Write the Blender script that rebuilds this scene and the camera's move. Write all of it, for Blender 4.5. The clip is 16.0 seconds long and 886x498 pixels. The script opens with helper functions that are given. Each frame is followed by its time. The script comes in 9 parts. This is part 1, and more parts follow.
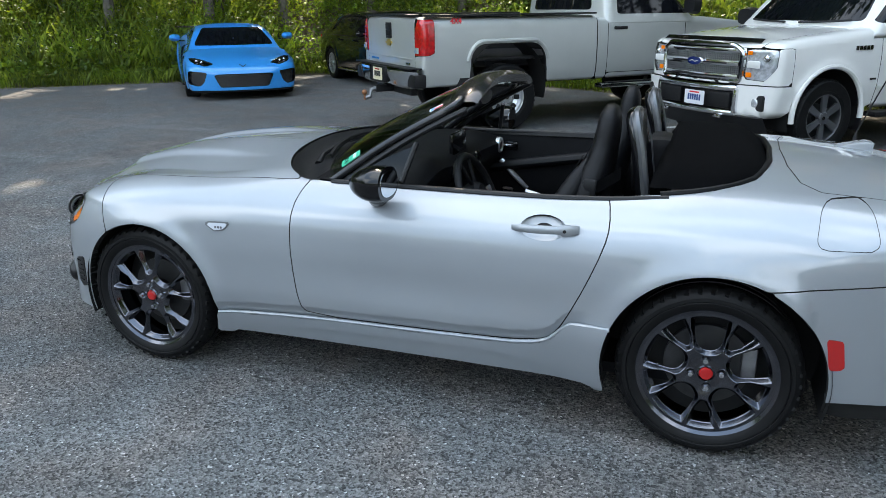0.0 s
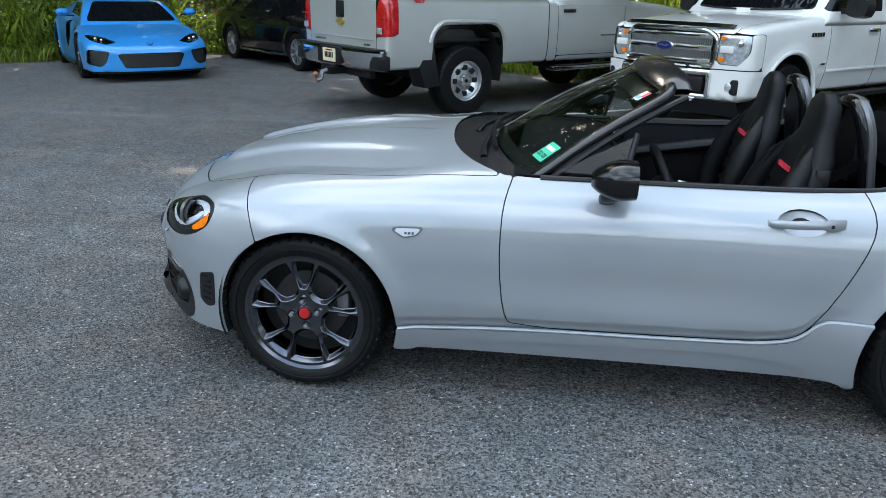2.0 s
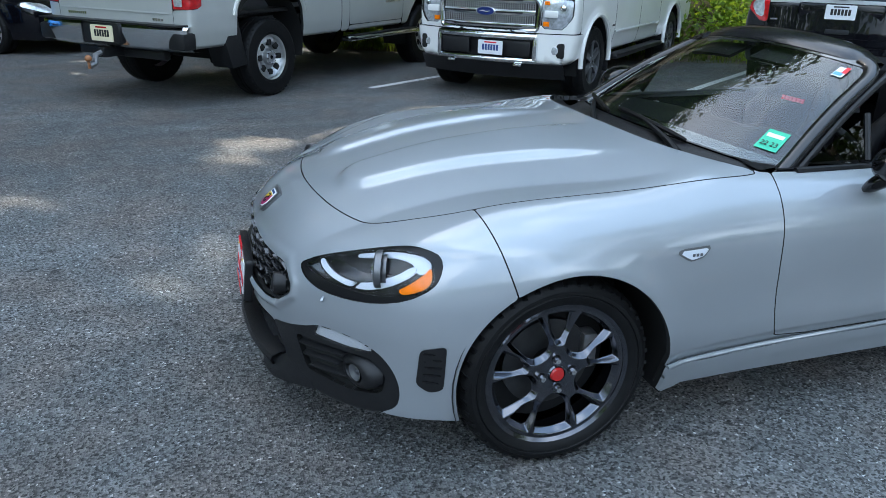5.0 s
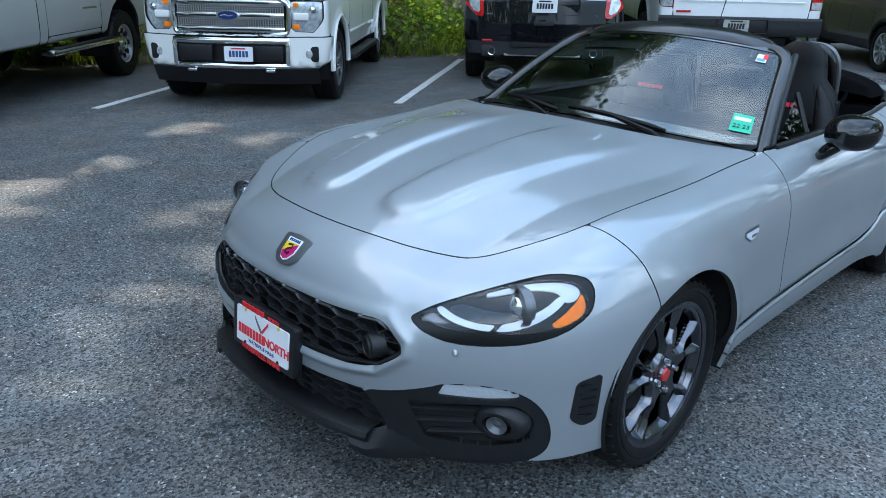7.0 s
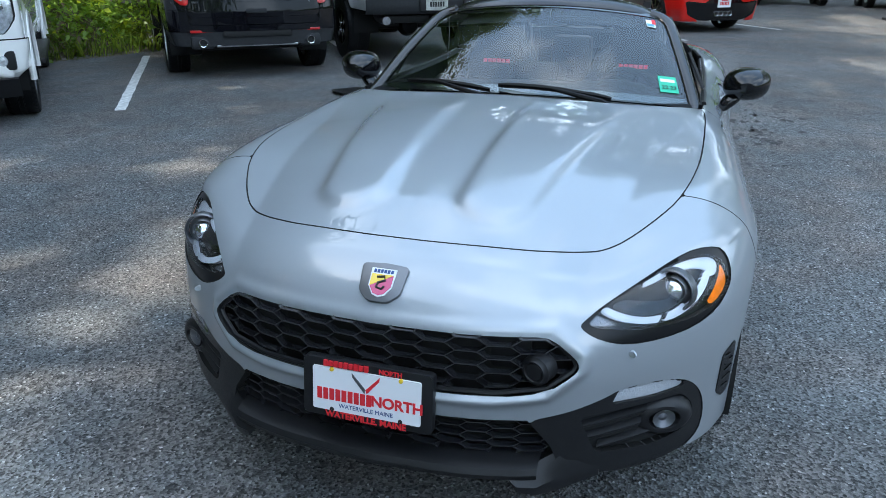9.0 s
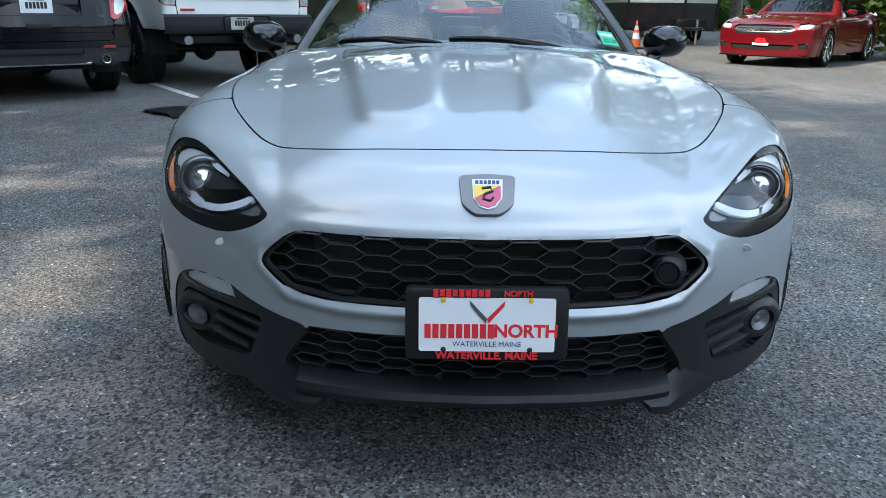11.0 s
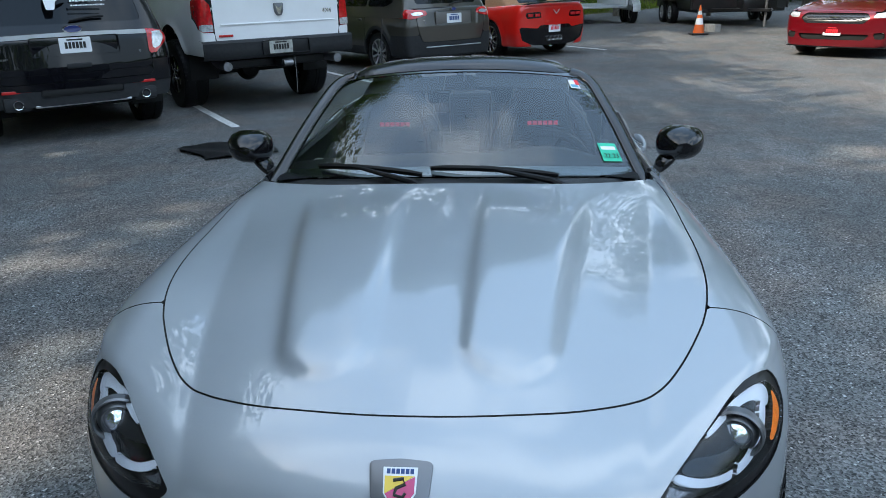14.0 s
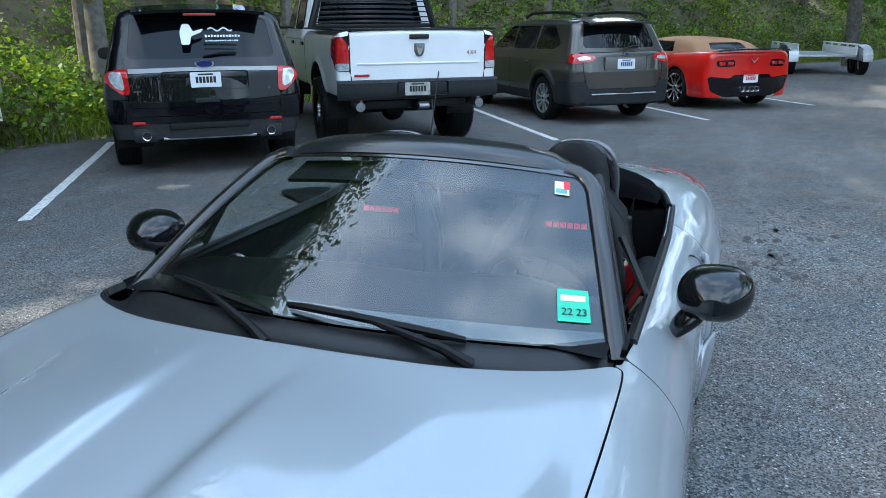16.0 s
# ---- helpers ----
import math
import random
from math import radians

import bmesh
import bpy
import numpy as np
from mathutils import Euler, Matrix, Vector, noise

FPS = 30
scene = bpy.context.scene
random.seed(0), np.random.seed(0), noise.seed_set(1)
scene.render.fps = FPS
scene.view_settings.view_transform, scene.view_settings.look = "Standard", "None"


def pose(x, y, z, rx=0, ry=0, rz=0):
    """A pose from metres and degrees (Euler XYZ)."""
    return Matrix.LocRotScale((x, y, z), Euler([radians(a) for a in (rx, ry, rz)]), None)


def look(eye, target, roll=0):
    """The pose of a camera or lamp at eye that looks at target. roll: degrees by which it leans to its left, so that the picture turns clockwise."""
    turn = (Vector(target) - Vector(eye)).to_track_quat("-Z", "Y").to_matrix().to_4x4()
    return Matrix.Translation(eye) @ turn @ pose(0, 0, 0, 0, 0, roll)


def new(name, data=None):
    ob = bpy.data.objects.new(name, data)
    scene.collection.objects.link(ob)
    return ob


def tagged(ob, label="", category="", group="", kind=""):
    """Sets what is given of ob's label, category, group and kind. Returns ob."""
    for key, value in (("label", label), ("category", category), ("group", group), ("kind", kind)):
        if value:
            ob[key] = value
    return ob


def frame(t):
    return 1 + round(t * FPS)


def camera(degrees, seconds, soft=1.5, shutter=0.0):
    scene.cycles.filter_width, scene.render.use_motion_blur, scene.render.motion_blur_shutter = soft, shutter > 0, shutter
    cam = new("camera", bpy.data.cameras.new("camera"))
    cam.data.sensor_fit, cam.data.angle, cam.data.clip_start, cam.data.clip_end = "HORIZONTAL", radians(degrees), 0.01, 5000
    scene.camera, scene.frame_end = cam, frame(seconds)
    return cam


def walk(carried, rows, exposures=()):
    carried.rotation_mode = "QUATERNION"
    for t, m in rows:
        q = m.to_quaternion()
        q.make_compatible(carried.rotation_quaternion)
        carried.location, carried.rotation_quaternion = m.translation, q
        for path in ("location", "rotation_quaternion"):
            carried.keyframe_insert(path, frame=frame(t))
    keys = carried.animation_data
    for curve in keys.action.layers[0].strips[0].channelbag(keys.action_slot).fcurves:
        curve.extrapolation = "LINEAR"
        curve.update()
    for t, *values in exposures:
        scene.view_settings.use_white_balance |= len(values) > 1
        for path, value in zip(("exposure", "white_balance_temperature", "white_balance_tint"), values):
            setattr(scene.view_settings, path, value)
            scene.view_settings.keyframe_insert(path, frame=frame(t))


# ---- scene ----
# ---------- camera ----------
cam = camera(61.2, 16.0, 0.6)
BASE = Matrix([[0.941227, -0.323941, -0.095677, 1.098502], [0.337638, 0.894248, 0.293804, -3.288306], [-0.009617, -0.308841, 0.951065, 1.506092], [0, 0, 0, 1]])
METRES = 8.9752
ROWS = [
    (0.0, 0.0, 0.0, 0.0, 0.0, 0.0, -0.0),
    (0.5, -0.0359, 0.0056, 0.0005, -3.16, -0.3, 0.25),
    (1.0, -0.0729, 0.0238, 0.0052, -5.95, -0.36, 0.47),
    (1.5, -0.1105, 0.0348, 0.0084, -8.61, -0.77, 1.16),
    (2.0, -0.1447, 0.0455, 0.0111, -11.08, -1.56, 2.05),
    (2.5, -0.174, 0.0662, 0.0183, -13.84, -2.07, 3.05),
    (3.0, -0.2056, 0.0854, 0.0231, -17.76, -2.65, 3.98),
    (3.5, -0.2363, 0.1035, 0.0276, -21.49, -3.8, 5.08),
    (4.0, -0.2609, 0.1314, 0.0357, -25.6, -4.54, 6.3),
    (6.5, -0.3649, 0.2699, 0.0791, -56.12, -10.77, 13.42),
    (7.0, -0.3747, 0.3031, 0.0876, -63.15, -12.3, 14.76),
    (7.5, -0.3816, 0.3375, 0.1003, -70.72, -14.62, 16.01),
    (8.0, -0.392, 0.3713, 0.1099, -78.34, -17.25, 16.96),
    (10.5, -0.3489, 0.5048, 0.1179, -107.22, -23.64, 16.79),
    (11.0, -0.345, 0.5162, 0.1083, -110.55, -23.65, 16.4),
    (11.5, -0.3449, 0.5195, 0.105, -111.83, -24.26, 16.74),
    (12.0, -0.3482, 0.5148, 0.1162, -111.36, -25.57, 17.39),
    (12.5, -0.3509, 0.4999, 0.1348, -109.95, -26.22, 18.19),
    (13.0, -0.3517, 0.4842, 0.1462, -108.3, -25.89, 18.72),
    (13.5, -0.3396, 0.4737, 0.1489, -107.45, -25.28, 18.92),
    (14.0, -0.3159, 0.4564, 0.1474, -105.9, -24.12, 19.0),
    (14.5, -0.2962, 0.4288, 0.1405, -102.56, -22.2, 18.7),
    (15.0, -0.2718, 0.4063, 0.1328, -99.2, -20.4, 18.75),
    (15.5, -0.2421, 0.3807, 0.1273, -95.24, -18.55, 18.87),
    (16.0, -0.2252, 0.3488, 0.1163, -88.82, -15.98, 18.3),
]
walk(cam, [(t, BASE @ pose(METRES * x, METRES * y, METRES * z, 90 + pitch, roll, yaw)) for t, x, y, z, yaw, pitch, roll in ROWS], exposures=[(0.0, 1.3, 7700, 12), (3.5, 1.25, 7300, 11), (7.5, 1.1, 6500, 8), (11.0, 1.16, 7050, 10), (13.0, 1.03, 6950, 9), (14.5, 0.78, 6650, 8), (15.2, 0.95, 6500, 8), (16.0, 1.28, 6450, 8)])

# ---------- world and sun ----------
world = bpy.data.worlds.new("sky_world")
scene.world = world
world.use_nodes = True
wn = world.node_tree
wn.nodes.clear()
w_out = wn.nodes.new("ShaderNodeOutputWorld")
w_bg = wn.nodes.new("ShaderNodeBackground")
w_sky = wn.nodes.new("ShaderNodeTexSky")
w_sky.sky_type = "NISHITA"
w_sky.sun_disc = False
w_sky.dust_density = 5.0
SUN_EL, SUN_AZ = radians(42), radians(-28)      # azimuth from +Y towards +X
w_sky.sun_elevation, w_sky.sun_rotation = SUN_EL, SUN_AZ
w_bg.inputs["Strength"].default_value = 0.15
# thin broken cloud over the sky
w_tc = wn.nodes.new("ShaderNodeTexCoord")
w_nz = wn.nodes.new("ShaderNodeTexNoise")
w_nz.inputs["Scale"].default_value, w_nz.inputs["Detail"].default_value, w_nz.inputs["Roughness"].default_value = 2.2, 8, 0.55
wn.links.new(w_tc.outputs["Generated"], w_nz.inputs["Vector"])
w_mr = wn.nodes.new("ShaderNodeMapRange")
w_mr.inputs[1].default_value, w_mr.inputs[2].default_value, w_mr.inputs[3].default_value, w_mr.inputs[4].default_value = 0.48, 0.62, 0.0, 0.95
wn.links.new(w_nz.outputs["Fac"], w_mr.inputs[0])
w_mx = wn.nodes.new("ShaderNodeMix")
w_mx.data_type = "RGBA"
w_mx.inputs[7].default_value = (9.0, 11.0, 13.6, 1)
wn.links.new(w_mr.outputs[0], w_mx.inputs[0])
# summer haze that lifts the blue
w_hz = wn.nodes.new("ShaderNodeMix")
w_hz.data_type = "RGBA"
w_hz.inputs[7].default_value = (4.6, 7.4, 11.4, 1)
wn.links.new(w_sky.outputs[0], w_hz.inputs[6])
w_sp = wn.nodes.new("ShaderNodeSeparateXYZ")
wn.links.new(w_tc.outputs["Generated"], w_sp.inputs[0])
w_up = wn.nodes.new("ShaderNodeMapRange")
w_up.inputs[1].default_value, w_up.inputs[2].default_value, w_up.inputs[3].default_value, w_up.inputs[4].default_value = 0.0, 0.65, 0.12, 0.60
wn.links.new(w_sp.outputs["Z"], w_up.inputs[0])
wn.links.new(w_up.outputs[0], w_hz.inputs[0])
wn.links.new(w_hz.outputs[2], w_mx.inputs[6])
wn.links.new(w_mx.outputs[2], w_bg.inputs[0])
wn.links.new(w_bg.outputs[0], w_out.inputs[0])
sun_data = bpy.data.lights.new("sun", "SUN")
sun_data.energy, sun_data.angle, sun_data.color = 3.8, radians(0.55), (1.0, 0.94, 0.84)
sun_to = Vector((math.sin(SUN_AZ) * math.cos(SUN_EL), math.cos(SUN_AZ) * math.cos(SUN_EL), math.sin(SUN_EL)))
sun = new("sun", sun_data)
sun.matrix_world = look(sun_to * 60, (0, 0, 0))

# ---------- materials ----------
def mat(name, rgb, rough=0.5, metal=0.0, coat=0.0, spec=0.5, noise_scale=0.0, noise_amt=0.0, bump=0.0, bump_scale=200.0,
        flake=0.0, emit=0.0, random_amt=0.0, rough_amt=0.0, coat_ior=1.5):
    """A principled material with colour mottling, fine bump, roughness wear and per-object variation."""
    m = bpy.data.materials.new(name)
    m.use_nodes = True
    nt = m.node_tree
    bs = nt.nodes["Principled BSDF"]
    bs.inputs["Base Color"].default_value = (*rgb, 1)
    bs.inputs["Roughness"].default_value = rough
    bs.inputs["Metallic"].default_value = metal
    bs.inputs["Coat Weight"].default_value = coat
    bs.inputs["Coat Roughness"].default_value = 0.02
    bs.inputs["Coat IOR"].default_value = coat_ior
    bs.inputs["Specular IOR Level"].default_value = spec
    tc = nt.nodes.new("ShaderNodeTexCoord")
    col = None
    if noise_amt:
        nz = nt.nodes.new("ShaderNodeTexNoise")
        nz.inputs["Scale"].default_value = noise_scale
        nz.inputs["Detail"].default_value = 6
        nt.links.new(tc.outputs["Object"], nz.inputs["Vector"])
        mp = nt.nodes.new("ShaderNodeMapRange")
        mp.inputs[1].default_value, mp.inputs[2].default_value = 0.3, 0.7
        mp.inputs[3].default_value, mp.inputs[4].default_value = 1 - noise_amt, 1 + noise_amt
        nt.links.new(nz.outputs["Fac"], mp.inputs[0])
        col = mp.outputs[0]
        if rough_amt:
            mr = nt.nodes.new("ShaderNodeMapRange")
            mr.inputs[1].default_value, mr.inputs[2].default_value = 0.3, 0.7
            mr.inputs[3].default_value, mr.inputs[4].default_value = max(rough - rough_amt, 0.02), rough + rough_amt
            nt.links.new(nz.outputs["Fac"], mr.inputs[0])
            nt.links.new(mr.outputs[0], bs.inputs["Roughness"])
    if random_amt:
        oi = nt.nodes.new("ShaderNodeObjectInfo")
        mo = nt.nodes.new("ShaderNodeMapRange")
        mo.inputs[3].default_value, mo.inputs[4].default_value = 1 - random_amt, 1 + random_amt
        nt.links.new(oi.outputs["Random"], mo.inputs[0])
        if col is None:
            col = mo.outputs[0]
        else:
            mu = nt.nodes.new("ShaderNodeMath")
            mu.operation = "MULTIPLY"
            nt.links.new(col, mu.inputs[0])
            nt.links.new(mo.outputs[0], mu.inputs[1])
            col = mu.outputs[0]
    if col is not None:
        mx = nt.nodes.new("ShaderNodeVectorMath")
        mx.operation = "SCALE"
        mx.inputs[0].default_value = rgb
        nt.links.new(col, mx.inputs["Scale"])
        nt.links.new(mx.outputs[0], bs.inputs["Base Color"])
    if bump:
        n2 = nt.nodes.new("ShaderNodeTexNoise")
        n2.inputs["Scale"].default_value = bump_scale
        n2.inputs["Detail"].default_value = 3
        nt.links.new(tc.outputs["Object"], n2.inputs["Vector"])
        bp = nt.nodes.new("ShaderNodeBump")
        bp.inputs["Strength"].default_value = bump
        bp.inputs["Distance"].default_value = 0.004
        nt.links.new(n2.outputs["Fac"], bp.inputs["Height"])
        nt.links.new(bp.outputs[0], bs.inputs["Normal"])
    if emit:
        bs.inputs["Emission Color"].default_value = (*rgb, 1)
        bs.inputs["Emission Strength"].default_value = emit
    return m


def glass_mat(name, rgb=(1, 1, 1), rough=0.0, gloss=0.06):
    """Thin clear or tinted pane: transparent tint with a Fresnel gloss."""
    m = bpy.data.materials.new(name)
    m.use_nodes = True
    nt = m.node_tree
    nt.nodes.clear()
    out = nt.nodes.new("ShaderNodeOutputMaterial")
    tr = nt.nodes.new("ShaderNodeBsdfTransparent")
    tr.inputs[0].default_value = (*rgb, 1)
    gl = nt.nodes.new("ShaderNodeBsdfGlossy")
    gl.inputs["Roughness"].default_value = rough
    # gloss from 4 % face on to full at a grazing angle, alike from both sides
    lw = nt.nodes.new("ShaderNodeLayerWeight")
    lw.inputs["Blend"].default_value = 0.5
    pw = nt.nodes.new("ShaderNodeMath")
    pw.operation = "POWER"
    pw.inputs[1].default_value = 5.0
    nt.links.new(lw.outputs["Facing"], pw.inputs[0])
    fr = nt.nodes.new("ShaderNodeMath")
    fr.operation = "MULTIPLY_ADD"
    fr.inputs[1].default_value, fr.inputs[2].default_value = 0.94, gloss
    nt.links.new(pw.outputs[0], fr.inputs[0])
    mx = nt.nodes.new("ShaderNodeMixShader")
    nt.links.new(fr.outputs[0], mx.inputs[0])
    nt.links.new(tr.outputs[0], mx.inputs[1])
    nt.links.new(gl.outputs[0], mx.inputs[2])
    nt.links.new(mx.outputs[0], out.inputs[0])
    return m


def paint(name, rgb, metal=0.0, rough=0.35, coat_ior=1.5, spec=0.25):
    return mat(name, rgb, rough=rough, metal=metal, coat=1.0, spec=spec, noise_scale=3.0, noise_amt=0.03, bump=0.02, bump_scale=900, coat_ior=coat_ior)


M_SILVER = paint("silver_paint", (0.345, 0.370, 0.395), 0.66, 0.58, 1.76)
# near-black that puts the shade of shut lines, hollows and undersides into the colour
M_GAP = mat("dark_gap_shade", (0.004, 0.004, 0.004), 0.8)
M_BLACKPL = mat("black_plastic", (0.010, 0.010, 0.0112), 0.40, spec=0.35, noise_scale=30, noise_amt=0.15, bump=0.15, bump_scale=600)
M_GLOSSBLK = mat("gloss_black", (0.005, 0.005, 0.006), 0.10)
M_RUBBER = mat("tyre_rubber", (0.006, 0.006, 0.0065), 0.5, spec=0.2, noise_scale=20, noise_amt=0.2, bump=0.2, bump_scale=300)
M_RIM = mat("gunmetal_rim", (0.115, 0.120, 0.138), 0.13, metal=1.0, coat=0.35)
M_CHROME = mat("chrome", (0.75, 0.76, 0.78), 0.12, metal=1.0)
M_ALLOY = mat("bright_alloy", (0.6, 0.61, 0.62), 0.28, metal=0.9, noise_scale=30, noise_amt=0.06)
M_RED = mat("red_plastic", (0.45, 0.015, 0.015), 0.2, coat=0.5)
M_WHITEPL = mat("white_plate", (0.75, 0.76, 0.78), 0.4)
M_LEATHER = mat("black_leather", (0.005, 0.005, 0.006), 0.45, spec=0.22, noise_scale=40, noise_amt=0.2, bump=0.3, bump_scale=500)
M_FABRIC = mat("black_canvas", (0.0022, 0.0022, 0.0025), 0.95, spec=0.05, noise_scale=60, noise_amt=0.2, bump=0.3, bump_scale=900)
M_GLASS = glass_mat("clear_glass", (0.84, 0.91, 0.90), gloss=0.115)
M_TINT = glass_mat("tinted_glass", (0.12, 0.13, 0.13), gloss=0.03)
M_STEEL = mat("worn_steel", (0.25, 0.25, 0.26), 0.45, metal=0.8, noise_scale=20, noise_amt=0.2)

import functools
# ---------- building helpers ----------
def link(name, me, material, parent=None, label=""):
    ob = new(name, me)
    if material is not None:
        me.materials.append(material)
    ob.parent = parent
    if label:
        ob["label"] = label
    return ob


def part(name, bm, material, parent=None, label="", smooth=True):
    """Links a bmesh as one mesh object under a thing or a part."""
    me = bpy.data.meshes.new(name)
    bm.normal_update()
    bm.to_mesh(me)
    bm.free()
    if smooth:
        me.shade_smooth()
        me.set_sharp_from_angle(angle=radians(38))
    return link(name, me, material, parent, label)


def empty(name, m, label, category, group="", kind=""):
    ob = new(name)
    ob.empty_display_size = 0.2
    ob.matrix_world = m
    return tagged(ob, label, category, group, kind)


def box(bm, c, s, m=None, bevel=0.0, seg=2):
    """A bevelled box of centre c and full size s, moved by m."""
    r = bmesh.ops.create_cube(bm, size=1.0, matrix=Matrix.Translation(c) @ Matrix.Diagonal((*s, 1)))
    vs = r["verts"]
    if bevel:
        es = list({e for v in vs for e in v.link_edges})
        b = bmesh.ops.bevel(bm, geom=es, offset=bevel, segments=seg, affect="EDGES", profile=0.6)
        vs = list({v for f in b["faces"] for v in f.verts} | {v for v in vs if v.is_valid})
    if m is not None:
        bmesh.ops.transform(bm, matrix=m, verts=vs)
    return vs


def tube(bm, pts, r, n=8, closed=False, caps=True):
    """A round tube along a line of points; r may be a list."""
    pts = [Vector(p) for p in pts]
    k = len(pts)
    rs = list(r) if isinstance(r, (list, tuple)) else [r] * k
    rings, side = [], None
    for i, p in enumerate(pts):
        a = pts[(i + 1) % k] if (closed or i < k - 1) else p
        b = pts[i - 1] if (closed or i > 0) else p
        d = (a - b).normalized()
        if side is None:
            side = d.orthogonal().normalized()
        side = (side - d * side.dot(d)).normalized()
        up = d.cross(side)
        rings.append([bm.verts.new(p + float(rs[i]) * (math.cos(t) * side + math.sin(t) * up)) for t in [2 * math.pi * j / n for j in range(n)]])
    for i in range(k if closed else k - 1):
        A, B = rings[i], rings[(i + 1) % k]
        for j in range(n):
            bm.faces.new((A[j], A[(j + 1) % n], B[(j + 1) % n], B[j]))
    if caps and not closed:
        bm.faces.new(rings[0][::-1])
        bm.faces.new(rings[-1])
    return rings


def lathe(bm, profile, n=32, m=None, closed=False):
    """Revolves (radius, along) pairs about the local Y axis."""
    rings = []
    for r, h in profile:
        rings.append([bm.verts.new(Vector((r * math.cos(t), h, r * math.sin(t)))) for t in [2 * math.pi * j / n for j in range(n)]])
    for A, B in zip(rings, rings[1:] + (rings[:1] if closed else [])):
        for j in range(n):
            bm.faces.new((A[j], A[(j + 1) % n], B[(j + 1) % n], B[j]))
    if m is not None:
        bmesh.ops.transform(bm, matrix=m, verts=[v for R in rings for v in R])
    return rings


def prism(bm, outline, d0, d1, m=None, bevel=0.0):
    """A flat shape given by (a, b) pairs in the local XZ plane, thick from d0 to d1 along Y."""
    lo = [bm.verts.new((a, d0, b)) for a, b in outline]
    hi = [bm.verts.new((a, d1, b)) for a, b in outline]
    n = len(outline)
    fs = [bm.faces.new(lo), bm.faces.new(hi[::-1])]
    for i in range(n):
        fs.append(bm.faces.new((lo[(i + 1) % n], lo[i], hi[i], hi[(i + 1) % n])))
    vs = lo + hi
    bmesh.ops.recalc_face_normals(bm, faces=fs)
    if bevel:
        es = list({e for v in vs for e in v.link_edges})
        b = bmesh.ops.bevel(bm, geom=es, offset=bevel, segments=2, affect="EDGES", profile=0.6)
        vs = list({v for f in b["faces"] for v in f.verts} | {v for v in vs if v.is_valid})
    if m is not None:
        bmesh.ops.transform(bm, matrix=m, verts=vs)
    return vs


def curve(xs, ys):
    """A smooth monotone curve through the points, as a function of numpy arrays."""
    xs, ys = np.array(xs, float), np.array(ys, float)
    d = np.diff(ys) / np.diff(xs)
    t = np.empty(len(xs))
    t[0], t[-1] = d[0], d[-1]
    for i in range(1, len(xs) - 1):
        t[i] = 0 if d[i - 1] * d[i] <= 0 else 2 * d[i - 1] * d[i] / (d[i - 1] + d[i])

    def f(v):
        v = np.asarray(v, float)
        c = np.clip(v, xs[0], xs[-1])
        i = np.clip(np.searchsorted(xs, c, side="right") - 1, 0, len(xs) - 2)
        h = xs[i + 1] - xs[i]
        s = (c - xs[i]) / h
        return (ys[i] * (1 + 2 * s) * (1 - s) ** 2 + h * t[i] * s * (1 - s) ** 2
                + ys[i + 1] * s * s * (3 - 2 * s) - h * t[i + 1] * s * s * (1 - s))
    return f


def smax(a, b, k):
    return np.maximum(a, b) + np.maximum(k - np.abs(a - b), 0) ** 2 / (4 * k)


def smin(a, b, k):
    return -smax(-a, -b, k)


def step(a, b, v):
    s = np.clip((v - a) / (b - a), 0, 1)
    return s * s * (3 - 2 * s)


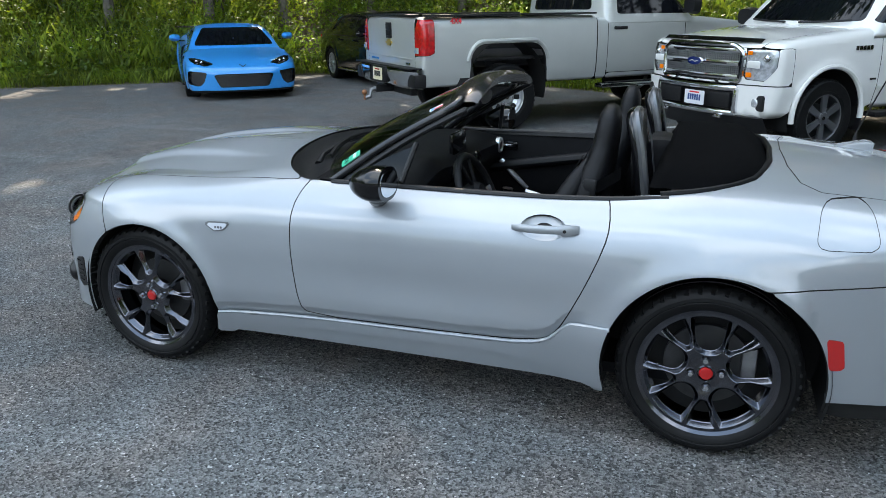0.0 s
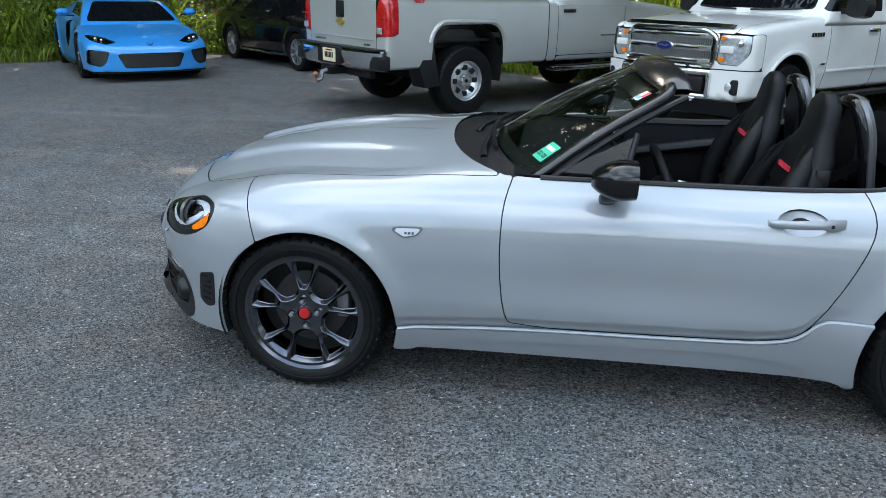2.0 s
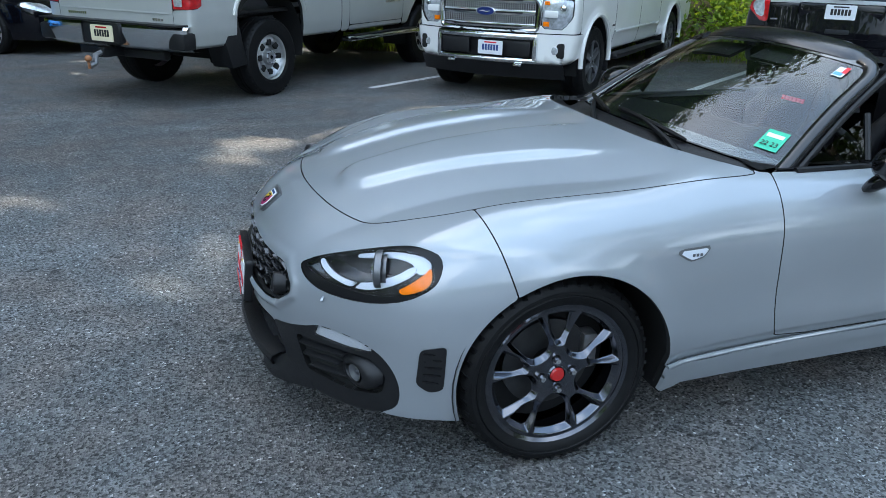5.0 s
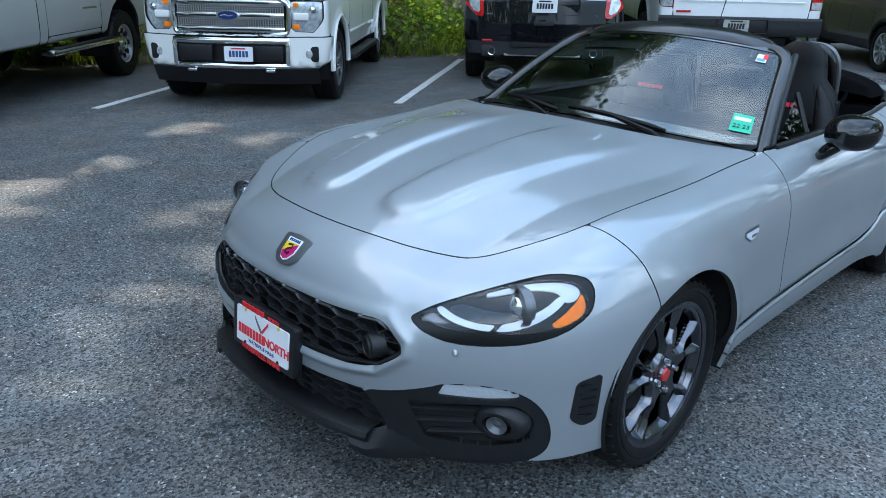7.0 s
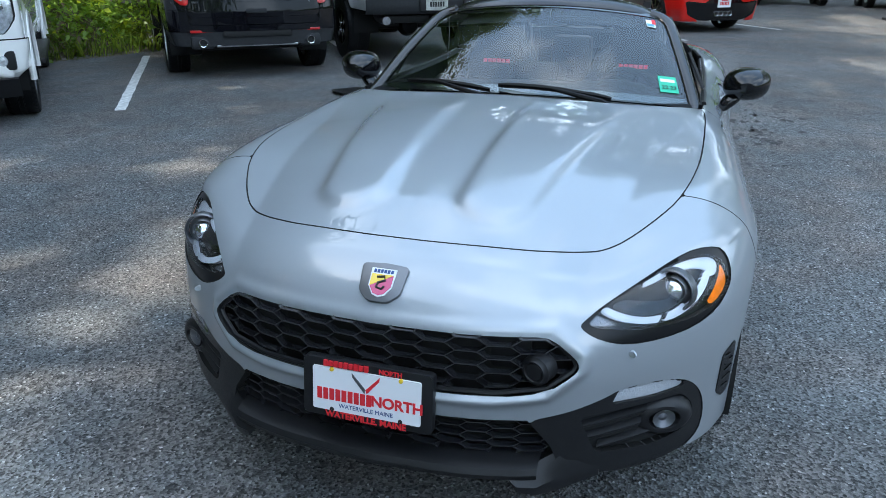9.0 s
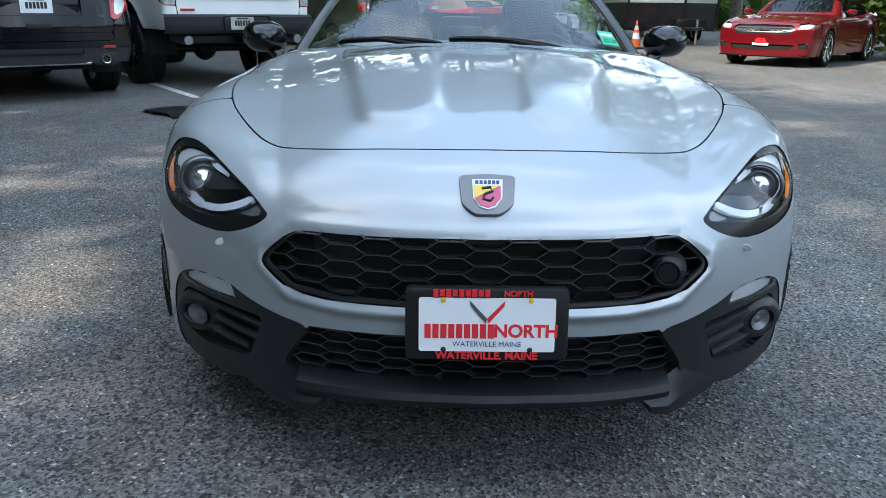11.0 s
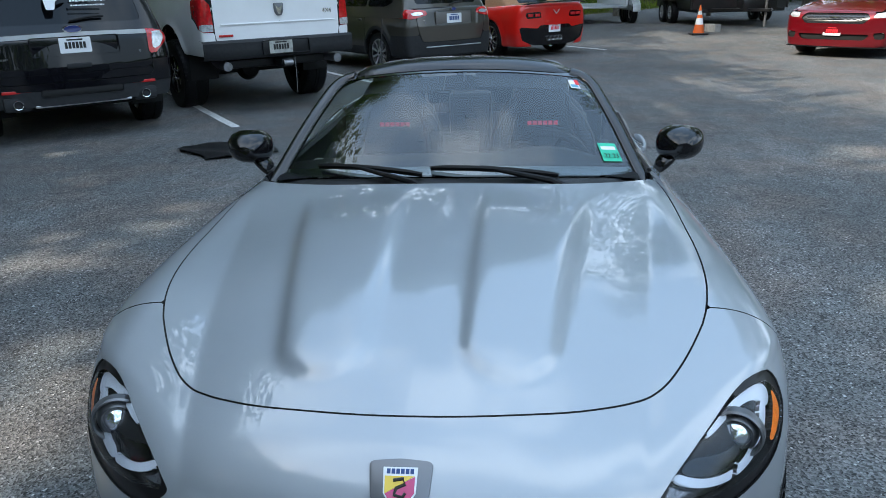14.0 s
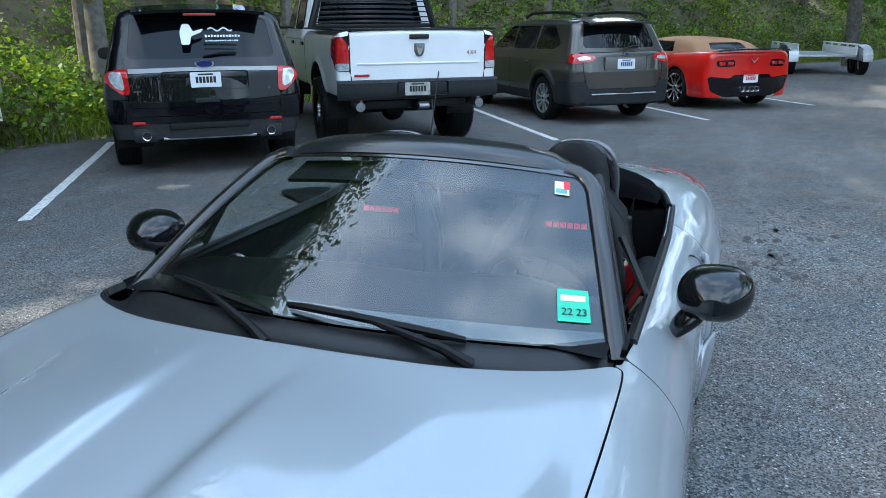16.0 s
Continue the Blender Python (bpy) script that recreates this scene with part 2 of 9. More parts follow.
class Shell:
    """The skin of a solid F(x, y, z) < 0, met by rays that fan out from a spine from x0 to x1 at height zc."""

    def __init__(self, F, x0, x1, zc, nx=200, nphi=120, ncap=50, reach=2.0, low=14, nrear=0):
        xs = np.linspace(x0, x1, nx)
        phi = np.radians(np.concatenate([np.linspace(-90, -24, low)[:-1], np.linspace(-24, 204, nphi), np.linspace(204, 270, low)[1:]]))
        nphi = len(phi)
        al = np.radians(np.linspace(89.5, 0, ncap + 1)[:-1])
        O, D = [], []
        for a in al:
            O.append(np.tile((xs[0], 0, zc), (nphi, 1)))
            D.append(np.stack([np.full(nphi, -np.sin(a)), np.cos(a) * -np.cos(phi), np.cos(a) * np.sin(phi)], 1))
        for x in xs:
            O.append(np.tile((x, 0, zc), (nphi, 1)))
            D.append(np.stack([np.zeros(nphi), -np.cos(phi), np.sin(phi)], 1))
        for a in (np.radians(np.linspace(0, 89.5, nrear + 1)[1:]) if nrear else al[::-1]):
            O.append(np.tile((xs[-1], 0, zc), (nphi, 1)))
            D.append(np.stack([np.full(nphi, np.sin(a)), np.cos(a) * -np.cos(phi), np.cos(a) * np.sin(phi)], 1))
        self.O, self.D = np.array(O), np.array(D)
        lo, hi = np.zeros(self.O.shape[:2]), np.full(self.O.shape[:2], reach)
        for _ in range(22):
            mid = (lo + hi) / 2
            p = self.O + self.D * mid[..., None]
            inside = F(p[..., 0], p[..., 1], p[..., 2]) < 0
            lo, hi = np.where(inside, mid, lo), np.where(inside, hi, mid)
        self.P = self.O + self.D * ((lo + hi) / 2)[..., None]
        self.F = F
        self.N = self.normals(self.P)

    def normals(self, p):
        e = 2e-3
        x, y, z = p[..., 0], p[..., 1], p[..., 2]
        F = self.F
        n = np.stack([F(x + e, y, z) - F(x - e, y, z), F(x, y + e, z) - F(x, y - e, z), F(x, y, z + e) - F(x, y, z - e)], -1)
        return n / np.maximum(np.linalg.norm(n, axis=-1, keepdims=True), 1e-9)

    def panel(self, name, keep, material, parent=None, label="", thick=0.0, offset=0.0, stride=1):
        """The stretch of skin where keep(x, y, z) > 0, cut off cleanly; thick turns its edge inwards."""
        P, N_ = self.P[::stride, ::stride], self.N[::stride, ::stride]
        S = keep(P[..., 0], P[..., 1], P[..., 2])
        nu, nv = S.shape
        idx = np.arange(nu * nv).reshape(nu, nv)
        q = np.stack([idx[:-1, :-1], idx[1:, :-1], idx[1:, 1:], idx[:-1, 1:]], -1).reshape(-1, 4)
        flat, pos, nor = S.reshape(-1), P.reshape(-1, 3), N_.reshape(-1, 3)
        ins = flat[q] > 0
        full = q[ins.all(1)]
        cross = q[ins.any(1) & ~ins.all(1)]
        verts, norms, made = [], [], {}
        faces = []

        def vid(k):
            if k not in made:
                made[k] = len(verts)
                if isinstance(k, tuple):
                    a, b = k
                    s = flat[a] / (flat[a] - flat[b])
                    verts.append(pos[a] + s * (pos[b] - pos[a]))
                    v = nor[a] + s * (nor[b] - nor[a])
                    norms.append(v / (np.linalg.norm(v) + 1e-9))
                else:
                    verts.append(pos[k])
                    norms.append(nor[k])
            return made[k]
        for f in full.tolist():
            faces.append([vid(k) for k in f])
        rim = []
        for f in cross.tolist():
            poly = []
            for i in range(4):
                a, b = f[i], f[(i + 1) % 4]
                if flat[a] > 0:
                    poly.append(vid(a))
                if (flat[a] > 0) != (flat[b] > 0):
                    poly.append(vid((min(a, b), max(a, b))))
            if len(poly) >= 3:
                faces.append(poly)
                cut = [vid((min(f[i], f[(i + 1) % 4]), max(f[i], f[(i + 1) % 4]))) for i in range(4)
                       if (flat[f[i]] > 0) != (flat[f[(i + 1) % 4]] > 0)]
                if len(cut) == 2:
                    rim.append(cut)
        V, N = np.array(verts), np.array(norms)
        if offset:
            V = V + N * offset
        nbase = len(V)
        vv, nn = V.tolist(), N.tolist()
        if thick:
            inner = {}
            for a, b in rim:
                for k in (a, b):
                    if k not in inner:
                        inner[k] = len(vv)
                        vv.append((V[k] - N[k] * thick).tolist())
                        nn.append(N[k].tolist())
                faces.append([a, b, inner[b], inner[a]])
        me = bpy.data.meshes.new(name)
        me.from_pydata(vv, [], faces)
        n_skin = len(faces) - (len(rim) if thick else 0)
        me.shade_smooth()
        me.normals_split_custom_set_from_vertices(nn)
        ob = link(name, me, material, parent, label)
        if thick >= .02:        # the folded edge is near-black: the shut line's shade is put into its colour
            me.materials.append(M_GAP)
            mi = np.zeros(len(faces), np.int32)
            mi[n_skin:] = 1
            me.polygons.foreach_set("material_index", mi)
        return ob


def seg_dist(px, pz, ax, az, bx, bz):
    """Signed side of the line a-b: positive to its left, in the plane (px, pz)."""
    dx, dz = bx - ax, bz - az
    return (dx * (pz - az) - dz * (px - ax)) / math.hypot(dx, dz)


def poly_sd(pts):
    """A signed distance to a closed shape in a plane, positive inside."""
    pts = np.array(pts, float)

    def f(u, v):
        u, v = np.asarray(u, float), np.asarray(v, float)
        d = np.full(u.shape, 1e9)
        inside = np.zeros(u.shape, bool)
        n = len(pts)
        for i in range(n):
            (ax, ay), (bx, by) = pts[i], pts[(i + 1) % n]
            ex, ey = bx - ax, by - ay
            t = np.clip(((u - ax) * ex + (v - ay) * ey) / (ex * ex + ey * ey), 0, 1)
            d = np.minimum(d, np.hypot(u - ax - t * ex, v - ay - t * ey))
            c = (ay > v) != (by > v)
            with np.errstate(divide="ignore", invalid="ignore"):
                inside ^= c & (u < (bx - ax) * (v - ay) / (by - ay + 1e-12) + ax)
        return np.where(inside, d, -d)
    return f


def chaikin(pts, n=2):
    """Corner cutting that turns a coarse outline into a smooth one."""
    for _ in range(n):
        q = []
        for a, b in zip(pts, pts[1:] + pts[:1]):
            q += [(a[0] * .75 + b[0] * .25, a[1] * .75 + b[1] * .25), (a[0] * .25 + b[0] * .75, a[1] * .25 + b[1] * .75)]
        pts = q
    return pts


def rounded(pts, r=0.02, n=5):
    """Rounds the corners of a closed outline."""
    out = []
    k = len(pts)
    for i in range(k):
        p, a, b = Vector(pts[i]), Vector(pts[i - 1]), Vector(pts[(i + 1) % k])
        ra = min(r, (a - p).length * 0.45)
        rb = min(r, (b - p).length * 0.45)
        p0, p1 = p + (a - p).normalized() * ra, p + (b - p).normalized() * rb
        for j in range(n + 1):
            t = j / n
            out.append(tuple((1 - t) ** 2 * p0 + 2 * t * (1 - t) * p + t * t * p1))
    return out


def sheet(fn, nu, nv, thick=0.0):
    """A grid of points fn(u, v), u and v from 0 to 1, as a bmesh; thick gives it depth."""
    bm = bmesh.new()
    g = [[bm.verts.new(fn(i / nu, j / nv)) for j in range(nv + 1)] for i in range(nu + 1)]
    for i in range(nu):
        for j in range(nv):
            bm.faces.new((g[i][j], g[i + 1][j], g[i + 1][j + 1], g[i][j + 1]))
    bm.normal_update()
    if thick:
        bmesh.ops.solidify(bm, geom=bm.faces[:], thickness=thick)
    return bm


def loft(bm, rings, caps=True):
    """Joins closed rings of equal count into a skin."""
    vr = [[bm.verts.new(p) for p in r] for r in rings]
    n = len(vr[0])
    for A, B in zip(vr, vr[1:]):
        for j in range(n):
            bm.faces.new((A[j], A[(j + 1) % n], B[(j + 1) % n], B[j]))
    if caps:
        bm.faces.new(vr[0][::-1])
        bm.faces.new(vr[-1])
    bmesh.ops.recalc_face_normals(bm, faces=bm.faces[:])
    return bm


def ring(c, a, b, ax, bx, n=20, p=2.0):
    """A super-ellipse round c with half sizes a, b along the axes ax, bx."""
    out = []
    for i in range(n):
        t = 2 * math.pi * i / n
        ct, st = math.cos(t), math.sin(t)
        k = (abs(ct) ** p + abs(st) ** p) ** (-1 / p)
        out.append(Vector(c) + Vector(ax) * (a * k * ct) + Vector(bx) * (b * k * st))
    return out


def text_mesh(s, size, m, material, parent, name="lettering", depth=0.0006, align="CENTER", label="", bold=0.0):
    """Raised letters in the built-in font; they read along local X with local Z up, facing local -Y."""
    cu = bpy.data.curves.new(name, "FONT")
    cu.offset = bold
    cu.body, cu.size, cu.extrude, cu.align_x, cu.align_y = s, size, depth, align, "CENTER"
    tmp = bpy.data.objects.new("tmp_text", cu)
    scene.collection.objects.link(tmp)
    me = bpy.data.meshes.new_from_object(tmp.evaluated_get(bpy.context.evaluated_depsgraph_get()))
    bpy.data.objects.remove(tmp)
    bpy.data.curves.remove(cu)
    me.transform(m @ pose(0, 0, 0, 90, 0, 0))
    me.name = name
    me.materials.clear()
    return link(name, me, material, parent, label)


def bars(bm, n, w, h, gap, at=(0, 0), m=None, d=0.001, shrink=0.0):
    """A row of n small upright bars that stand for writing, in the local XZ plane facing -Y."""
    full = n * w + (n - 1) * gap
    for i in range(n):
        box(bm, (at[0] - full / 2 + w / 2 + i * (w + gap), 0, at[1]), (w, d, h * (1 - shrink * (i % 2))), m)

# ---------- ground ----------
def asphalt_mat():
    m = mat("worn_asphalt", (0.075, 0.077, 0.083), 0.85)
    nt = m.node_tree
    bs = nt.nodes["Principled BSDF"]
    tc = nt.nodes.new("ShaderNodeTexCoord")

    def nz(scale, detail=4, kind="ShaderNodeTexNoise"):
        n = nt.nodes.new(kind)
        n.inputs["Scale"].default_value = scale
        if kind == "ShaderNodeTexNoise":
            n.inputs["Detail"].default_value = detail
        nt.links.new(tc.outputs["Object"], n.inputs["Vector"])
        return n

    def rng(sock, a, b, c, d):
        r = nt.nodes.new("ShaderNodeMapRange")
        for i, v in enumerate((a, b, c, d)):
            r.inputs[i + 1].default_value = v
        nt.links.new(sock, r.inputs[0])
        return r.outputs[0]

    def mul(a, b):
        r = nt.nodes.new("ShaderNodeMath")
        r.operation = "MULTIPLY"
        nt.links.new(a, r.inputs[0])
        nt.links.new(b, r.inputs[1])
        return r.outputs[0]
    big = rng(nz(0.35, 5).outputs["Fac"], 0.3, 0.7, 0.78, 1.22)
    mid = rng(nz(4, 6).outputs["Fac"], 0.3, 0.7, 0.85, 1.15)
    grit = nz(128, 2, "ShaderNodeTexVoronoi")
    dust = nz(420, 2)
    stones = nt.nodes.new("ShaderNodeSeparateColor")
    nt.links.new(grit.outputs["Color"], stones.inputs[0])
    grain = rng(stones.outputs[0], 0.0, 1.0, 0.16, 2.05)
    fleck = rng(stones.outputs[1], 0.95, 0.97, 1.0, 2.4)
    # worn pits in patches, and pale scuffed streaks
    pit_area = rng(nz(0.55, 3).outputs["Fac"], 0.52, 0.60, 0.0, 1.0)
    pit = rng(nz(16, 3).outputs["Fac"], 0.60, 0.66, 0.0, 0.6)
    hole = nt.nodes.new("ShaderNodeMath")
    hole.operation = "SUBTRACT"
    hole.inputs[0].default_value = 1.0
    nt.links.new(mul(pit_area, pit), hole.inputs[1])
    st = nt.nodes.new("ShaderNodeMapping")
    st.inputs["Rotation"].default_value = (0, 0, radians(35))
    st.inputs["Scale"].default_value = (0.25, 1.6, 1)
    nt.links.new(tc.outputs["Object"], st.inputs[0])
    sn = nt.nodes.new("ShaderNodeTexNoise")
    sn.inputs["Scale"].default_value, sn.inputs["Detail"].default_value = 1.2, 7
    nt.links.new(st.outputs[0], sn.inputs["Vector"])
    scuff = rng(sn.outputs["Fac"], 0.52, 0.72, 1.0, 1.28)
    fine = rng(dust.outputs["Fac"], 0.3, 0.7, 0.72, 1.28)
    fac = mul(mul(mul(mul(mul(big, mid), grain), fleck), fine), mul(hole.outputs[0], scuff))
    sc = nt.nodes.new("ShaderNodeVectorMath")
    sc.operation = "SCALE"
    # patches of browner and bluer stone
    hue = nt.nodes.new("ShaderNodeMix")
    hue.data_type = "RGBA"
    hue.inputs[6].default_value, hue.inputs[7].default_value = (0.086, 0.0895, 0.090, 1), (0.100, 0.0895, 0.083, 1)
    nt.links.new(rng(nz(1.7, 4).outputs["Fac"], 0.42, 0.64, 0.0, 1.0), hue.inputs[0])
    nt.links.new(hue.outputs[2], sc.inputs[0])
    nt.links.new(fac, sc.inputs["Scale"])
    nt.links.new(sc.outputs[0], bs.inputs["Base Color"])
    bp = nt.nodes.new("ShaderNodeBump")
    bp.inputs["Strength"].default_value = 1.0
    bp.inputs["Distance"].default_value = 0.006
    nt.links.new(grit.outputs["Distance"], bp.inputs["Height"])
    nt.links.new(bp.outputs[0], bs.inputs["Normal"])
    return m


M_ASPHALT = asphalt_mat()
M_PAINTLINE = mat("worn_line_paint", (0.55, 0.55, 0.53), 0.7, noise_scale=25, noise_amt=0.35, bump=0.3, bump_scale=150)
M_DIRT = mat("forest_floor", (0.07, 0.065, 0.03), 0.95, noise_scale=2.0, noise_amt=0.5, bump=0.6, bump_scale=20)


# edge of the lot: points (x, y) from far left, along the bank, to far right
EDGE = [(-60, -20), (-24, 1.0), (-16, 5.8), (-12.0, 8.5), (-10.0, 10.0), (-8.0, 12.6), (-5.0, 12.9), (-2.0, 11.2), (1.5, 9.3), (5.0, 7.8), (6.6, 7.2), (8.0, 9.2), (11.0, 7.4), (15, 4.6), (20, 2.2), (27, -1.2), (34, -7), (60, -26)]
bm = bmesh.new()
bmesh.ops.create_grid(bm, x_segments=60, y_segments=60, size=400)
part("ground", bm, M_ASPHALT, smooth=False)
tagged(bpy.data.objects["ground"], "worn grey asphalt parking lot", "ground", kind="structure")


def line_mark(a, b, w=0.1):
    bm = bmesh.new()
    a, b = Vector((*a, 0)), Vector((*b, 0))
    d = (b - a).normalized()
    n = Vector((-d.y, d.x, 0)) * w / 2
    k = 40
    rows = []
    for i in range(k + 1):
        p = a.lerp(b, i / k)
        j = random.uniform(-0.006, 0.006)
        rows.append([bm.verts.new(p + n + n.normalized() * j + Vector((0, 0, 0.004))), bm.verts.new(p - n + n.normalized() * j + Vector((0, 0, 0.004)))])
    for A, B in zip(rows, rows[1:]):
        bm.faces.new((A[0], A[1], B[1], B[0]))
    tagged(part("parking_line", bm, M_PAINTLINE), "worn white painted parking bay line", "line", "bay lines", "structure")


for near in [(-0.2, 6.15), (2.43, 4.49), (5.27, 2.9), (8.1, 1.31), (11.0, -0.52), (13.9, -2.3)]:
    far = (near[0] + 4.35 * math.cos(radians(35)), near[1] + 4.35 * math.sin(radians(35)))
    line_mark(near, far)

# ---------- silver roadster ----------
H_FRONT = curve([0, .2, .35, .48, .595, .68, .75, .81, .86, .91], [-1.995, -1.982, -1.95, -1.892, -1.81, -1.735, -1.658, -1.565, -1.44, -1.20])
H_NOSE = curve([.15, .21, .30, .45, .55, .62, .70], [.03, .0, .0, 0, .012, .04, .10])
H_HALF = curve([-2, -1.6, -1.155, -.8, -.45, .2, .75, 1.155, 1.5, 1.8, 2.05], [.86, .868, .874, .868, .856, .850, .858, .874, .868, .84, .74])
H_TUCK = curve([.12, .2, .3, .42, .55, .65, .72, .78, .84, .9, 1.0, 1.1], [-.06, -.035, -.014, 0, 0, -.006, -.017, -.034, -.062, -.10, -.2, -.4])
H_TOP = curve([-2.05, -1.99, -1.965, -1.93, -1.89, -1.83, -1.76, -1.6, -1.285, -.865, -.6, -.3, .4, .75, 1.0, 1.3, 1.6, 1.9, 2.06],
              [.42, .53, .585, .635, .672, .708, .738, .795, .862, .900, .910, .912, .912, .918, .936, .942, .925, .88, .80])
H_REAR = curve([0, .4, .6, .72, .80, .86], [2.03, 2.0, 1.95, 1.87, 1.75, 1.5])
Z_SILL = curve([-.80, -.32, .15, .46, .56, .62, .66, .70, .85], [.287, .308, .316, .327, .341, .365, .41, .434, .441])
Z_BLADE = curve([-.75, -.68, -.57, -.08, .36, .50, .62, .72, .80], [.20, .225, .25, .269, .279, .270, .250, .216, .20])
ARCH_F, ARCH_R = (-1.137, .305, .341), (1.165, .308, .362)


def dome(x, ay):
    """The twin raised domes pressed into the hood, with rounded noses."""
    t = np.clip((x + 1.66) / .9, 0, 1)
    inner, outer = .103 + .020 * t, .285 + .155 * t
    mid, half = (inner + outer) / 2, (outer - inner) / 2
    r = .085
    qx, qy = (-1.676 + r) - x, np.abs(ay - mid) - (half - r)
    d = np.hypot(np.maximum(qx, 0), np.maximum(qy, 0)) + np.minimum(np.maximum(qx, qy), 0) - r
    return .0200 / (1 + np.exp(np.clip(d / .0095, -40, 40))) * (1 - step(-1.08, -.70, x))


def flank(x, ay):
    """The hood's flanks turn up from a crease that runs from the grille's corners to the screen."""
    d = ay - (.455 + .171 * (x + 1.8))
    return (.24 * (np.hypot(d, .008) + d) / 2 - .022 * (ay / .5) ** 2) * (1 - step(-1.0, -.55, x)) * (1 - step(.62, .84, ay) * .6)


grille_poly = poly_sd(chaikin([(-1, .577), (.37, .581), (.416, .574), (.470, .530), (.480, .510), (.470, .494), (.415, .455), (.30, .441), (-1, .433)], 1))


mouth_poly = poly_sd([(-1, .576), (.41, .580), (.472, .530), (.472, .505), (.410, .454), (.30, .441), (-1, .433)])


def grille_lip(x, ay, z):
    """Height of the rolled lip round the grille mouth."""
    x, ay, z = np.broadcast_arrays(x, ay, z)
    out = np.zeros(x.shape)
    k = (x < -1.6) & (ay < .56) & (z > .36) & (z < .67)
    if k.any():
        out[k] = .011 * np.exp(-((mouth_poly(ay[k], z[k]) + .014) / .013) ** 2)
    return out


def hero_F(x, y, z):
    ay = np.sqrt(y * y + 1e-6)
    shift = (H_FRONT(ay) - H_FRONT(0)) * (1 - step(-1.75, -1.15, x)) * .62
    top = H_TOP(x - shift) - .052 * (ay / .72) ** 2 + dome(x, ay) + flank(x, ay)
    fx = H_FRONT(ay) + H_NOSE(z)
    # rolled lip round the grille mouth
    fx = fx - grille_lip(x, ay, z)
    # lower grille band sits back under the bumper bar
    side = H_HALF(x) + H_TUCK(z)
    for cx, cz, r in (ARCH_F, ARCH_R):
        d = np.hypot(x - cx, z - cz) - r
        side = side + .013 * np.exp(-(d / .05) ** 2) * (z > .2)
    # the doors turn in above the sills
    side = side - .020 * np.clip((Z_SILL(x) + .052 - z) / .05, 0, 1) * step(-.95, -.72, x) * (1 - step(.60, .80, x))
    side = side - .010 * np.exp(-((z - .50) / .12) ** 2) * np.exp(-((x - .15) / .55) ** 2)
    f = smax(z - top, ay - side, .16)
    f = smax(f, fx - x, .07)
    f = smax(f, x - H_REAR(ay), .12)
    return smax(f, .17 - z, .03)



HERO = Shell(hero_F, -1.35, 1.45, .45, nx=230, nphi=400, ncap=200, reach=1.6, nrear=70)
GAP = .0021

hood_poly = poly_sd(chaikin([(-1.780, 0), (-1.770, .15), (-1.742, .30), (-1.706, .40), (-1.668, .470), (-1.638, .510), (-1.60, .543), (-1.525, .592), (-1.38, .664), (-1.15, .70), (-.8, .712),
                     (-.5, .712), (-.43, .70), (-.54, .62), (-.64, .42), (-.68, .2), (-.69, 0), (-.69, -.5), (-1.780, -.5)]))
open_poly = poly_sd([(-.69, 0), (-.68, .2), (-.64, .42), (-.54, .62), (-.43, .70), (-.3, .708), (0, .70), (.7, .69), (.95, .68), (1.12, .63), (1.25, .50), (1.31, .25), (1.32, 0), (1.32, -.5), (-.69, -.5)])
lamp_poly = poly_sd(chaikin([(.468, .598), (.476, .606), (.512, .633), (.581, .666), (.658, .699), (.706, .713), (.757, .708), (.784, .684), (.799, .648), (.801, .615), (.775, .575), (.722, .552), (.655, .543), (.578, .545), (.52, .564), (.480, .585)], 1))
lower_poly = poly_sd([(-1, .372), (.36, .377), (.40, .335), (.435, .285), (.40, .255), (-1, .240)])
chin_poly = poly_sd([(-1, .372), (.374, .379), (.402, .341), (.442, .286), (.452, .191), (.5, .12), (-1, .12)])
pod_poly = poly_sd(chaikin([(.372, .378), (.45, .391), (.50, .406), (.545, .421), (.567, .433), (.63, .438), (.69, .428), (.735, .403), (.765, .35), (.776, .28), (.765, .222), (.70, .190), (.5, .170), (.45, .19), (.44, .285), (.40, .34)], 2))
door_poly = poly_sd(chaikin([(-.372, .320), (-.405, .385), (-.425, .55), (-.425, .72), (-.415, .80), (-.385, .88), (-.35, 1.0), (.70, 1.0), (.735, .925), (.785, .86), (.803, .79), (.79, .72), (.735, .58), (.675, .455), (.64, .395), (.605, .360), (.55, .346), (.46, .334), (.15, .323)], 1))
trunk_poly = poly_sd([(1.36, 0), (1.37, .3), (1.40, .50), (1.46, .58), (1.75, .56), (1.93, .50), (1.97, 0), (1.97, -.5), (1.36, -.5)])
fuel_poly = poly_sd(rounded([(1.432, .775), (1.452, .895), (1.598, .895), (1.618, .78)], .04, 8))


def front_holes(ay, z, x):
    f = np.where(x < -1.3, np.maximum(np.maximum(grille_poly(ay, z), chin_poly(ay, z)), np.maximum(pod_poly(ay, z), lamp_poly(ay, z))), -1)
    return f


def arches(x, z):
    return np.minimum(np.hypot(x - ARCH_F[0], z - ARCH_F[1]) - ARCH_F[2], np.hypot(x - ARCH_R[0], z - ARCH_R[1]) - ARCH_R[2])


def mn(*a):
    r = a[0]
    for b in a[1:]:
        r = np.minimum(r, b)
    return r


def k_hood(x, y, z):
    return mn(hood_poly(x, np.abs(y)), z - .5) - GAP


def k_bumper(x, y, z):
    ay = np.abs(y)
    return mn(-hood_poly(x, ay) - GAP, seg_dist(x, z, -1.30, .55, -1.40, .86) - GAP, -front_holes(ay, z, x), arches(x, z), z - .205, -.9 - x)


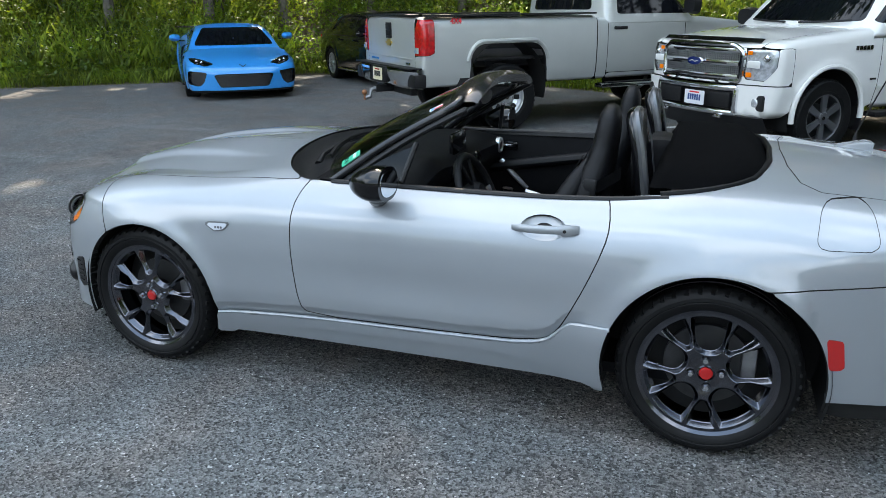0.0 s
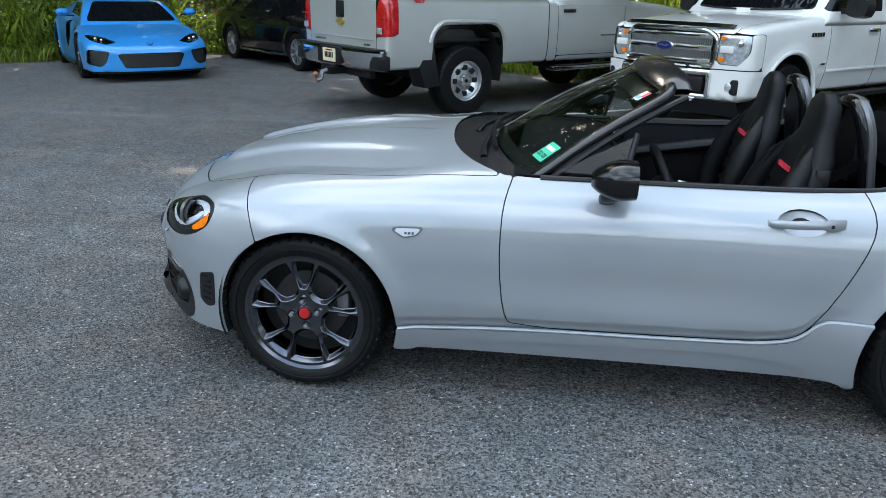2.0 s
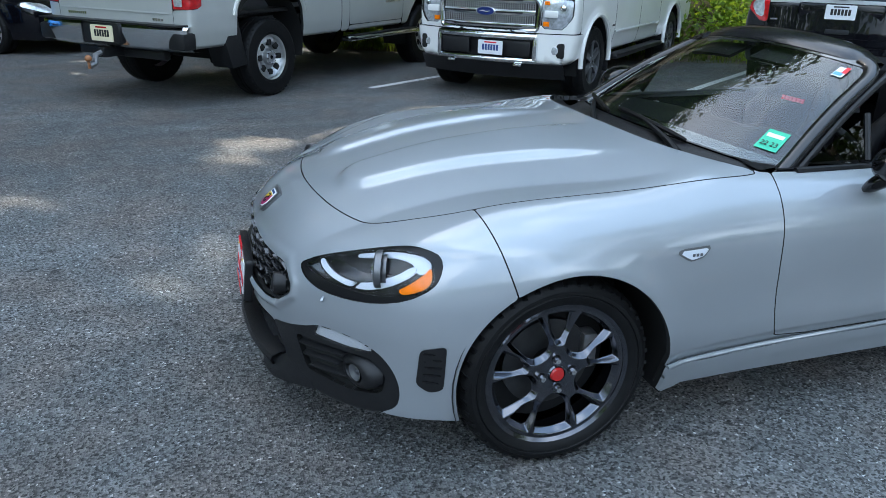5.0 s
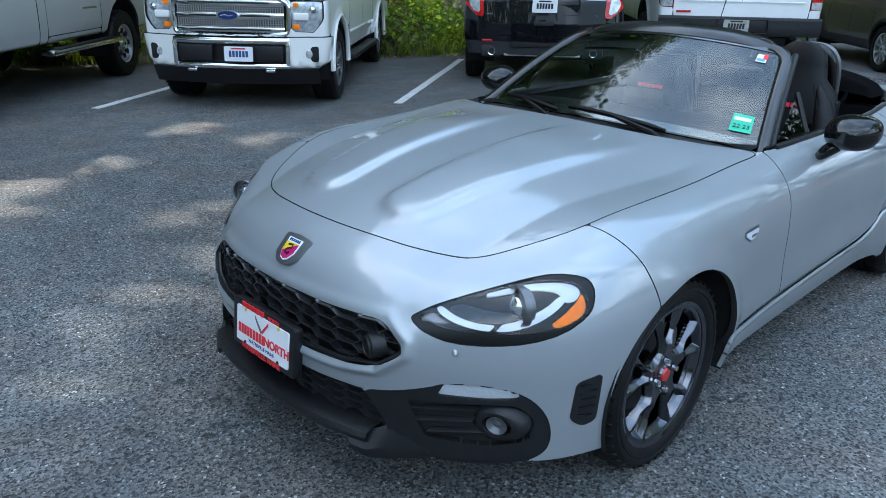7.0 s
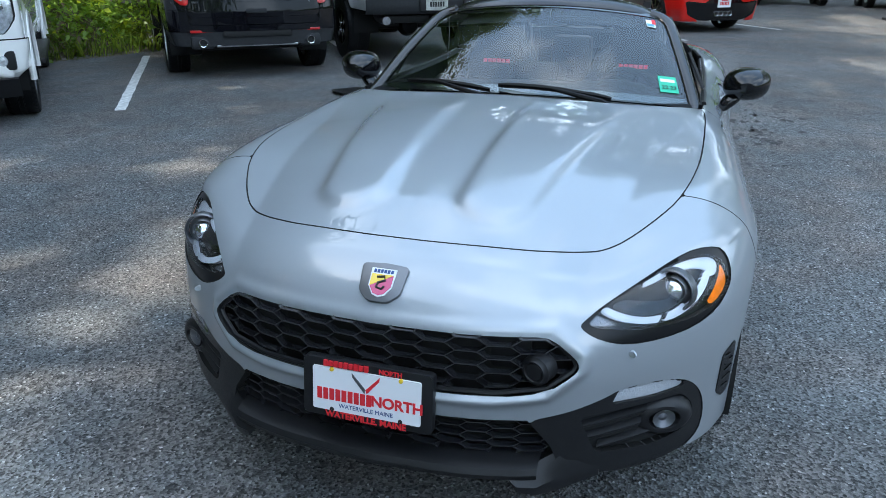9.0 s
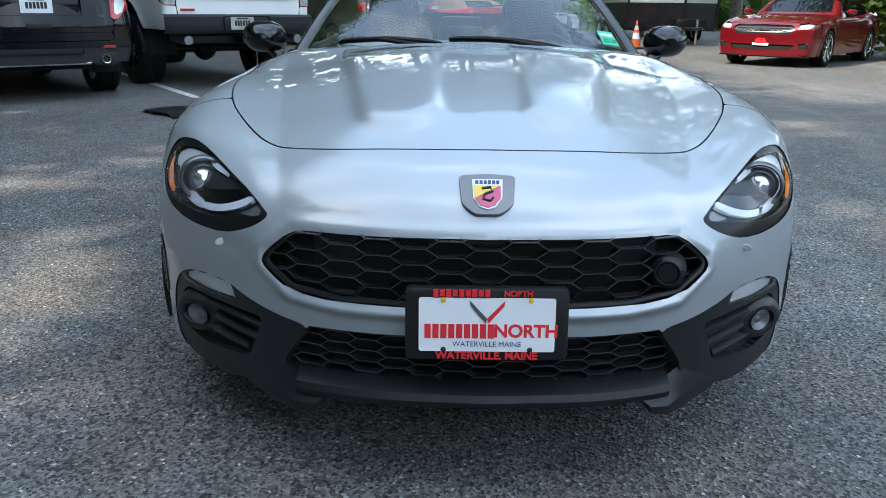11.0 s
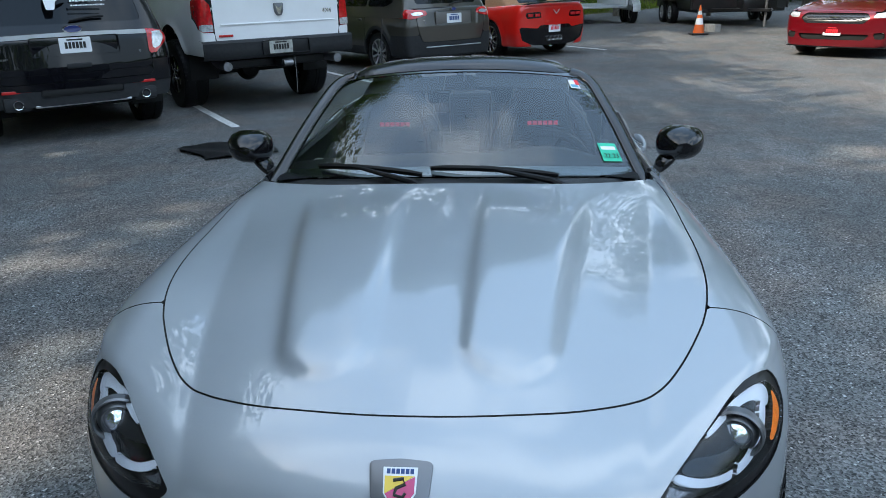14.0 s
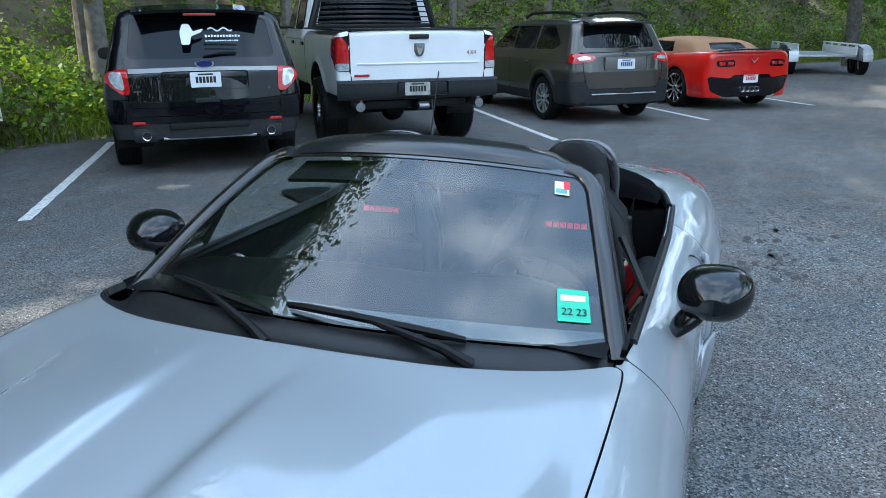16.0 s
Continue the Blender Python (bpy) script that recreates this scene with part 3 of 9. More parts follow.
def k_fender(sgn):
    def f(x, y, z):
        return mn(-hood_poly(x, np.abs(y)) - GAP, -seg_dist(x, z, -1.30, .55, -1.40, .86) - GAP, -door_poly(x, z) - GAP, arches(x, z), z - Z_SILL(x) - .001, .2 - x, sgn * y, -open_poly(x, np.abs(y)))
    return f


def k_door(sgn):
    return lambda x, y, z: mn(door_poly(x, z) - GAP, -open_poly(x, np.abs(y)), sgn * y, (np.hypot((x - .573) / .082, (z - .765) / .040) - 1) * .04)


def rear_bump_seam(x, z):
    return mn(seg_dist(x, z, 2.2, .74, 1.33, .64), x - 1.2)


def k_quarter(sgn):
    def f(x, y, z):
        return mn(-door_poly(x, z) - GAP, x - .2, arches(x, z), z - Z_SILL(x) - .001, -trunk_poly(x, np.abs(y)) - GAP, -open_poly(x, np.abs(y)), -rear_bump_seam(x, z) - GAP,
                  -fuel_poly(x, z) - GAP * .45 if sgn < 0 else z, sgn * y)
    return f


def k_rearbump(x, y, z):
    return mn(rear_bump_seam(x, z) - GAP, arches(x, z), z - .27)


def k_trunk(x, y, z):
    return mn(trunk_poly(x, np.abs(y)) - GAP, z - .6)


roadster = empty("convertible_car", Matrix(), "silver two-seat roadster with its black soft top folded down", "car")
hood = HERO.panel("hood", k_hood, M_SILVER, roadster, thick=.02)
HERO.panel("front_bumper", k_bumper, M_SILVER, roadster, thick=.025)
for sg in (-1, 1):
    HERO.panel("front_fender", k_fender(sg), M_SILVER, roadster, thick=.02)
    HERO.panel("door_skin", k_door(sg), M_SILVER, roadster, thick=.02)
    HERO.panel("rear_quarter", k_quarter(sg), M_SILVER, roadster, thick=.02)
HERO.panel("fuel_door", lambda x, y, z: mn(fuel_poly(x, z) - GAP * .45, -y), M_SILVER, roadster, thick=.02)
HERO.panel("rear_bumper", k_rearbump, M_SILVER, roadster, thick=.02)
HERO.panel("trunk_lid", k_trunk, M_SILVER, roadster, thick=.02)
# dark carcass whose near-black colour gives the gaps their shade
HERO.panel("under_body", lambda x, y, z: mn(-open_poly(x, np.abs(y)), arches(x, z) - .005, z - .2, np.where(x < -1.3, -np.maximum(grille_poly(np.abs(y), z), chin_poly(np.abs(y), z)), 1)), M_GAP, roadster, offset=-.022, stride=2)


M_DISC = mat("brake_iron", (0.05, 0.05, 0.052), 0.45, metal=0.6, noise_scale=20, noise_amt=0.2)


class Face(Shell):
    """A flat polar sheet facing -Y, cut like a shell."""

    def __init__(self, P, N):
        self.P, self.N = P, N


@functools.lru_cache(maxsize=None)
def wheel_face(rim, hw):
    """Five pairs of spokes: wide rounded windows between the pairs, pointed ones inside them, edges chamfered."""
    wide = poly_sd(rounded([(.21, -.054), (.21, .054), (.150, .049), (.108, .042), (.086, .028), (.077, .0), (.086, -.028), (.108, -.042), (.150, -.049)], .014))
    slim = poly_sd(rounded([(.112, .006), (.140, .023), (.205, .034), (.205, -.034), (.140, -.023), (.112, -.006)], .005))
    R, T = np.meshgrid(np.linspace(.018, rim - .003, 80), np.linspace(0, 2 * math.pi, 421), indexing="ij")
    X, Z = R * np.cos(T), R * np.sin(T)

    def cut(x, z):
        r, t = np.hypot(x, z), np.arctan2(z, x)
        d = np.full(r.shape, -1.0)
        for k in range(5):
            for f, off in ((slim, 90), (wide, 54)):
                a = radians(off + 72 * k)
                u, v = r * np.cos(t - a), r * np.sin(t - a)
                d = np.maximum(d, np.minimum(f(u, v), .196 - r))
        return -d
    D = cut(X, Z)
    dish = .008 * (1 - step(.05, .10, R)) + .004 * step(.10, .19, R)
    Y = -hw + .010 + dish + .020 * np.clip(1 - D / .0135, 0, 1)
    # lug recesses
    for k in range(4):
        a = .1 + math.pi / 2 * k
        Y = Y + .010 * np.clip(1.6 - np.hypot(X - .05 * math.cos(a), Z - .05 * math.sin(a)) / .0095, 0, 1)
    P = np.stack([X, Y, Z], -1)
    du, dv = np.gradient(P, axis=0), np.gradient(P, axis=1)
    N = np.cross(du, dv)
    N /= np.linalg.norm(N, axis=-1, keepdims=True) + 1e-12
    N = np.where(N[..., 1:2] > 0, -N, N)
    ob = Face(P, N).panel("spoked_face", lambda x, y, z: cut(x, z), M_RIM, None, "", thick=.0195)
    me = ob.data
    bpy.data.objects.remove(ob)
    return me


def road_wheel(parent, at, side, R=.308, width=.205, rim=.231, spokes=5, style="y", rim_mat=None, cap_mat=None, lugs=4, spin=0):
    rim_mat = rim_mat or M_RIM
    cap_mat = cap_mat or M_RED
    w = empty("wheel", pose(*at) @ pose(0, 0, 0, 0, 0, 0 if side < 0 else 180), "", "")
    for k in ("label", "category"):
        if k in w:
            del w[k]
    w.parent = parent
    hw = width / 2
    bm = bmesh.new()
    lathe(bm, [(rim - .004, -hw + .012), (rim + .006, -hw + .004), (rim + .02, -hw - .002), (rim + .03, -hw - .004), (rim + .033, -hw - .001), (rim + .036, -hw - .005), (R - .03, -hw - .004), (R - .026, -hw + .001), (R - .018, -hw + .004), (R - .004, -hw + .022), (R, -hw + .035), (R, -.028), (R - .007, -.026), (R - .007, -.018), (R, -.016),
               (R, .016), (R - .007, .018), (R - .007, .026), (R, .028), (R, hw - .035), (R - .004, hw - .022), (R - .02, hw), (rim, hw)], 72)
    tyre = part("tyre", bm, M_RUBBER, w)
    bm = bmesh.new()
    for i in range(44):
        for s in (-1, 1):
            box(bm, (0, 0, 0), (.013 if R < .35 else .022, .040, .012), pose(0, 0, 0, 0, 360 / 44 * (i + (.5 if s > 0 else 0)), 0) @ pose(0, s * (hw - .022), R - (.0103 if R < .31 else .0075), -20 * s, 0, 12 * s))
    tagged(part("tread", bm, M_RUBBER, tyre, smooth=False), kind="stuff")
    bm = bmesh.new()
    lathe(bm, [(rim - .012, -hw + .05), (rim - .010, -hw + .012), (rim + .002, -hw + .006), (rim + .004, -hw + .010), (rim - .002, -hw + .014), (rim - .006, hw - .02)], 72)
    part("rim", bm, rim_mat, w)
    if style == "y":
        me = wheel_face(rim, hw)
        face = bpy.data.objects.new("spoked_face", me)
        bpy.context.scene.collection.objects.link(face)
        face.parent = w
        face.matrix_local = pose(0, 0, 0, 0, spin, 0)
    elif style == "disc":
        bm = bmesh.new()
        lathe(bm, [(.0005, -hw + .02), (.075, -hw + .02), (.085, -hw + .06), (rim * .55, -hw + .065), (rim * .72, -hw + .035), (rim - .012, -hw + .05)], 40)
        part("disc_face", bm, rim_mat, w)
        for i in range(spokes):
            bm = bmesh.new()
            # a solid black block stands in for the shaded hole
            box(bm, (rim * .66, -hw + .045, 0), (rim * .26, .04, rim * .26), pose(0, 0, 0, 0, 360 / spokes * i, 0), bevel=.012)
            part("rim_hole", bm, M_GAP, w)
    else:
        for i in range(spokes):
            bm = bmesh.new()
            m = pose(0, 0, 0, 0, 90 + 360 / spokes * i, 0)
            wd = .20 * rim if spokes < 8 else .11 * rim
            prism(bm, [(.03, wd * .5), (rim - .004, wd * .85), (rim - .004, -wd * .85), (.03, -wd * .5)], -hw + .016, -hw + .05, m, bevel=.006)
            part("spoke", bm, rim_mat, w)
    bm = bmesh.new()
    lathe(bm, [(.0005, -hw + .010), (.060, -hw + .011), (.066, -hw + .018), (.066, -hw + .06)] if style != "y" else [(.026, -hw + .012), (.032, -hw + .022), (.062, -hw + .032), (.062, -hw + .06)], 40)
    part("hub", bm, rim_mat, w)
    bm = bmesh.new()
    lathe(bm, [(.0005, -hw + .006), (.019, -hw + .007), (.023, -hw + .014)], 32)
    part("centre_cap", bm, cap_mat, w, "red wheel centre cap" if cap_mat is M_RED else "")
    for i in range(lugs):
        bm = bmesh.new()
        la, lr = 2 * math.pi / lugs * i + .1, .05 * (R / .308)
        lathe(bm, [(.0005, -hw + .000), (.008, -hw + .001), (.010, -hw + .015)], 12, pose(lr * math.cos(la), 0, lr * math.sin(la)))
        part("lug_nut", bm, M_CHROME, w)
    bm = bmesh.new()
    lathe(bm, [(.05, -.01), (.145, -.01), (.145, .01), (.05, .01)], 48, closed=True)
    part("brake_disc", bm, M_DISC, w)
    bm = bmesh.new()
    box(bm, (.135, -.005, .03), (.05, .06, .12), bevel=.015)
    part("brake_caliper", bm, M_STEEL, w)
    bm = bmesh.new()
    lathe(bm, [(.001, .03), (rim - .02, .03)], 40)
    part("barrel", bm, M_GAP, w)
    return w


for wx in (-1.155, 1.155):
    for sg in (-1, 1):
        road_wheel(roadster, (wx, sg * .745, .308), sg, spin=0 if wx < 0 else 180)


def root(f, a, b):
    """Where f changes from outside (positive, at a) to inside (b)."""
    for _ in range(30):
        c = (a + b) / 2
        if float(f(c)) > 0:
            a = c
        else:
            b = c
    return (a + b) / 2


def on_front(y, z):
    return root(lambda x: hero_F(np.array(x), np.array(y), np.array(z)), -2.3, -1.2)


def on_side(x, z):
    return root(lambda v: hero_F(np.array(x), np.array(-v), np.array(z)), 1.2, .3)


def on_top(x, y):
    return root(lambda v: hero_F(np.array(x), np.array(y), np.array(v)), 1.5, .4)


M_AMBER = mat("amber_lens", (0.95, 0.20, 0.004), 0.3, spec=0.2, noise_scale=60, noise_amt=0.2)
M_BOWL = mat("lamp_reflector", (0.72, 0.74, 0.78), 0.10, metal=0.9)
M_DRL = mat("white_light_guide", (0.62, 0.65, 0.70), 0.3, coat=1.0)
M_FLUTE = mat("fluted_reflector", (0.78, 0.80, 0.83), 0.25, metal=0.55, bump=0.8, bump_scale=110)
M_FLUTEDK = mat("dark_fluted_reflector", (0.22, 0.23, 0.25), 0.25, metal=0.6, bump=0.9, bump_scale=150)
M_LAMPBLK = mat("lamp_housing", (0.006, 0.006, 0.007), 0.3, spec=0.3)
M_LENS = glass_mat("lamp_lens", (0.95, 0.96, 0.98), gloss=0.045)
M_GREEN = mat("green_sticker", (0.02, 0.50, 0.30), 0.5)
M_REDTXT = mat("red_lettering", (0.70, 0.02, 0.03), 0.5)
M_REDTHREAD = mat("red_stitching", (0.65, 0.03, 0.06), 0.6)
M_INKBLK = mat("black_ink", (0.01, 0.01, 0.01), 0.5)
M_BLUEINK = mat("blue_ink", (0.02, 0.06, 0.2), 0.5)
M_MESHBLK = mat("grille_black", (0.020, 0.020, 0.022), 0.25, spec=0.9, bump=0.1, bump_scale=400)
M_MIRROR = mat("mirror_glass", (0.8, 0.82, 0.84), 0.02, metal=1.0)
M_YELLOW = mat("yellow_enamel", (0.75, 0.5, 0.02), 0.3, coat=0.8)
M_MAGENTA = mat("crimson_enamel", (0.5, 0.01, 0.12), 0.3, coat=0.8)
M_GUN = mat("dark_silver", (0.16, 0.165, 0.175), 0.35, metal=0.7)

# lower skirts
for sg in (-1, 1):
    def k_sill(x, y, z, sg=sg):
        return mn(Z_SILL(x) + .003 - z, z - np.maximum(Z_BLADE(x), .203), arches(x, z), x + .9, .9 - x, sg * y)
    HERO.panel("side_sill", k_sill, M_SILVER, roadster, thick=.014, offset=.019)
    def k_blade(x, y, z, sg=sg):
        return mn(Z_BLADE(x) - .001 - z, z - .203, arches(x, z), x + .75, .80 - x, sg * y)
    HERO.panel("sill_blade", k_blade, M_SILVER, roadster, thick=.019, offset=.010)
    bm = bmesh.new()
    tube(bm, [(x, sg * (on_side(x, float(Z_SILL(x)) + .002) + .012), float(Z_SILL(x)) + .002) for x in np.linspace(-.79, .83, 60)], .0075, 8)
    part("sill_edge", bm, M_SILVER, roadster)
bm = bmesh.new()
box(bm, (0, 0, .215), (3.0, 1.30, .03), bevel=.01)
box(bm, (-.02, 0, .215), (1.50, 1.60, .03), bevel=.01)
part("floor_pan", bm, M_GAP, roadster)

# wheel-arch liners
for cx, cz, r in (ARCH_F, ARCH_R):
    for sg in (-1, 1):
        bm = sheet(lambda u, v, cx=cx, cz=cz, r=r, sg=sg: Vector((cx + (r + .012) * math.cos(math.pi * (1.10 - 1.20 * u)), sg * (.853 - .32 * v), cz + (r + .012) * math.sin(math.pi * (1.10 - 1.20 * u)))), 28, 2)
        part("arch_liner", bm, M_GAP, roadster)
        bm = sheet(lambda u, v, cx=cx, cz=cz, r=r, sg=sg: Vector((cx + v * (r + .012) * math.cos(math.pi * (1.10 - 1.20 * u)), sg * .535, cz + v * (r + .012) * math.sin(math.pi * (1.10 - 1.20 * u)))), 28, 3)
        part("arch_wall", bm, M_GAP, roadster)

# radiator grilles
def hexes(name, inside, z0, z1, ymax, w, h, setback, r, skew=.5):
    """A honeycomb of thin bars that follows the nose."""
    bm = bmesh.new()
    done = set()
    rows = int((z1 - z0) / h) + 2
    cols = int(ymax / w) + 2

    def q(y, z):
        return Vector((on_front(min(abs(y), .6), min(max(z, .3), .5)) + setback + .02 * max(0, (.42 - z)) * 0, y, z))
    for j in range(-rows, rows + 1):
        for i in range(-cols, cols + 1):
            cy, cz = i * w * .75 * 1.0, (z0 + z1) / 2 + j * h + (h / 2 if i % 2 else 0)
            c = [(cy + w * a, cz + h * b) for a, b in ((-.5, 0), (-.25, .5), (.25, .5), (.5, 0), (.25, -.5), (-.25, -.5))]
            for k in range(6):
                a, b = c[k], c[(k + 1) % 6]
                key = tuple(sorted(((round(a[0], 3), round(a[1], 3)), (round(b[0], 3), round(b[1], 3)))))
                if key in done:
                    continue
                done.add(key)
                ks = np.linspace(0, 1, 21)
                ok = np.flatnonzero(inside(np.abs(a[0] + (b[0] - a[0]) * ks), a[1] + (b[1] - a[1]) * ks) > -.002)
                if len(ok) < 4:
                    continue
                k0, k1 = ks[ok[0]], ks[ok[-1]]
                pa, pb = (q(a[0] + (b[0] - a[0]) * t_, a[1] + (b[1] - a[1]) * t_) for t_ in (k0, k1))
                d = (pb - pa).normalized()
                n = Vector((1, 0, 0)).cross(d).normalized() * r
                o = Vector((.022, 0, 0))
                vs = [bm.verts.new(v) for v in (pa + n * .55, pb + n * .55, pb - n * .55, pa - n * .55, pa + n + o, pb + n + o, pb - n + o, pa - n + o)]
                for f in ((3, 2, 1, 0), (4, 5, 6, 7), (0, 1, 5, 4), (2, 3, 7, 6)):
                    bm.faces.new([vs[t] for t in f])
    part(name, bm, M_MESHBLK, roadster, "black honeycomb grille", smooth=False)


hexes("upper_grille", grille_poly, .432, .582, .47, .100, .0345, .018, .0017)
hexes("lower_grille", lower_poly, .245, .378, .40, .084, .0255, .028, .0019)
# near-black sheets stand in for the shade behind the mesh
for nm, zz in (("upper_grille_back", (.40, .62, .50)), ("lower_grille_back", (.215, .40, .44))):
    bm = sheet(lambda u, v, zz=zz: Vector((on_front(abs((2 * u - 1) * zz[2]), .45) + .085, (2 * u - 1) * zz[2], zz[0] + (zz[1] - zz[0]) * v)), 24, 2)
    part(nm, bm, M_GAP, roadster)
# ducts seen through the mesh, and the round sensor
for y in (-.30, -.12, .12, .30):
    bm = bmesh.new()
    box(bm, (-1.88, y, .52), (.012, .13, .09), bevel=.006)
    part("radiator_duct", bm, M_BLACKPL, roadster)
bm = bmesh.new()
sx = on_front(.39, .503)
m = pose(sx + .012, -.385, .503, 0, 0, -90 - 18)
lathe(bm, [(.0005, -.014), (.020, -.014), (.022, -.012), (.024, -.016), (.027, -.016), (.029, -.012), (.036, -.008), (.038, .03)], 32, m)
part("sensor_cover", bm, M_BLACKPL, roadster, "round black sensor cover in the grille")
# dark inner frame round the upper grille
bm = bmesh.new()
gp = [(0, .573), (.37, .577), (.412, .569), (.463, .527), (.470, .510), (.463, .497), (.411, .459), (.30, .445), (0, .437)]
loop = [Vector((on_front(y, z) + .012, -y, z)) for y, z in gp] + [Vector((on_front(y, z) + .012, y, z)) for y, z in gp[::-1][1:-1]]
tube(bm, loop, .007, 6, closed=True)
part("grille_frame", bm, M_BLACKPL, roadster)

# front lip and winglets
def lip(u, v):
    y = (2 * u - 1) * .405
    a = 2 * math.pi * v
    x0 = on_front(abs(y), .30) - .004
    prof = [(.09, .268), (.004, .266), (-.020, .257), (-.027, .243), (-.020, .227), (.0, .222), (.12, .222)]
    i = min(int(v * 6), 5)
    f = v * 6 - i
    px, pz = (prof[i][0] * (1 - f) + prof[i + 1][0] * f, prof[i][1] * (1 - f) + prof[i + 1][1] * f)
    return Vector((x0 + px, y, pz))


part("front_lip", sheet(lip, 40, 6), M_BLACKPL, roadster, "satin black front lip")
for sg in (-1, 1):
    bm = bmesh.new()
    rings = []
    for y, zt, zb, px in ((.338, .262, .226, -.022), (.362, .256, .196, -.034), (.405, .258, .182, -.032), (.45, .285, .182, -.018), (.49, .275, .188, -.006), (.54, .25, .195, .0)):
        x0 = on_front(y, .3)
        rings.append([Vector((x0 + .10, sg * y, zt)), Vector((x0 + .01, sg * y, zt)), Vector((x0 + px, sg * y, (zt + zb) / 2 - .012)), Vector((x0 + px + .006, sg * y, zb)), Vector((x0 + .12, sg * y, zb))])
    loft(bm, rings)
    part("lip_winglet", bm, M_BLACKPL, roadster)
    bm = sheet(lambda u, v, sg=sg: Vector((on_front(.40 + .36 * u, .26) + .02 + .06 * v, sg * (.40 + .36 * u), .215 - .02 * (1 - u))), 10, 2, .01)
    part("under_tray", bm, M_BLACKPL, roadster)

# fog-lamp pods
sig_poly = poly_sd(rounded([(.556, .395), (.569, .430), (.63, .434), (.685, .425), (.724, .404), (.712, .394), (.655, .391)], .006))
recess_poly = poly_sd(rounded([(.488, .374), (.60, .376), (.715, .376), (.748, .33), (.738, .265), (.66, .250), (.53, .265)], .02))
for sg in (-1, 1):
    def side(f, sg=sg):
        return lambda x, y, z: mn(f(np.abs(y), z), sg * y, -1.3 - x)
    HERO.panel("fog_pod", side(lambda a, z: mn(pod_poly(a, z) - .001, -recess_poly(a, z), -sig_poly(a, z) + .001)), M_BLACKPL, roadster, "black plastic fog lamp surround", thick=.03, offset=-.003)
    HERO.panel("fog_pod_recess", side(lambda a, z: recess_poly(a, z) + .006), M_MESHBLK, roadster, offset=-.032)
    for i, (zz, y0, y1) in enumerate(((.346, .49, .635), (.312, .50, .625), (.280, .53, .65))):
        bm = sheet(lambda u, v, zz=zz, y0=y0, y1=y1, sg=sg: Vector((on_front(y0 + (y1 - y0) * u, zz) + .006 + .028 * v, sg * (y0 + (y1 - y0) * u), zz + .010 * v + .01 * u)), 8, 2, .008)
        part("louvre", bm, M_BLACKPL, roadster)
    fx = on_front(.678, .318)
    nrm = HERO.normals(np.array([[fx, sg * .678, .318]]))[0]
    m = pose(fx, sg * .678, .318, 0, 0, -90 - 24 * sg)
    bm = bmesh.new()
    lathe(bm, [(.030, .030), (.031, .004), (.036, -.006), (.048, -.006), (.060, .002), (.070, .016), (.074, .04)], 36, m @ Matrix.Diagonal((1.15, 1, .78, 1)))
    part("fog_lamp_bezel", bm, M_BLACKPL, roadster)
    bm = bmesh.new()
    lathe(bm, [(.0005, .002), (.012, .006), (.020, .002), (.029, -.003)], 32, m @ Matrix.Diagonal((1, 1, .9, 1)))
    refl = part("fog_lamp", bm, M_GUN, roadster, "round clear fog lamp")
    bm = bmesh.new()
    lathe(bm, [(.0005, -.010), (.018, -.009), (.030, -.004)], 32, m @ Matrix.Diagonal((1, 1, .9, 1)))
    part("lens", bm, M_LENS, refl).visible_shadow = False
    tl = HERO.panel("turn_signal", side(lambda a, z: sig_poly(a, z)), M_FLUTE, roadster, "clear turn signal strip", thick=.01, offset=-.010)
    HERO.panel("lens", side(lambda a, z: sig_poly(a, z) + .001), M_LENS, tl, thick=.01, offset=.003).visible_shadow = False
    # headlamps
    lens_poly = poly_sd(chaikin([(.480, .597), (.514, .629), (.582, .662), (.655, .692), (.705, .699), (.750, .694), (.775, .674), (.794, .642), (.797, .615), (.773, .588), (.72, .574), (.658, .571), (.583, .577), (.53, .588)], 1))
    HERO.panel("lamp_trim", side(lambda a, z: mn(lamp_poly(a, z) - .001, -lens_poly(a, z))), M_LAMPBLK, roadster, thick=.02, offset=-.004)
    lamp = HERO.panel("headlamp", side(lambda a, z: lens_poly(a, z) + .004), M_LAMPBLK, roadster, "black headlamp with a white light ring and amber corner", offset=-.05)
    HERO.panel("lens", side(lens_poly), M_LENS, lamp, thick=.004, offset=-.001).visible_shadow = False
    bowl = poly_sd(chaikin([(.578, .660), (.655, .690), (.706, .697), (.750, .692), (.772, .672), (.772, .652), (.756, .650), (.740, .672), (.70, .682), (.655, .676), (.610, .662)], 1))
    HERO.panel("reflector_bowl", side(bowl), M_DRL, lamp, "bright reflector", thick=.01, offset=-.014)
    mask = poly_sd(chaikin([(.530, .632), (.585, .608), (.629, .599), (.672, .602), (.704, .622), (.722, .648), (.690, .634), (.65, .628), (.60, .636), (.56, .645)]))
    HERO.panel("lamp_mask", side(mask), M_GLOSSBLK, lamp, thick=.006, offset=-.021)
    amb = poly_sd([(.770, .694), (.80, .67), (.81, .61), (.772, .584), (.748, .598), (.763, .622), (.772, .65)])
    HERO.panel("amber_reflector", side(lambda a, z: mn(amb(a, z), lens_poly(a, z) - .004)), M_AMBER, lamp, "amber side reflector", thick=.03, offset=-.006)
    cy, cz = .662, .632
    ctr = Vector((on_front(cy, cz) + .03, sg * cy, cz))
    ring_out = [(.511, .626), (.538, .609), (.579, .593), (.628, .582), (.672, .580), (.706, .590), (.738, .613), (.755, .645), (.750, .668)]
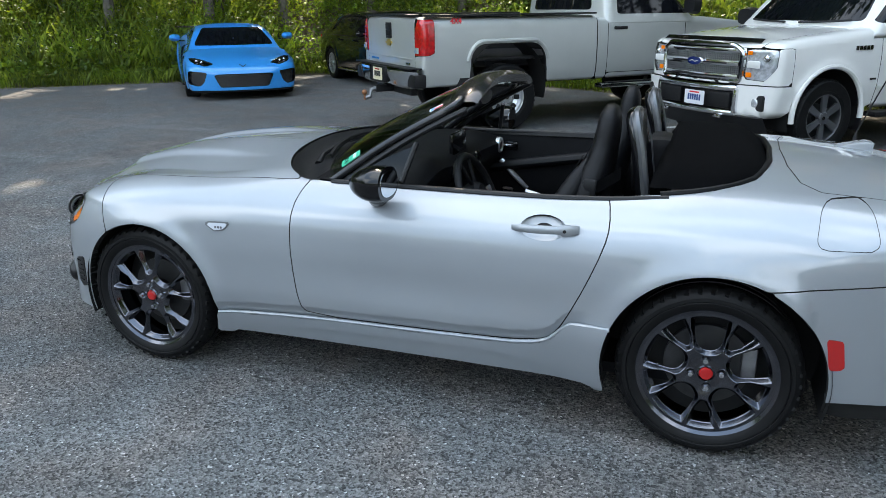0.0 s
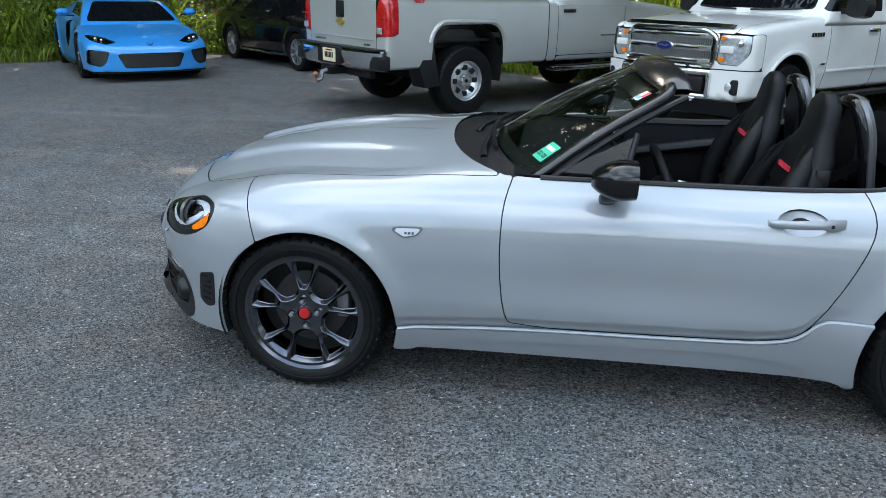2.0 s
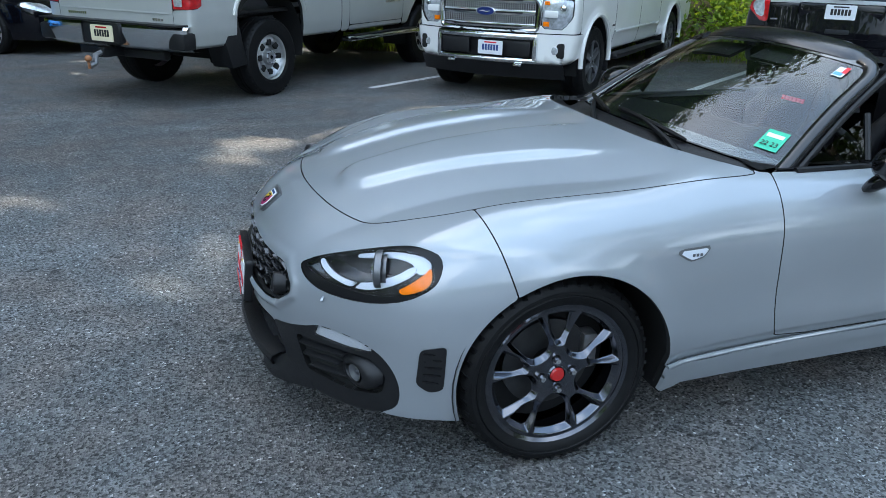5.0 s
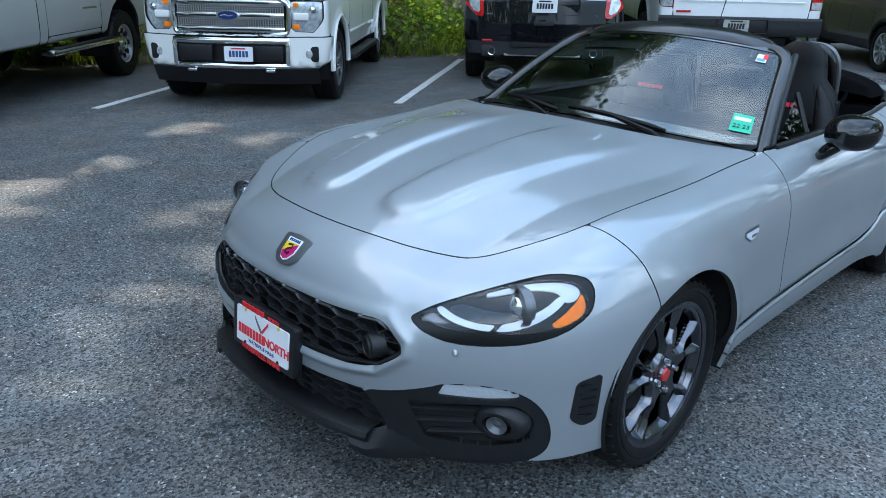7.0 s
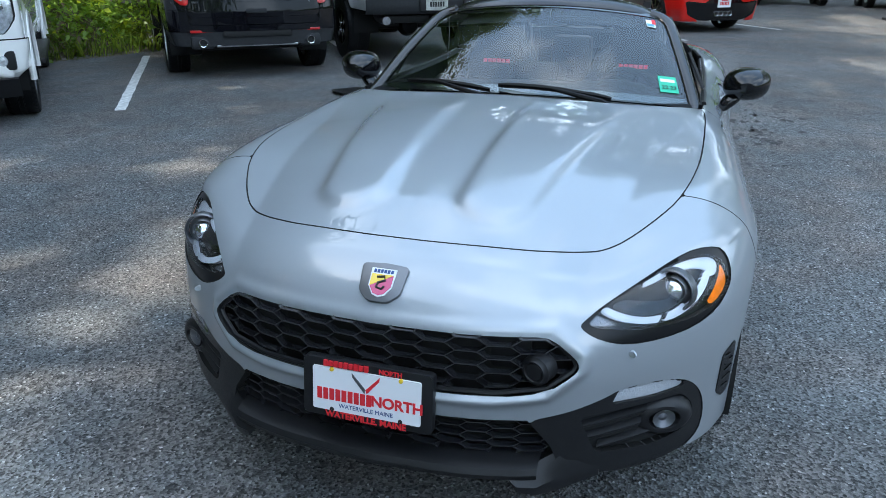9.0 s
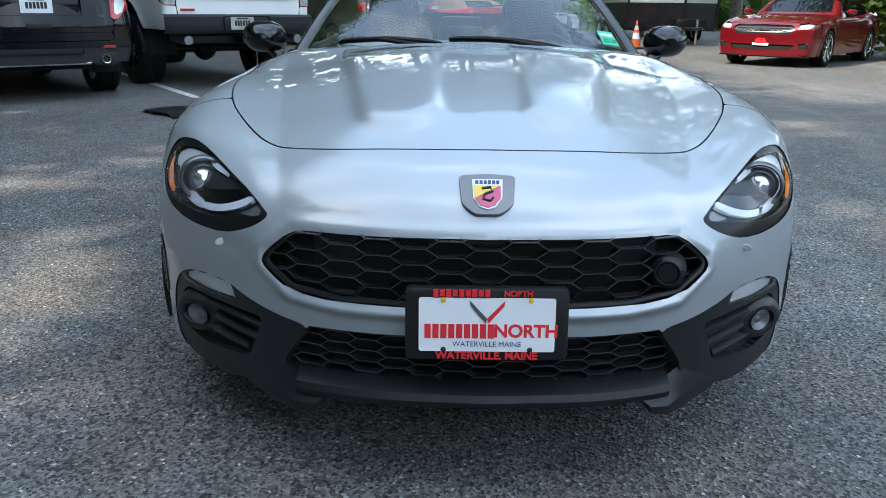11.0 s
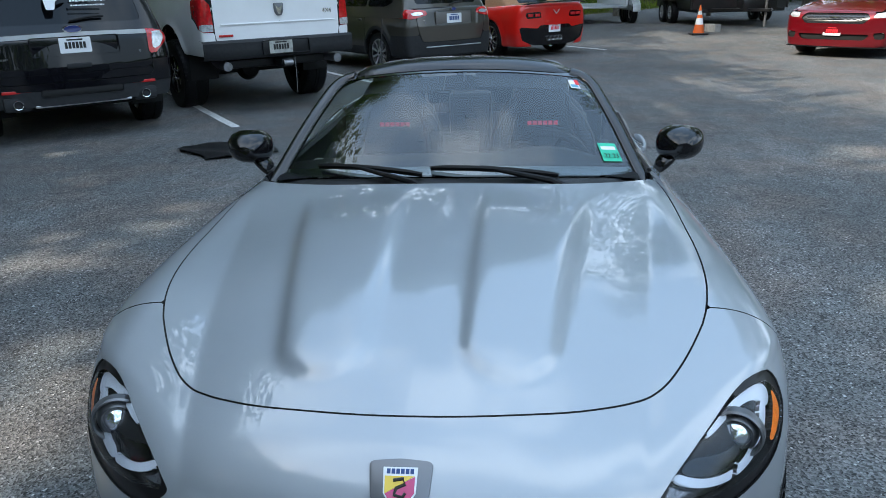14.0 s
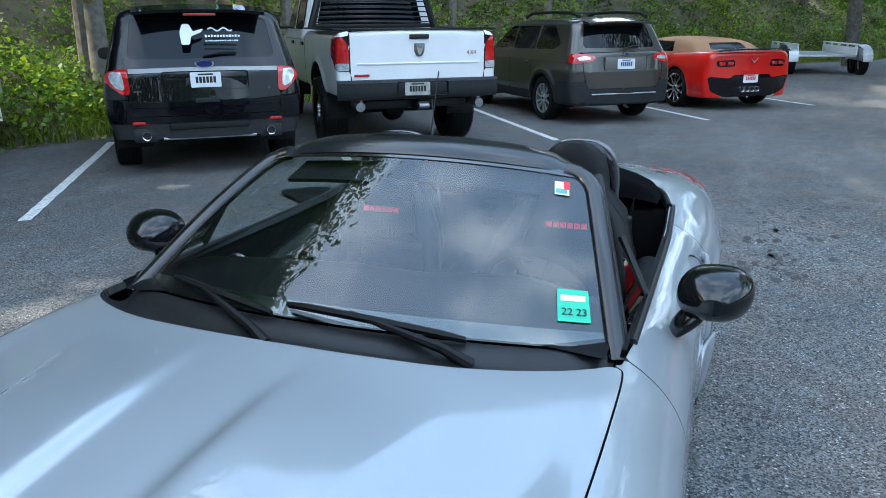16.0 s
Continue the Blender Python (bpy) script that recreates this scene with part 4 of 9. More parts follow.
    ring_in = [(.736, .664), (.731, .643), (.705, .618), (.673, .600), (.629, .597), (.585, .606), (.550, .619), (.522, .633)]
    ring_poly = poly_sd(chaikin(ring_out + ring_in, 1))
    HERO.panel("light_ring", side(lambda a, z: mn(ring_poly(a, z), np.abs(a - .655 - .4 * (z - .59)) - .006)), M_DRL, lamp, "white light ring", thick=.012, offset=-.012)
    bm = bmesh.new()
    mm = pose(ctr.x + .005, ctr.y, ctr.z, 0, 0, -90 + 22 * (1 if sg > 0 else -1))
    lathe(bm, [(.0005, -.022), (.014, -.018), (.026, -.006), (.030, .004)], 28, mm)
    part("projector", bm, mat("projector_glass", (.75, .78, .82), .05, metal=.9), lamp)
    bm = bmesh.new()
    lathe(bm, [(.030, .002), (.034, -.004), (.042, .004), (.046, .03)], 28, mm)
    part("projector_bezel", bm, M_GUN, lamp)
    bm = bmesh.new()
    lathe(bm, [(.046, .012), (.047, -.002), (.051, -.006), (.055, -.002), (.056, .016)], 32, mm)
    part("projector_shroud", bm, M_GUN, lamp)
    inner = poly_sd([(.490, .601), (.511, .618), (.533, .604), (.562, .593), (.525, .594)])
    HERO.panel("inner_reflector", side(inner), M_FLUTEDK, lamp, thick=.01, offset=-.020)
    # washer nozzle cover
    wx = on_front(.589, .524)
    bm = bmesh.new()
    rings = [ring((wx - .004 + .006 * k, sg * .589, .524 - .0 * k), .011 * math.cos(k * .7), .008 * math.cos(k * .7), (.4, sg * -1, 0), (0.3, 0, 1), 10) for k in (-.9, -.5, 0, .5)]
    loft(bm, rings)
    part("washer_nozzle", bm, M_SILVER, roadster)
    # black vent behind the front corner
    vent = poly_sd(rounded([(-1.585, .325), (-1.575, .435), (-1.505, .452), (-1.512, .312), (-1.55, .300)], .014))
    HERO.panel("side_vent", lambda x, y, z, sg=sg: mn(vent(x, z), sg * y), M_BLACKPL, roadster, "small black side vent", thick=.004, offset=.003)
    for k in range(5):
        zz = .332 + .023 * k
        slat = poly_sd([(-1.568, zz), (-1.568, zz + .007), (-1.516, zz + .009), (-1.518, zz + .002)])
        HERO.panel("vent_slat", lambda x, y, z, sg=sg, slat=slat: mn(slat(x, z), sg * y), M_GLOSSBLK, roadster, thick=.004, offset=.006)
    # side repeater
    rep = poly_sd(rounded([(-.812, .674), (-.79, .682), (-.695, .684), (-.72, .655), (-.765, .646)], .008))
    rep_base = HERO.panel("side_repeater", lambda x, y, z, sg=sg: mn(rep(x, z) + .003, sg * y), M_GUN, roadster, "clear side repeater lamp", thick=.004, offset=.002)
    lens_ = HERO.panel("repeater_lens", lambda x, y, z, sg=sg: mn(rep(x, z) - .003, sg * y), M_DRL, rep_base, thick=.004, offset=.005)
    bm = bmesh.new()
    for k in range(3):
        box(bm, (-.758 + .013 * k, sg * (on_side(-.755, .665) + .0055), .664), (.008, .002, .009))
    part("repeater_bulb", bm, M_GUN, rep_base)
    # door handle with its dished cup
    ysd = on_side(.58, .76)
    bm = bmesh.new()
    rings = []
    for u in np.linspace(0, 1, 14):
        x = .462 + .24 * u
        bulge = math.sin(math.pi * u) ** .5
        rings.append(ring((x, sg * (on_side(x, .765) + .004 + .022 * bulge), .762 + .010 * u), .007 + .004 * bulge, .010 + .005 * bulge + .006 * (u > .75), (0, sg, 0), (0, 0, 1), 12, 2.6))
    loft(bm, rings)
    part("door_handle", bm, M_SILVER, roadster, "silver pull handle")
    def bowl_pt(u, v, sg=sg):
        a = 2 * math.pi * u
        x, z = .573 + .084 * v * math.cos(a), .765 + .042 * v * math.sin(a)
        return Vector((x, sg * (on_side(x, z) - .030 * (1 - v ** 2) ** .7), z))
    part("handle_cup", sheet(bowl_pt, 32, 8), M_SILVER, roadster)
    bm = bmesh.new()
    lathe(bm, [(.0005, -.003), (.006, -.002), (.007, .004)], 14, pose(.655, sg * (on_side(.655, .765) + .030), .768, 0, 0, 0 if sg < 0 else 180))
    part("lock_cylinder", bm, M_BLACKPL, roadster)
    # rear side marker
    mk_poly = poly_sd(rounded([(1.520, .385), (1.500, .495), (1.550, .490), (1.565, .39)], .012))
    HERO.panel("side_marker", lambda x, y, z, sg=sg: mn(mk_poly(x, z), sg * y), M_RED, roadster, "red rear side marker", thick=.01, offset=.004)
    # door-top weather strip
    bm = bmesh.new()
    tube(bm, [(x, sg * (.706 - .012 * max(0, x - .6) / .3), on_top(x, .712) + .003) for x in np.linspace(-.30, .98, 30)], .011, 8)
    part("weather_strip", bm, M_BLACKPL, roadster)
    # mirrors
    bm = bmesh.new()
    rings = []
    for u in np.linspace(0, 1, 13):
        x = -.130 + .145 * u
        k = math.sin(math.pi * min(.04 + .62 * u, .64)) ** .55
        rings.append(ring((x, sg * (.866 + .006 * u), .892 + .005 * u), .092 * k, .066 * k, (0, sg, 0), (.0, sg * .10, 1), 28, 2.5))
    loft(bm, rings)
    mir = part("wing_mirror", bm, M_GLOSSBLK, roadster, "gloss black wing mirror")
    bm = bmesh.new()
    loft(bm, [ring((.0150 + .002 * k, sg * .866, .897), .072, .048, (0, sg, 0), (0, sg * .10, 1), 28, 2.5) for k in (0, 1)])
    part("mirror_glass", bm, M_MIRROR, mir)
    bm = bmesh.new()
    loft(bm, [ring((-.070 + .008 * k, sg * (.785 + .012 * k), .790 + .016 * k), r_, r_ * .8, (1, 0, 0), (0, sg, 0), 18) for k, r_ in enumerate((.024, .036, .044, .046, .042))])
    part("mirror_foot", bm, M_GLOSSBLK, mir)

# number plate on its bracket
plate_m = pose(-2.008, 0, .417, -6, 0, -90)
bm = bmesh.new()
prism(bm, rounded([(-.166, -.076), (.166, -.076), (.166, .076), (-.166, .076)], .014), -.006, .022, plate_m, bevel=.005)
plate = part("front_plate", bm, M_BLACKPL, roadster, "black plate bracket holding a white dealer plate")
bm = bmesh.new()
prism(bm, rounded([(-.138, -.056), (.138, -.056), (.138, .056), (-.138, .056)], .006), -.010, -.005, plate_m)
part("plate_sheet", bm, M_WHITEPL, plate, "white dealer plate with red lettering")
pl = plate_m @ pose(0, -.0105, 0)
bm = bmesh.new()
bars(bm, 9, .0125, .030, .0035, (-.056, -.013), pl, .0012)
part("lettering_bar", bm, M_REDTXT, plate)
bm = bmesh.new()
bars(bm, 9, .0100, .014, .0030, (-.052, .066), pl @ pose(0, .002, 0), .006, .15)
part("lettering_bar", bm, M_REDTXT, plate)
text_mesh("NORTH", .037, pl @ pose(.079, 0, -.013), M_REDTXT, plate, bold=.0012)
text_mesh("NORTH", .0165, pl @ pose(.062, -.001, .066), M_REDTXT, plate, bold=.0006)
text_mesh("WATERVILLE MAINE", .0155, pl @ pose(.0, 0, -.0405), M_BLUEINK, plate)
text_mesh("WATERVILLE, MAINE", .0225, pl @ pose(0, -.002, -.0645), M_REDTXT, plate, bold=.0007)
for s, mt in ((-1, M_GUN), (1, M_REDTXT)):
    bm = bmesh.new()
    prism(bm, [(0, .014), (s * .036, .052), (s * .034, .040), (s * .003, .004)], -.001, 0, pl)
    part("emblem_flag", bm, mt, plate)
for px_, pz_ in ((-.088, .052), (.088, .052), (-.088, -.052), (.088, -.052)):
    bm = bmesh.new()
    lathe(bm, [(.0005, -.003), (.005, -.002), (.006, .002)], 12, pl @ pose(px_, 0, pz_))
    part("plate_screw", bm, M_YELLOW if pz_ > 0 else M_INKBLK, plate)

# nose badge
nb = HERO.normals(np.array([[-1.898, 0.0, on_top(-1.898, 0)]]))[0]
tilt = math.degrees(math.atan2(nb[2], -nb[0]))
bz = on_top(-1.898, 0)
badge_m = pose(-1.898, 0, bz, 0, 0, -90) @ pose(0, 0, 0, -tilt, 0, 0)
bm = bmesh.new()
prism(bm, rounded([(-.060, .046), (0, .051), (.060, .046), (.053, -.026), (.026, -.050), (-.026, -.050), (-.053, -.026)], .012), -.006, .012, badge_m, bevel=.002)
badge = part("nose_badge", bm, M_GUN, roadster, "dark shield badge with a yellow and crimson crest")
bm = bmesh.new()
prism(bm, [(-.032, .034), (.032, .034), (.030, -.012), (.016, -.034), (0, -.040), (-.016, -.034), (-.030, -.012)], -.009, -.005, badge_m)
part("crest_rim", bm, M_WHITEPL, badge)
bm = bmesh.new()
prism(bm, [(-.028, .018), (.027, .018), (-.027, -.014)], -.011, -.008, badge_m)
part("crest_yellow", bm, M_YELLOW, badge)
bm = bmesh.new()
prism(bm, [(.0275, .017), (.027, -.012), (.014, -.031), (0, -.036), (-.014, -.031), (-.026, -.014)], -.011, -.008, badge_m)
part("crest_crimson", bm, M_MAGENTA, badge)
bm = bmesh.new()
tube(bm, [badge_m @ Vector(p) for p in ((-.012, -.0115, .010), (.006, -.0115, .013), (.010, -.0115, .003), (-.006, -.0115, -.004), (-.009, -.0115, -.016), (.006, -.0115, -.020), (.011, -.0115, -.012))], .0032, 6)
part("crest_figure", bm, M_INKBLK, badge)
bm = bmesh.new()
bars(bm, 6, .0065, .009, .0022, (0, .0265), badge_m @ pose(0, -.0095, 0), .001)
part("crest_bars", bm, M_BLUEINK, badge)


# windscreen
def ws(s, t):
    b = Vector((-.485 + .175 * s * s, .655 * s, .906 - .048 * s * s))
    c = Vector((.065 + .085 * s * s, .505 * s, 1.186 - .046 * s * s))
    return b.lerp(c, t) + Vector((-.012, 0, .022)) * math.sin(math.pi * max(t, 0)) * .6


M_PILLAR = mat("pillar_black", (0.012, 0.012, 0.014), 0.22, spec=0.45, coat=0.3)
screen = empty("windscreen", Matrix(), "", "")
for k in ("label", "category"):
    if k in screen:
        del screen[k]
screen.parent = roadster
g = part("glass", sheet(lambda u, v: ws(2 * u - 1, -.055 + 1.055 * v), 32, 16), M_GLASS, screen, "clear windscreen glass")
g.visible_shadow = False
M_BAND = mat("black_frit", (0.012, 0.012, 0.013), 0.15, coat=1.0)
part("frit_band", sheet(lambda u, v: ws(2 * u - 1, -.055 + .085 * v) + Vector((.004, 0, -.006)), 32, 2), M_BAND, screen)
part("header_band", sheet(lambda u, v: ws(2 * u - 1, .955 + .045 * v) + Vector((-.001, 0, .002)), 32, 1), M_BAND, screen)
for sg in (-1, 1):
    bm = bmesh.new()
    rings = []
    way = [(1.0, t) for t in np.linspace(-.12, .84, 12)] + [(.992, .90), (.972, .95), (.935, .985), (.88, 1.0)]
    pts = [ws(sg * a, min(max(t, 0), 1)) + (ws(sg, 1) - ws(sg, 0)) * min(t, 0) for a, t in way]
    for i, p in enumerate(pts):
        d = (pts[min(i + 1, len(pts) - 1)] - pts[max(i - 1, 0)]).normalized()
        face = Vector((-.5, sg * .12, .86))
        face = (face - d * face.dot(d)).normalized()
        out = d.cross(face) * (-sg)
        if out.y * sg < 0 and i < 12:
            out = -out
        rings.append(ring(p + out * .012 - face * .006, .026, .018, out, face, 14, 2.6))
    loft(bm, rings)
    part("a_pillar", bm, M_PILLAR, screen, "gloss black windscreen pillar")
    # quarter window pillar and inner seal
    bm = bmesh.new()
    tube(bm, [ws(sg, t) + Vector((.055, sg * .022, -.012)) for t in np.linspace(-.02, .99, 10)], .013, 8)
    part("window_seal", bm, M_BLACKPL, screen)
    bm = bmesh.new()
    tube(bm, [Vector((-.005, sg * .70, .865)), Vector((.030, sg * .625, 1.005))], .011, 8)
    part("quarter_post", bm, M_BLACKPL, screen)
    q0, q1, q2 = Vector((-.24, sg * .69, .870)), Vector((-.005, sg * .70, .870)), Vector((.030, sg * .625, 1.00))
    bm = bmesh.new()
    bm.faces.new([bm.verts.new(v) for v in (q0, q1, q2)])
    part("quarter_glass", bm, M_TINT, screen).visible_shadow = False


def header(u, v):
    s = 2 * u - 1
    p = ws(s * .93, 1.0) + Vector((.0, 0, -.012 * max(0, abs(s) - .85) / .15))
    prof = [(-.012, .0), (.004, .016), (.05, .036), (.105, .040), (.130, .022), (.115, -.012), (.02, -.020), (-.012, 0)]
    i = min(int(v * 7), 6)
    f = v * 7 - i
    k = 1 - .62 * abs(s) ** 5
    return p + Vector(((prof[i][0] * (1 - f) + prof[i + 1][0] * f) * (.45 + .55 * k), 0, (prof[i][1] * (1 - f) + prof[i + 1][1] * f) * k))


part("header_rail", sheet(header, 30, 7), M_PILLAR, screen, "gloss black windscreen header")
bm = bmesh.new()
rings = [ring((.10 + .012 * k, 0, 1.125 - .004 * k), .10 * (1 - .12 * abs(k - 1)), .032, (0, 1, 0), (0, 0, 1), 18, 2.6) for k in range(3)]
loft(bm, rings)
box(bm, (.09, 0, 1.16), (.02, .03, .05))
part("rear_view_mirror", bm, M_BLACKPL, screen)
for sg in (-1, 1):
    bm = sheet(lambda u, v, sg=sg: ws(sg * (.12 + .62 * u), .96 - .17 * v) + Vector((.035, 0, -.02)), 10, 3, .012)
    part("sun_visor", bm, M_LEATHER, screen)
# stickers inside the glass
def patch(s0, s1, t0, t1, lift=.003):
    return sheet(lambda u, v: ws(s0 + (s1 - s0) * u, t0 + (t1 - t0) * v) + Vector((-lift, 0, lift)), 6, 4)


stk = part("inspection_sticker", patch(-.945, -.835, .06, .22), M_GREEN, screen, "green inspection sticker")
part("sticker_panel", patch(-.933, -.847, .16, .19, .004), M_WHITEPL, stk)
up = (ws(-.85, .2) - ws(-.85, .1)).normalized()
acr = (ws(-.80, .13) - ws(-.89, .13)).normalized()
nrm_ = acr.cross(up)
for s_, w_ in ((-.868, "22"), (-.917, "23")):
    p = ws(s_, .105) + Vector((-.005, 0, .005))
    text_mesh(w_, .028, Matrix.Translation(p) @ Matrix(((acr.x * -1, nrm_.x * -1, up.x, 0), (acr.y * -1, nrm_.y * -1, up.y, 0), (acr.z * -1, nrm_.z * -1, up.z, 0), (0, 0, 0, 1))), M_INKBLK, stk)
st2 = part("service_sticker", patch(-.90, -.83, .80, .90), M_WHITEPL, screen, "small blue and white service sticker")
part("sticker_stripe", patch(-.89, -.835, .81, .845, .004), mat("sky_blue_ink", (.1, .35, .5), .5), st2)
part("sticker_mark", patch(-.905, -.875, .84, .905, .0045), M_REDTXT, st2)

# cowl and wipers
def cowl(u, v):
    s = 2 * u - 1
    y = .685 * s
    a = Vector((float(np.interp(abs(y), [0, .2, .42, .62, .70], [-.688, -.678, -.638, -.538, -.43])), y, on_top(-.6, abs(y)) - .008 - .01 * abs(s)))
    b = ws(s * 1.01, -.06) + Vector((0, 0, -.008))
    return a.lerp(b, v) + Vector((0, 0, -.028 * math.sin(math.pi * min(v * 1.15, 1))))


part("cowl", sheet(cowl, 40, 8), M_BLACKPL, roadster, "black plastic scuttle panel")
for piv, elbow, b0, b1 in (((-.58, -.17), (-.15, -.01), (.11, .005), (-.55, -.06)), ((.10, -.19), (.53, .0), (.15, -.05), (.76, .035))):
    def wp(q, lift):
        h = q[1] - .022
        return ws(q[0], max(h, 0)) + (ws(q[0], 1) - ws(q[0], 0)) * min(h, 0) + Vector((-.5, 0, .87)) * lift
    bm = bmesh.new()
    tube(bm, [wp(piv, .012), wp((piv[0] * .8 + elbow[0] * .2, piv[1] * .75 + elbow[1] * .25), .030), wp(elbow, .028)], [.016, .012, .006], 8)
    arm = part("wiper_arm", bm, M_RUBBER, roadster, "black windscreen wiper")
    bm = bmesh.new()
    n = 9
    pts = [wp((b0[0] + (b1[0] - b0[0]) * k / n, b0[1] + (b1[1] - b0[1]) * k / n), .016 + .010 * math.sin(math.pi * k / n)) for k in range(n + 1)]
    tube(bm, pts, [.006] + [.010] * (n - 1) + [.006], 6)
    part("wiper_blade", bm, M_RUBBER, arm)
    bm = bmesh.new()
    tube(bm, [p - Vector((-.5, 0, .87)) * .010 for p in pts], .004, 4)
    part("blade_rubber", bm, M_RUBBER, arm)

# cabin
M_TRIM = mat("dark_trim", (0.005, 0.005, 0.006), 0.55, spec=0.12, noise_scale=30, noise_amt=0.15, bump=0.2, bump_scale=400)
bm = bmesh.new()
box(bm, (.30, 0, .24), (1.5, 1.5, .04))
box(bm, (-.42, 0, .50), (.04, 1.4, .52))
box(bm, (1.02, 0, .55), (.06, 1.38, .60), bevel=.02)
part("cabin_tub", bm, M_TRIM, roadster)
# dashboard
def dash(u, v):
    y = (2 * u - 1) * .66
    prof = [(-.40, .875), (-.30, .885), (-.12, .880), (-.02, .860), (.025, .825), (.02, .76), (-.03, .70), (-.05, .58)]
    i = min(int(v * 7), 6)
    f = v * 7 - i
    x = prof[i][0] * (1 - f) + prof[i + 1][0] * f
    z = prof[i][1] * (1 - f) + prof[i + 1][1] * f
    hump = .035 * math.exp(-((y + .36) / .16) ** 2) * math.exp(-((x + .05) / .12) ** 2)
    return Vector((x - .16 * (y / .66) ** 2 * 0 + .0, y, z - .03 * (y / .66) ** 2 + hump))


part("dashboard", sheet(dash, 40, 14), M_TRIM, roadster, "black dashboard")
bm = bmesh.new()
box(bm, (-.02, .02, .895), (.02, .20, .11), pose(0, 0, 0), bevel=.01)
part("display_screen", bm, M_GLOSSBLK, roadster)
for y in (-.60, -.16, .18, .60):
    bm = bmesh.new()
    lathe(bm, [(.028, .002), (.036, -.006), (.042, 0), (.042, .02)], 24, pose(.028, y, .79, 0, 0, 90))
    part("air_vent", bm, M_ALLOY if abs(y) > .3 else M_GLOSSBLK, roadster)
# steering wheel
swm = pose(.20, -.36, .745, -24, 0, 90)
bm = bmesh.new()
tube(bm, [swm @ Vector((.178 * math.cos(a), 0, .178 * math.sin(a))) for a in np.linspace(0, 2 * math.pi, 37)[:-1]], .016, 10, closed=True)
sw = part("steering_wheel", bm, M_LEATHER, roadster, "black leather steering wheel")
bm = bmesh.new()
lathe(bm, [(.0005, -.03), (.045, -.028), (.062, -.012), (.066, .03), (.03, .12)], 24, swm)
part("wheel_boss", bm, M_TRIM, sw)
for a in (0, 180, 250, 290):
    bm = bmesh.new()
    box(bm, (.115, 0, 0), (.12, .012, .028 if a in (0, 180) else .018), swm @ pose(0, 0, 0, 0, a, 0), bevel=.004)
    part("wheel_spoke", bm, M_ALLOY if a in (0, 180) else M_TRIM, sw)
bm = bmesh.new()
lathe(bm, [(.0005, -.034), (.017, -.033), (.019, -.026)], 20, swm)
part("wheel_emblem", bm, M_YELLOW, sw)
# centre console
bm = bmesh.new()
loft(bm, [[Vector((x, -w, .3)), Vector((x, -w, z - .02)), Vector((x, -w + .02, z)), Vector((x, w - .02, z)), Vector((x, w, z - .02)), Vector((x, w, .3))] for x, w, z in ((-.05, .13, .62), (.15, .11, .58), (.40, .105, .57), (.60, .11, .62), (.98, .12, .66))])
part("centre_console", bm, M_TRIM, roadster)
bm = bmesh.new()
tube(bm, [(.22, 0, .57), (.225, 0, .66), (.23, 0, .70)], [.012, .010, .026], 12)
part("gear_lever", bm, M_LEATHER, roadster)
bm = bmesh.new()
tube(bm, [(.46, .06, .60), (.36, .06, .66), (.30, .06, .675)], [.012, .014, .013], 10)
part("hand_brake", bm, M_ALLOY, roadster)
# seat-back divider with two switches
bm = bmesh.new()
box(bm, (.90, 0, .80), (.10, .22, .36), pose(0, 0, 0, 0, 0, 0), bevel=.03)
div = part("rear_console", bm, M_LEATHER, roadster)
bm = bmesh.new()
box(bm, (.848, 0, .86), (.006, .06, .03), bevel=.002)
box(bm, (.848, 0, .79), (.006, .04, .035), bevel=.002)
part("console_latch", bm, M_GLOSSBLK, div)


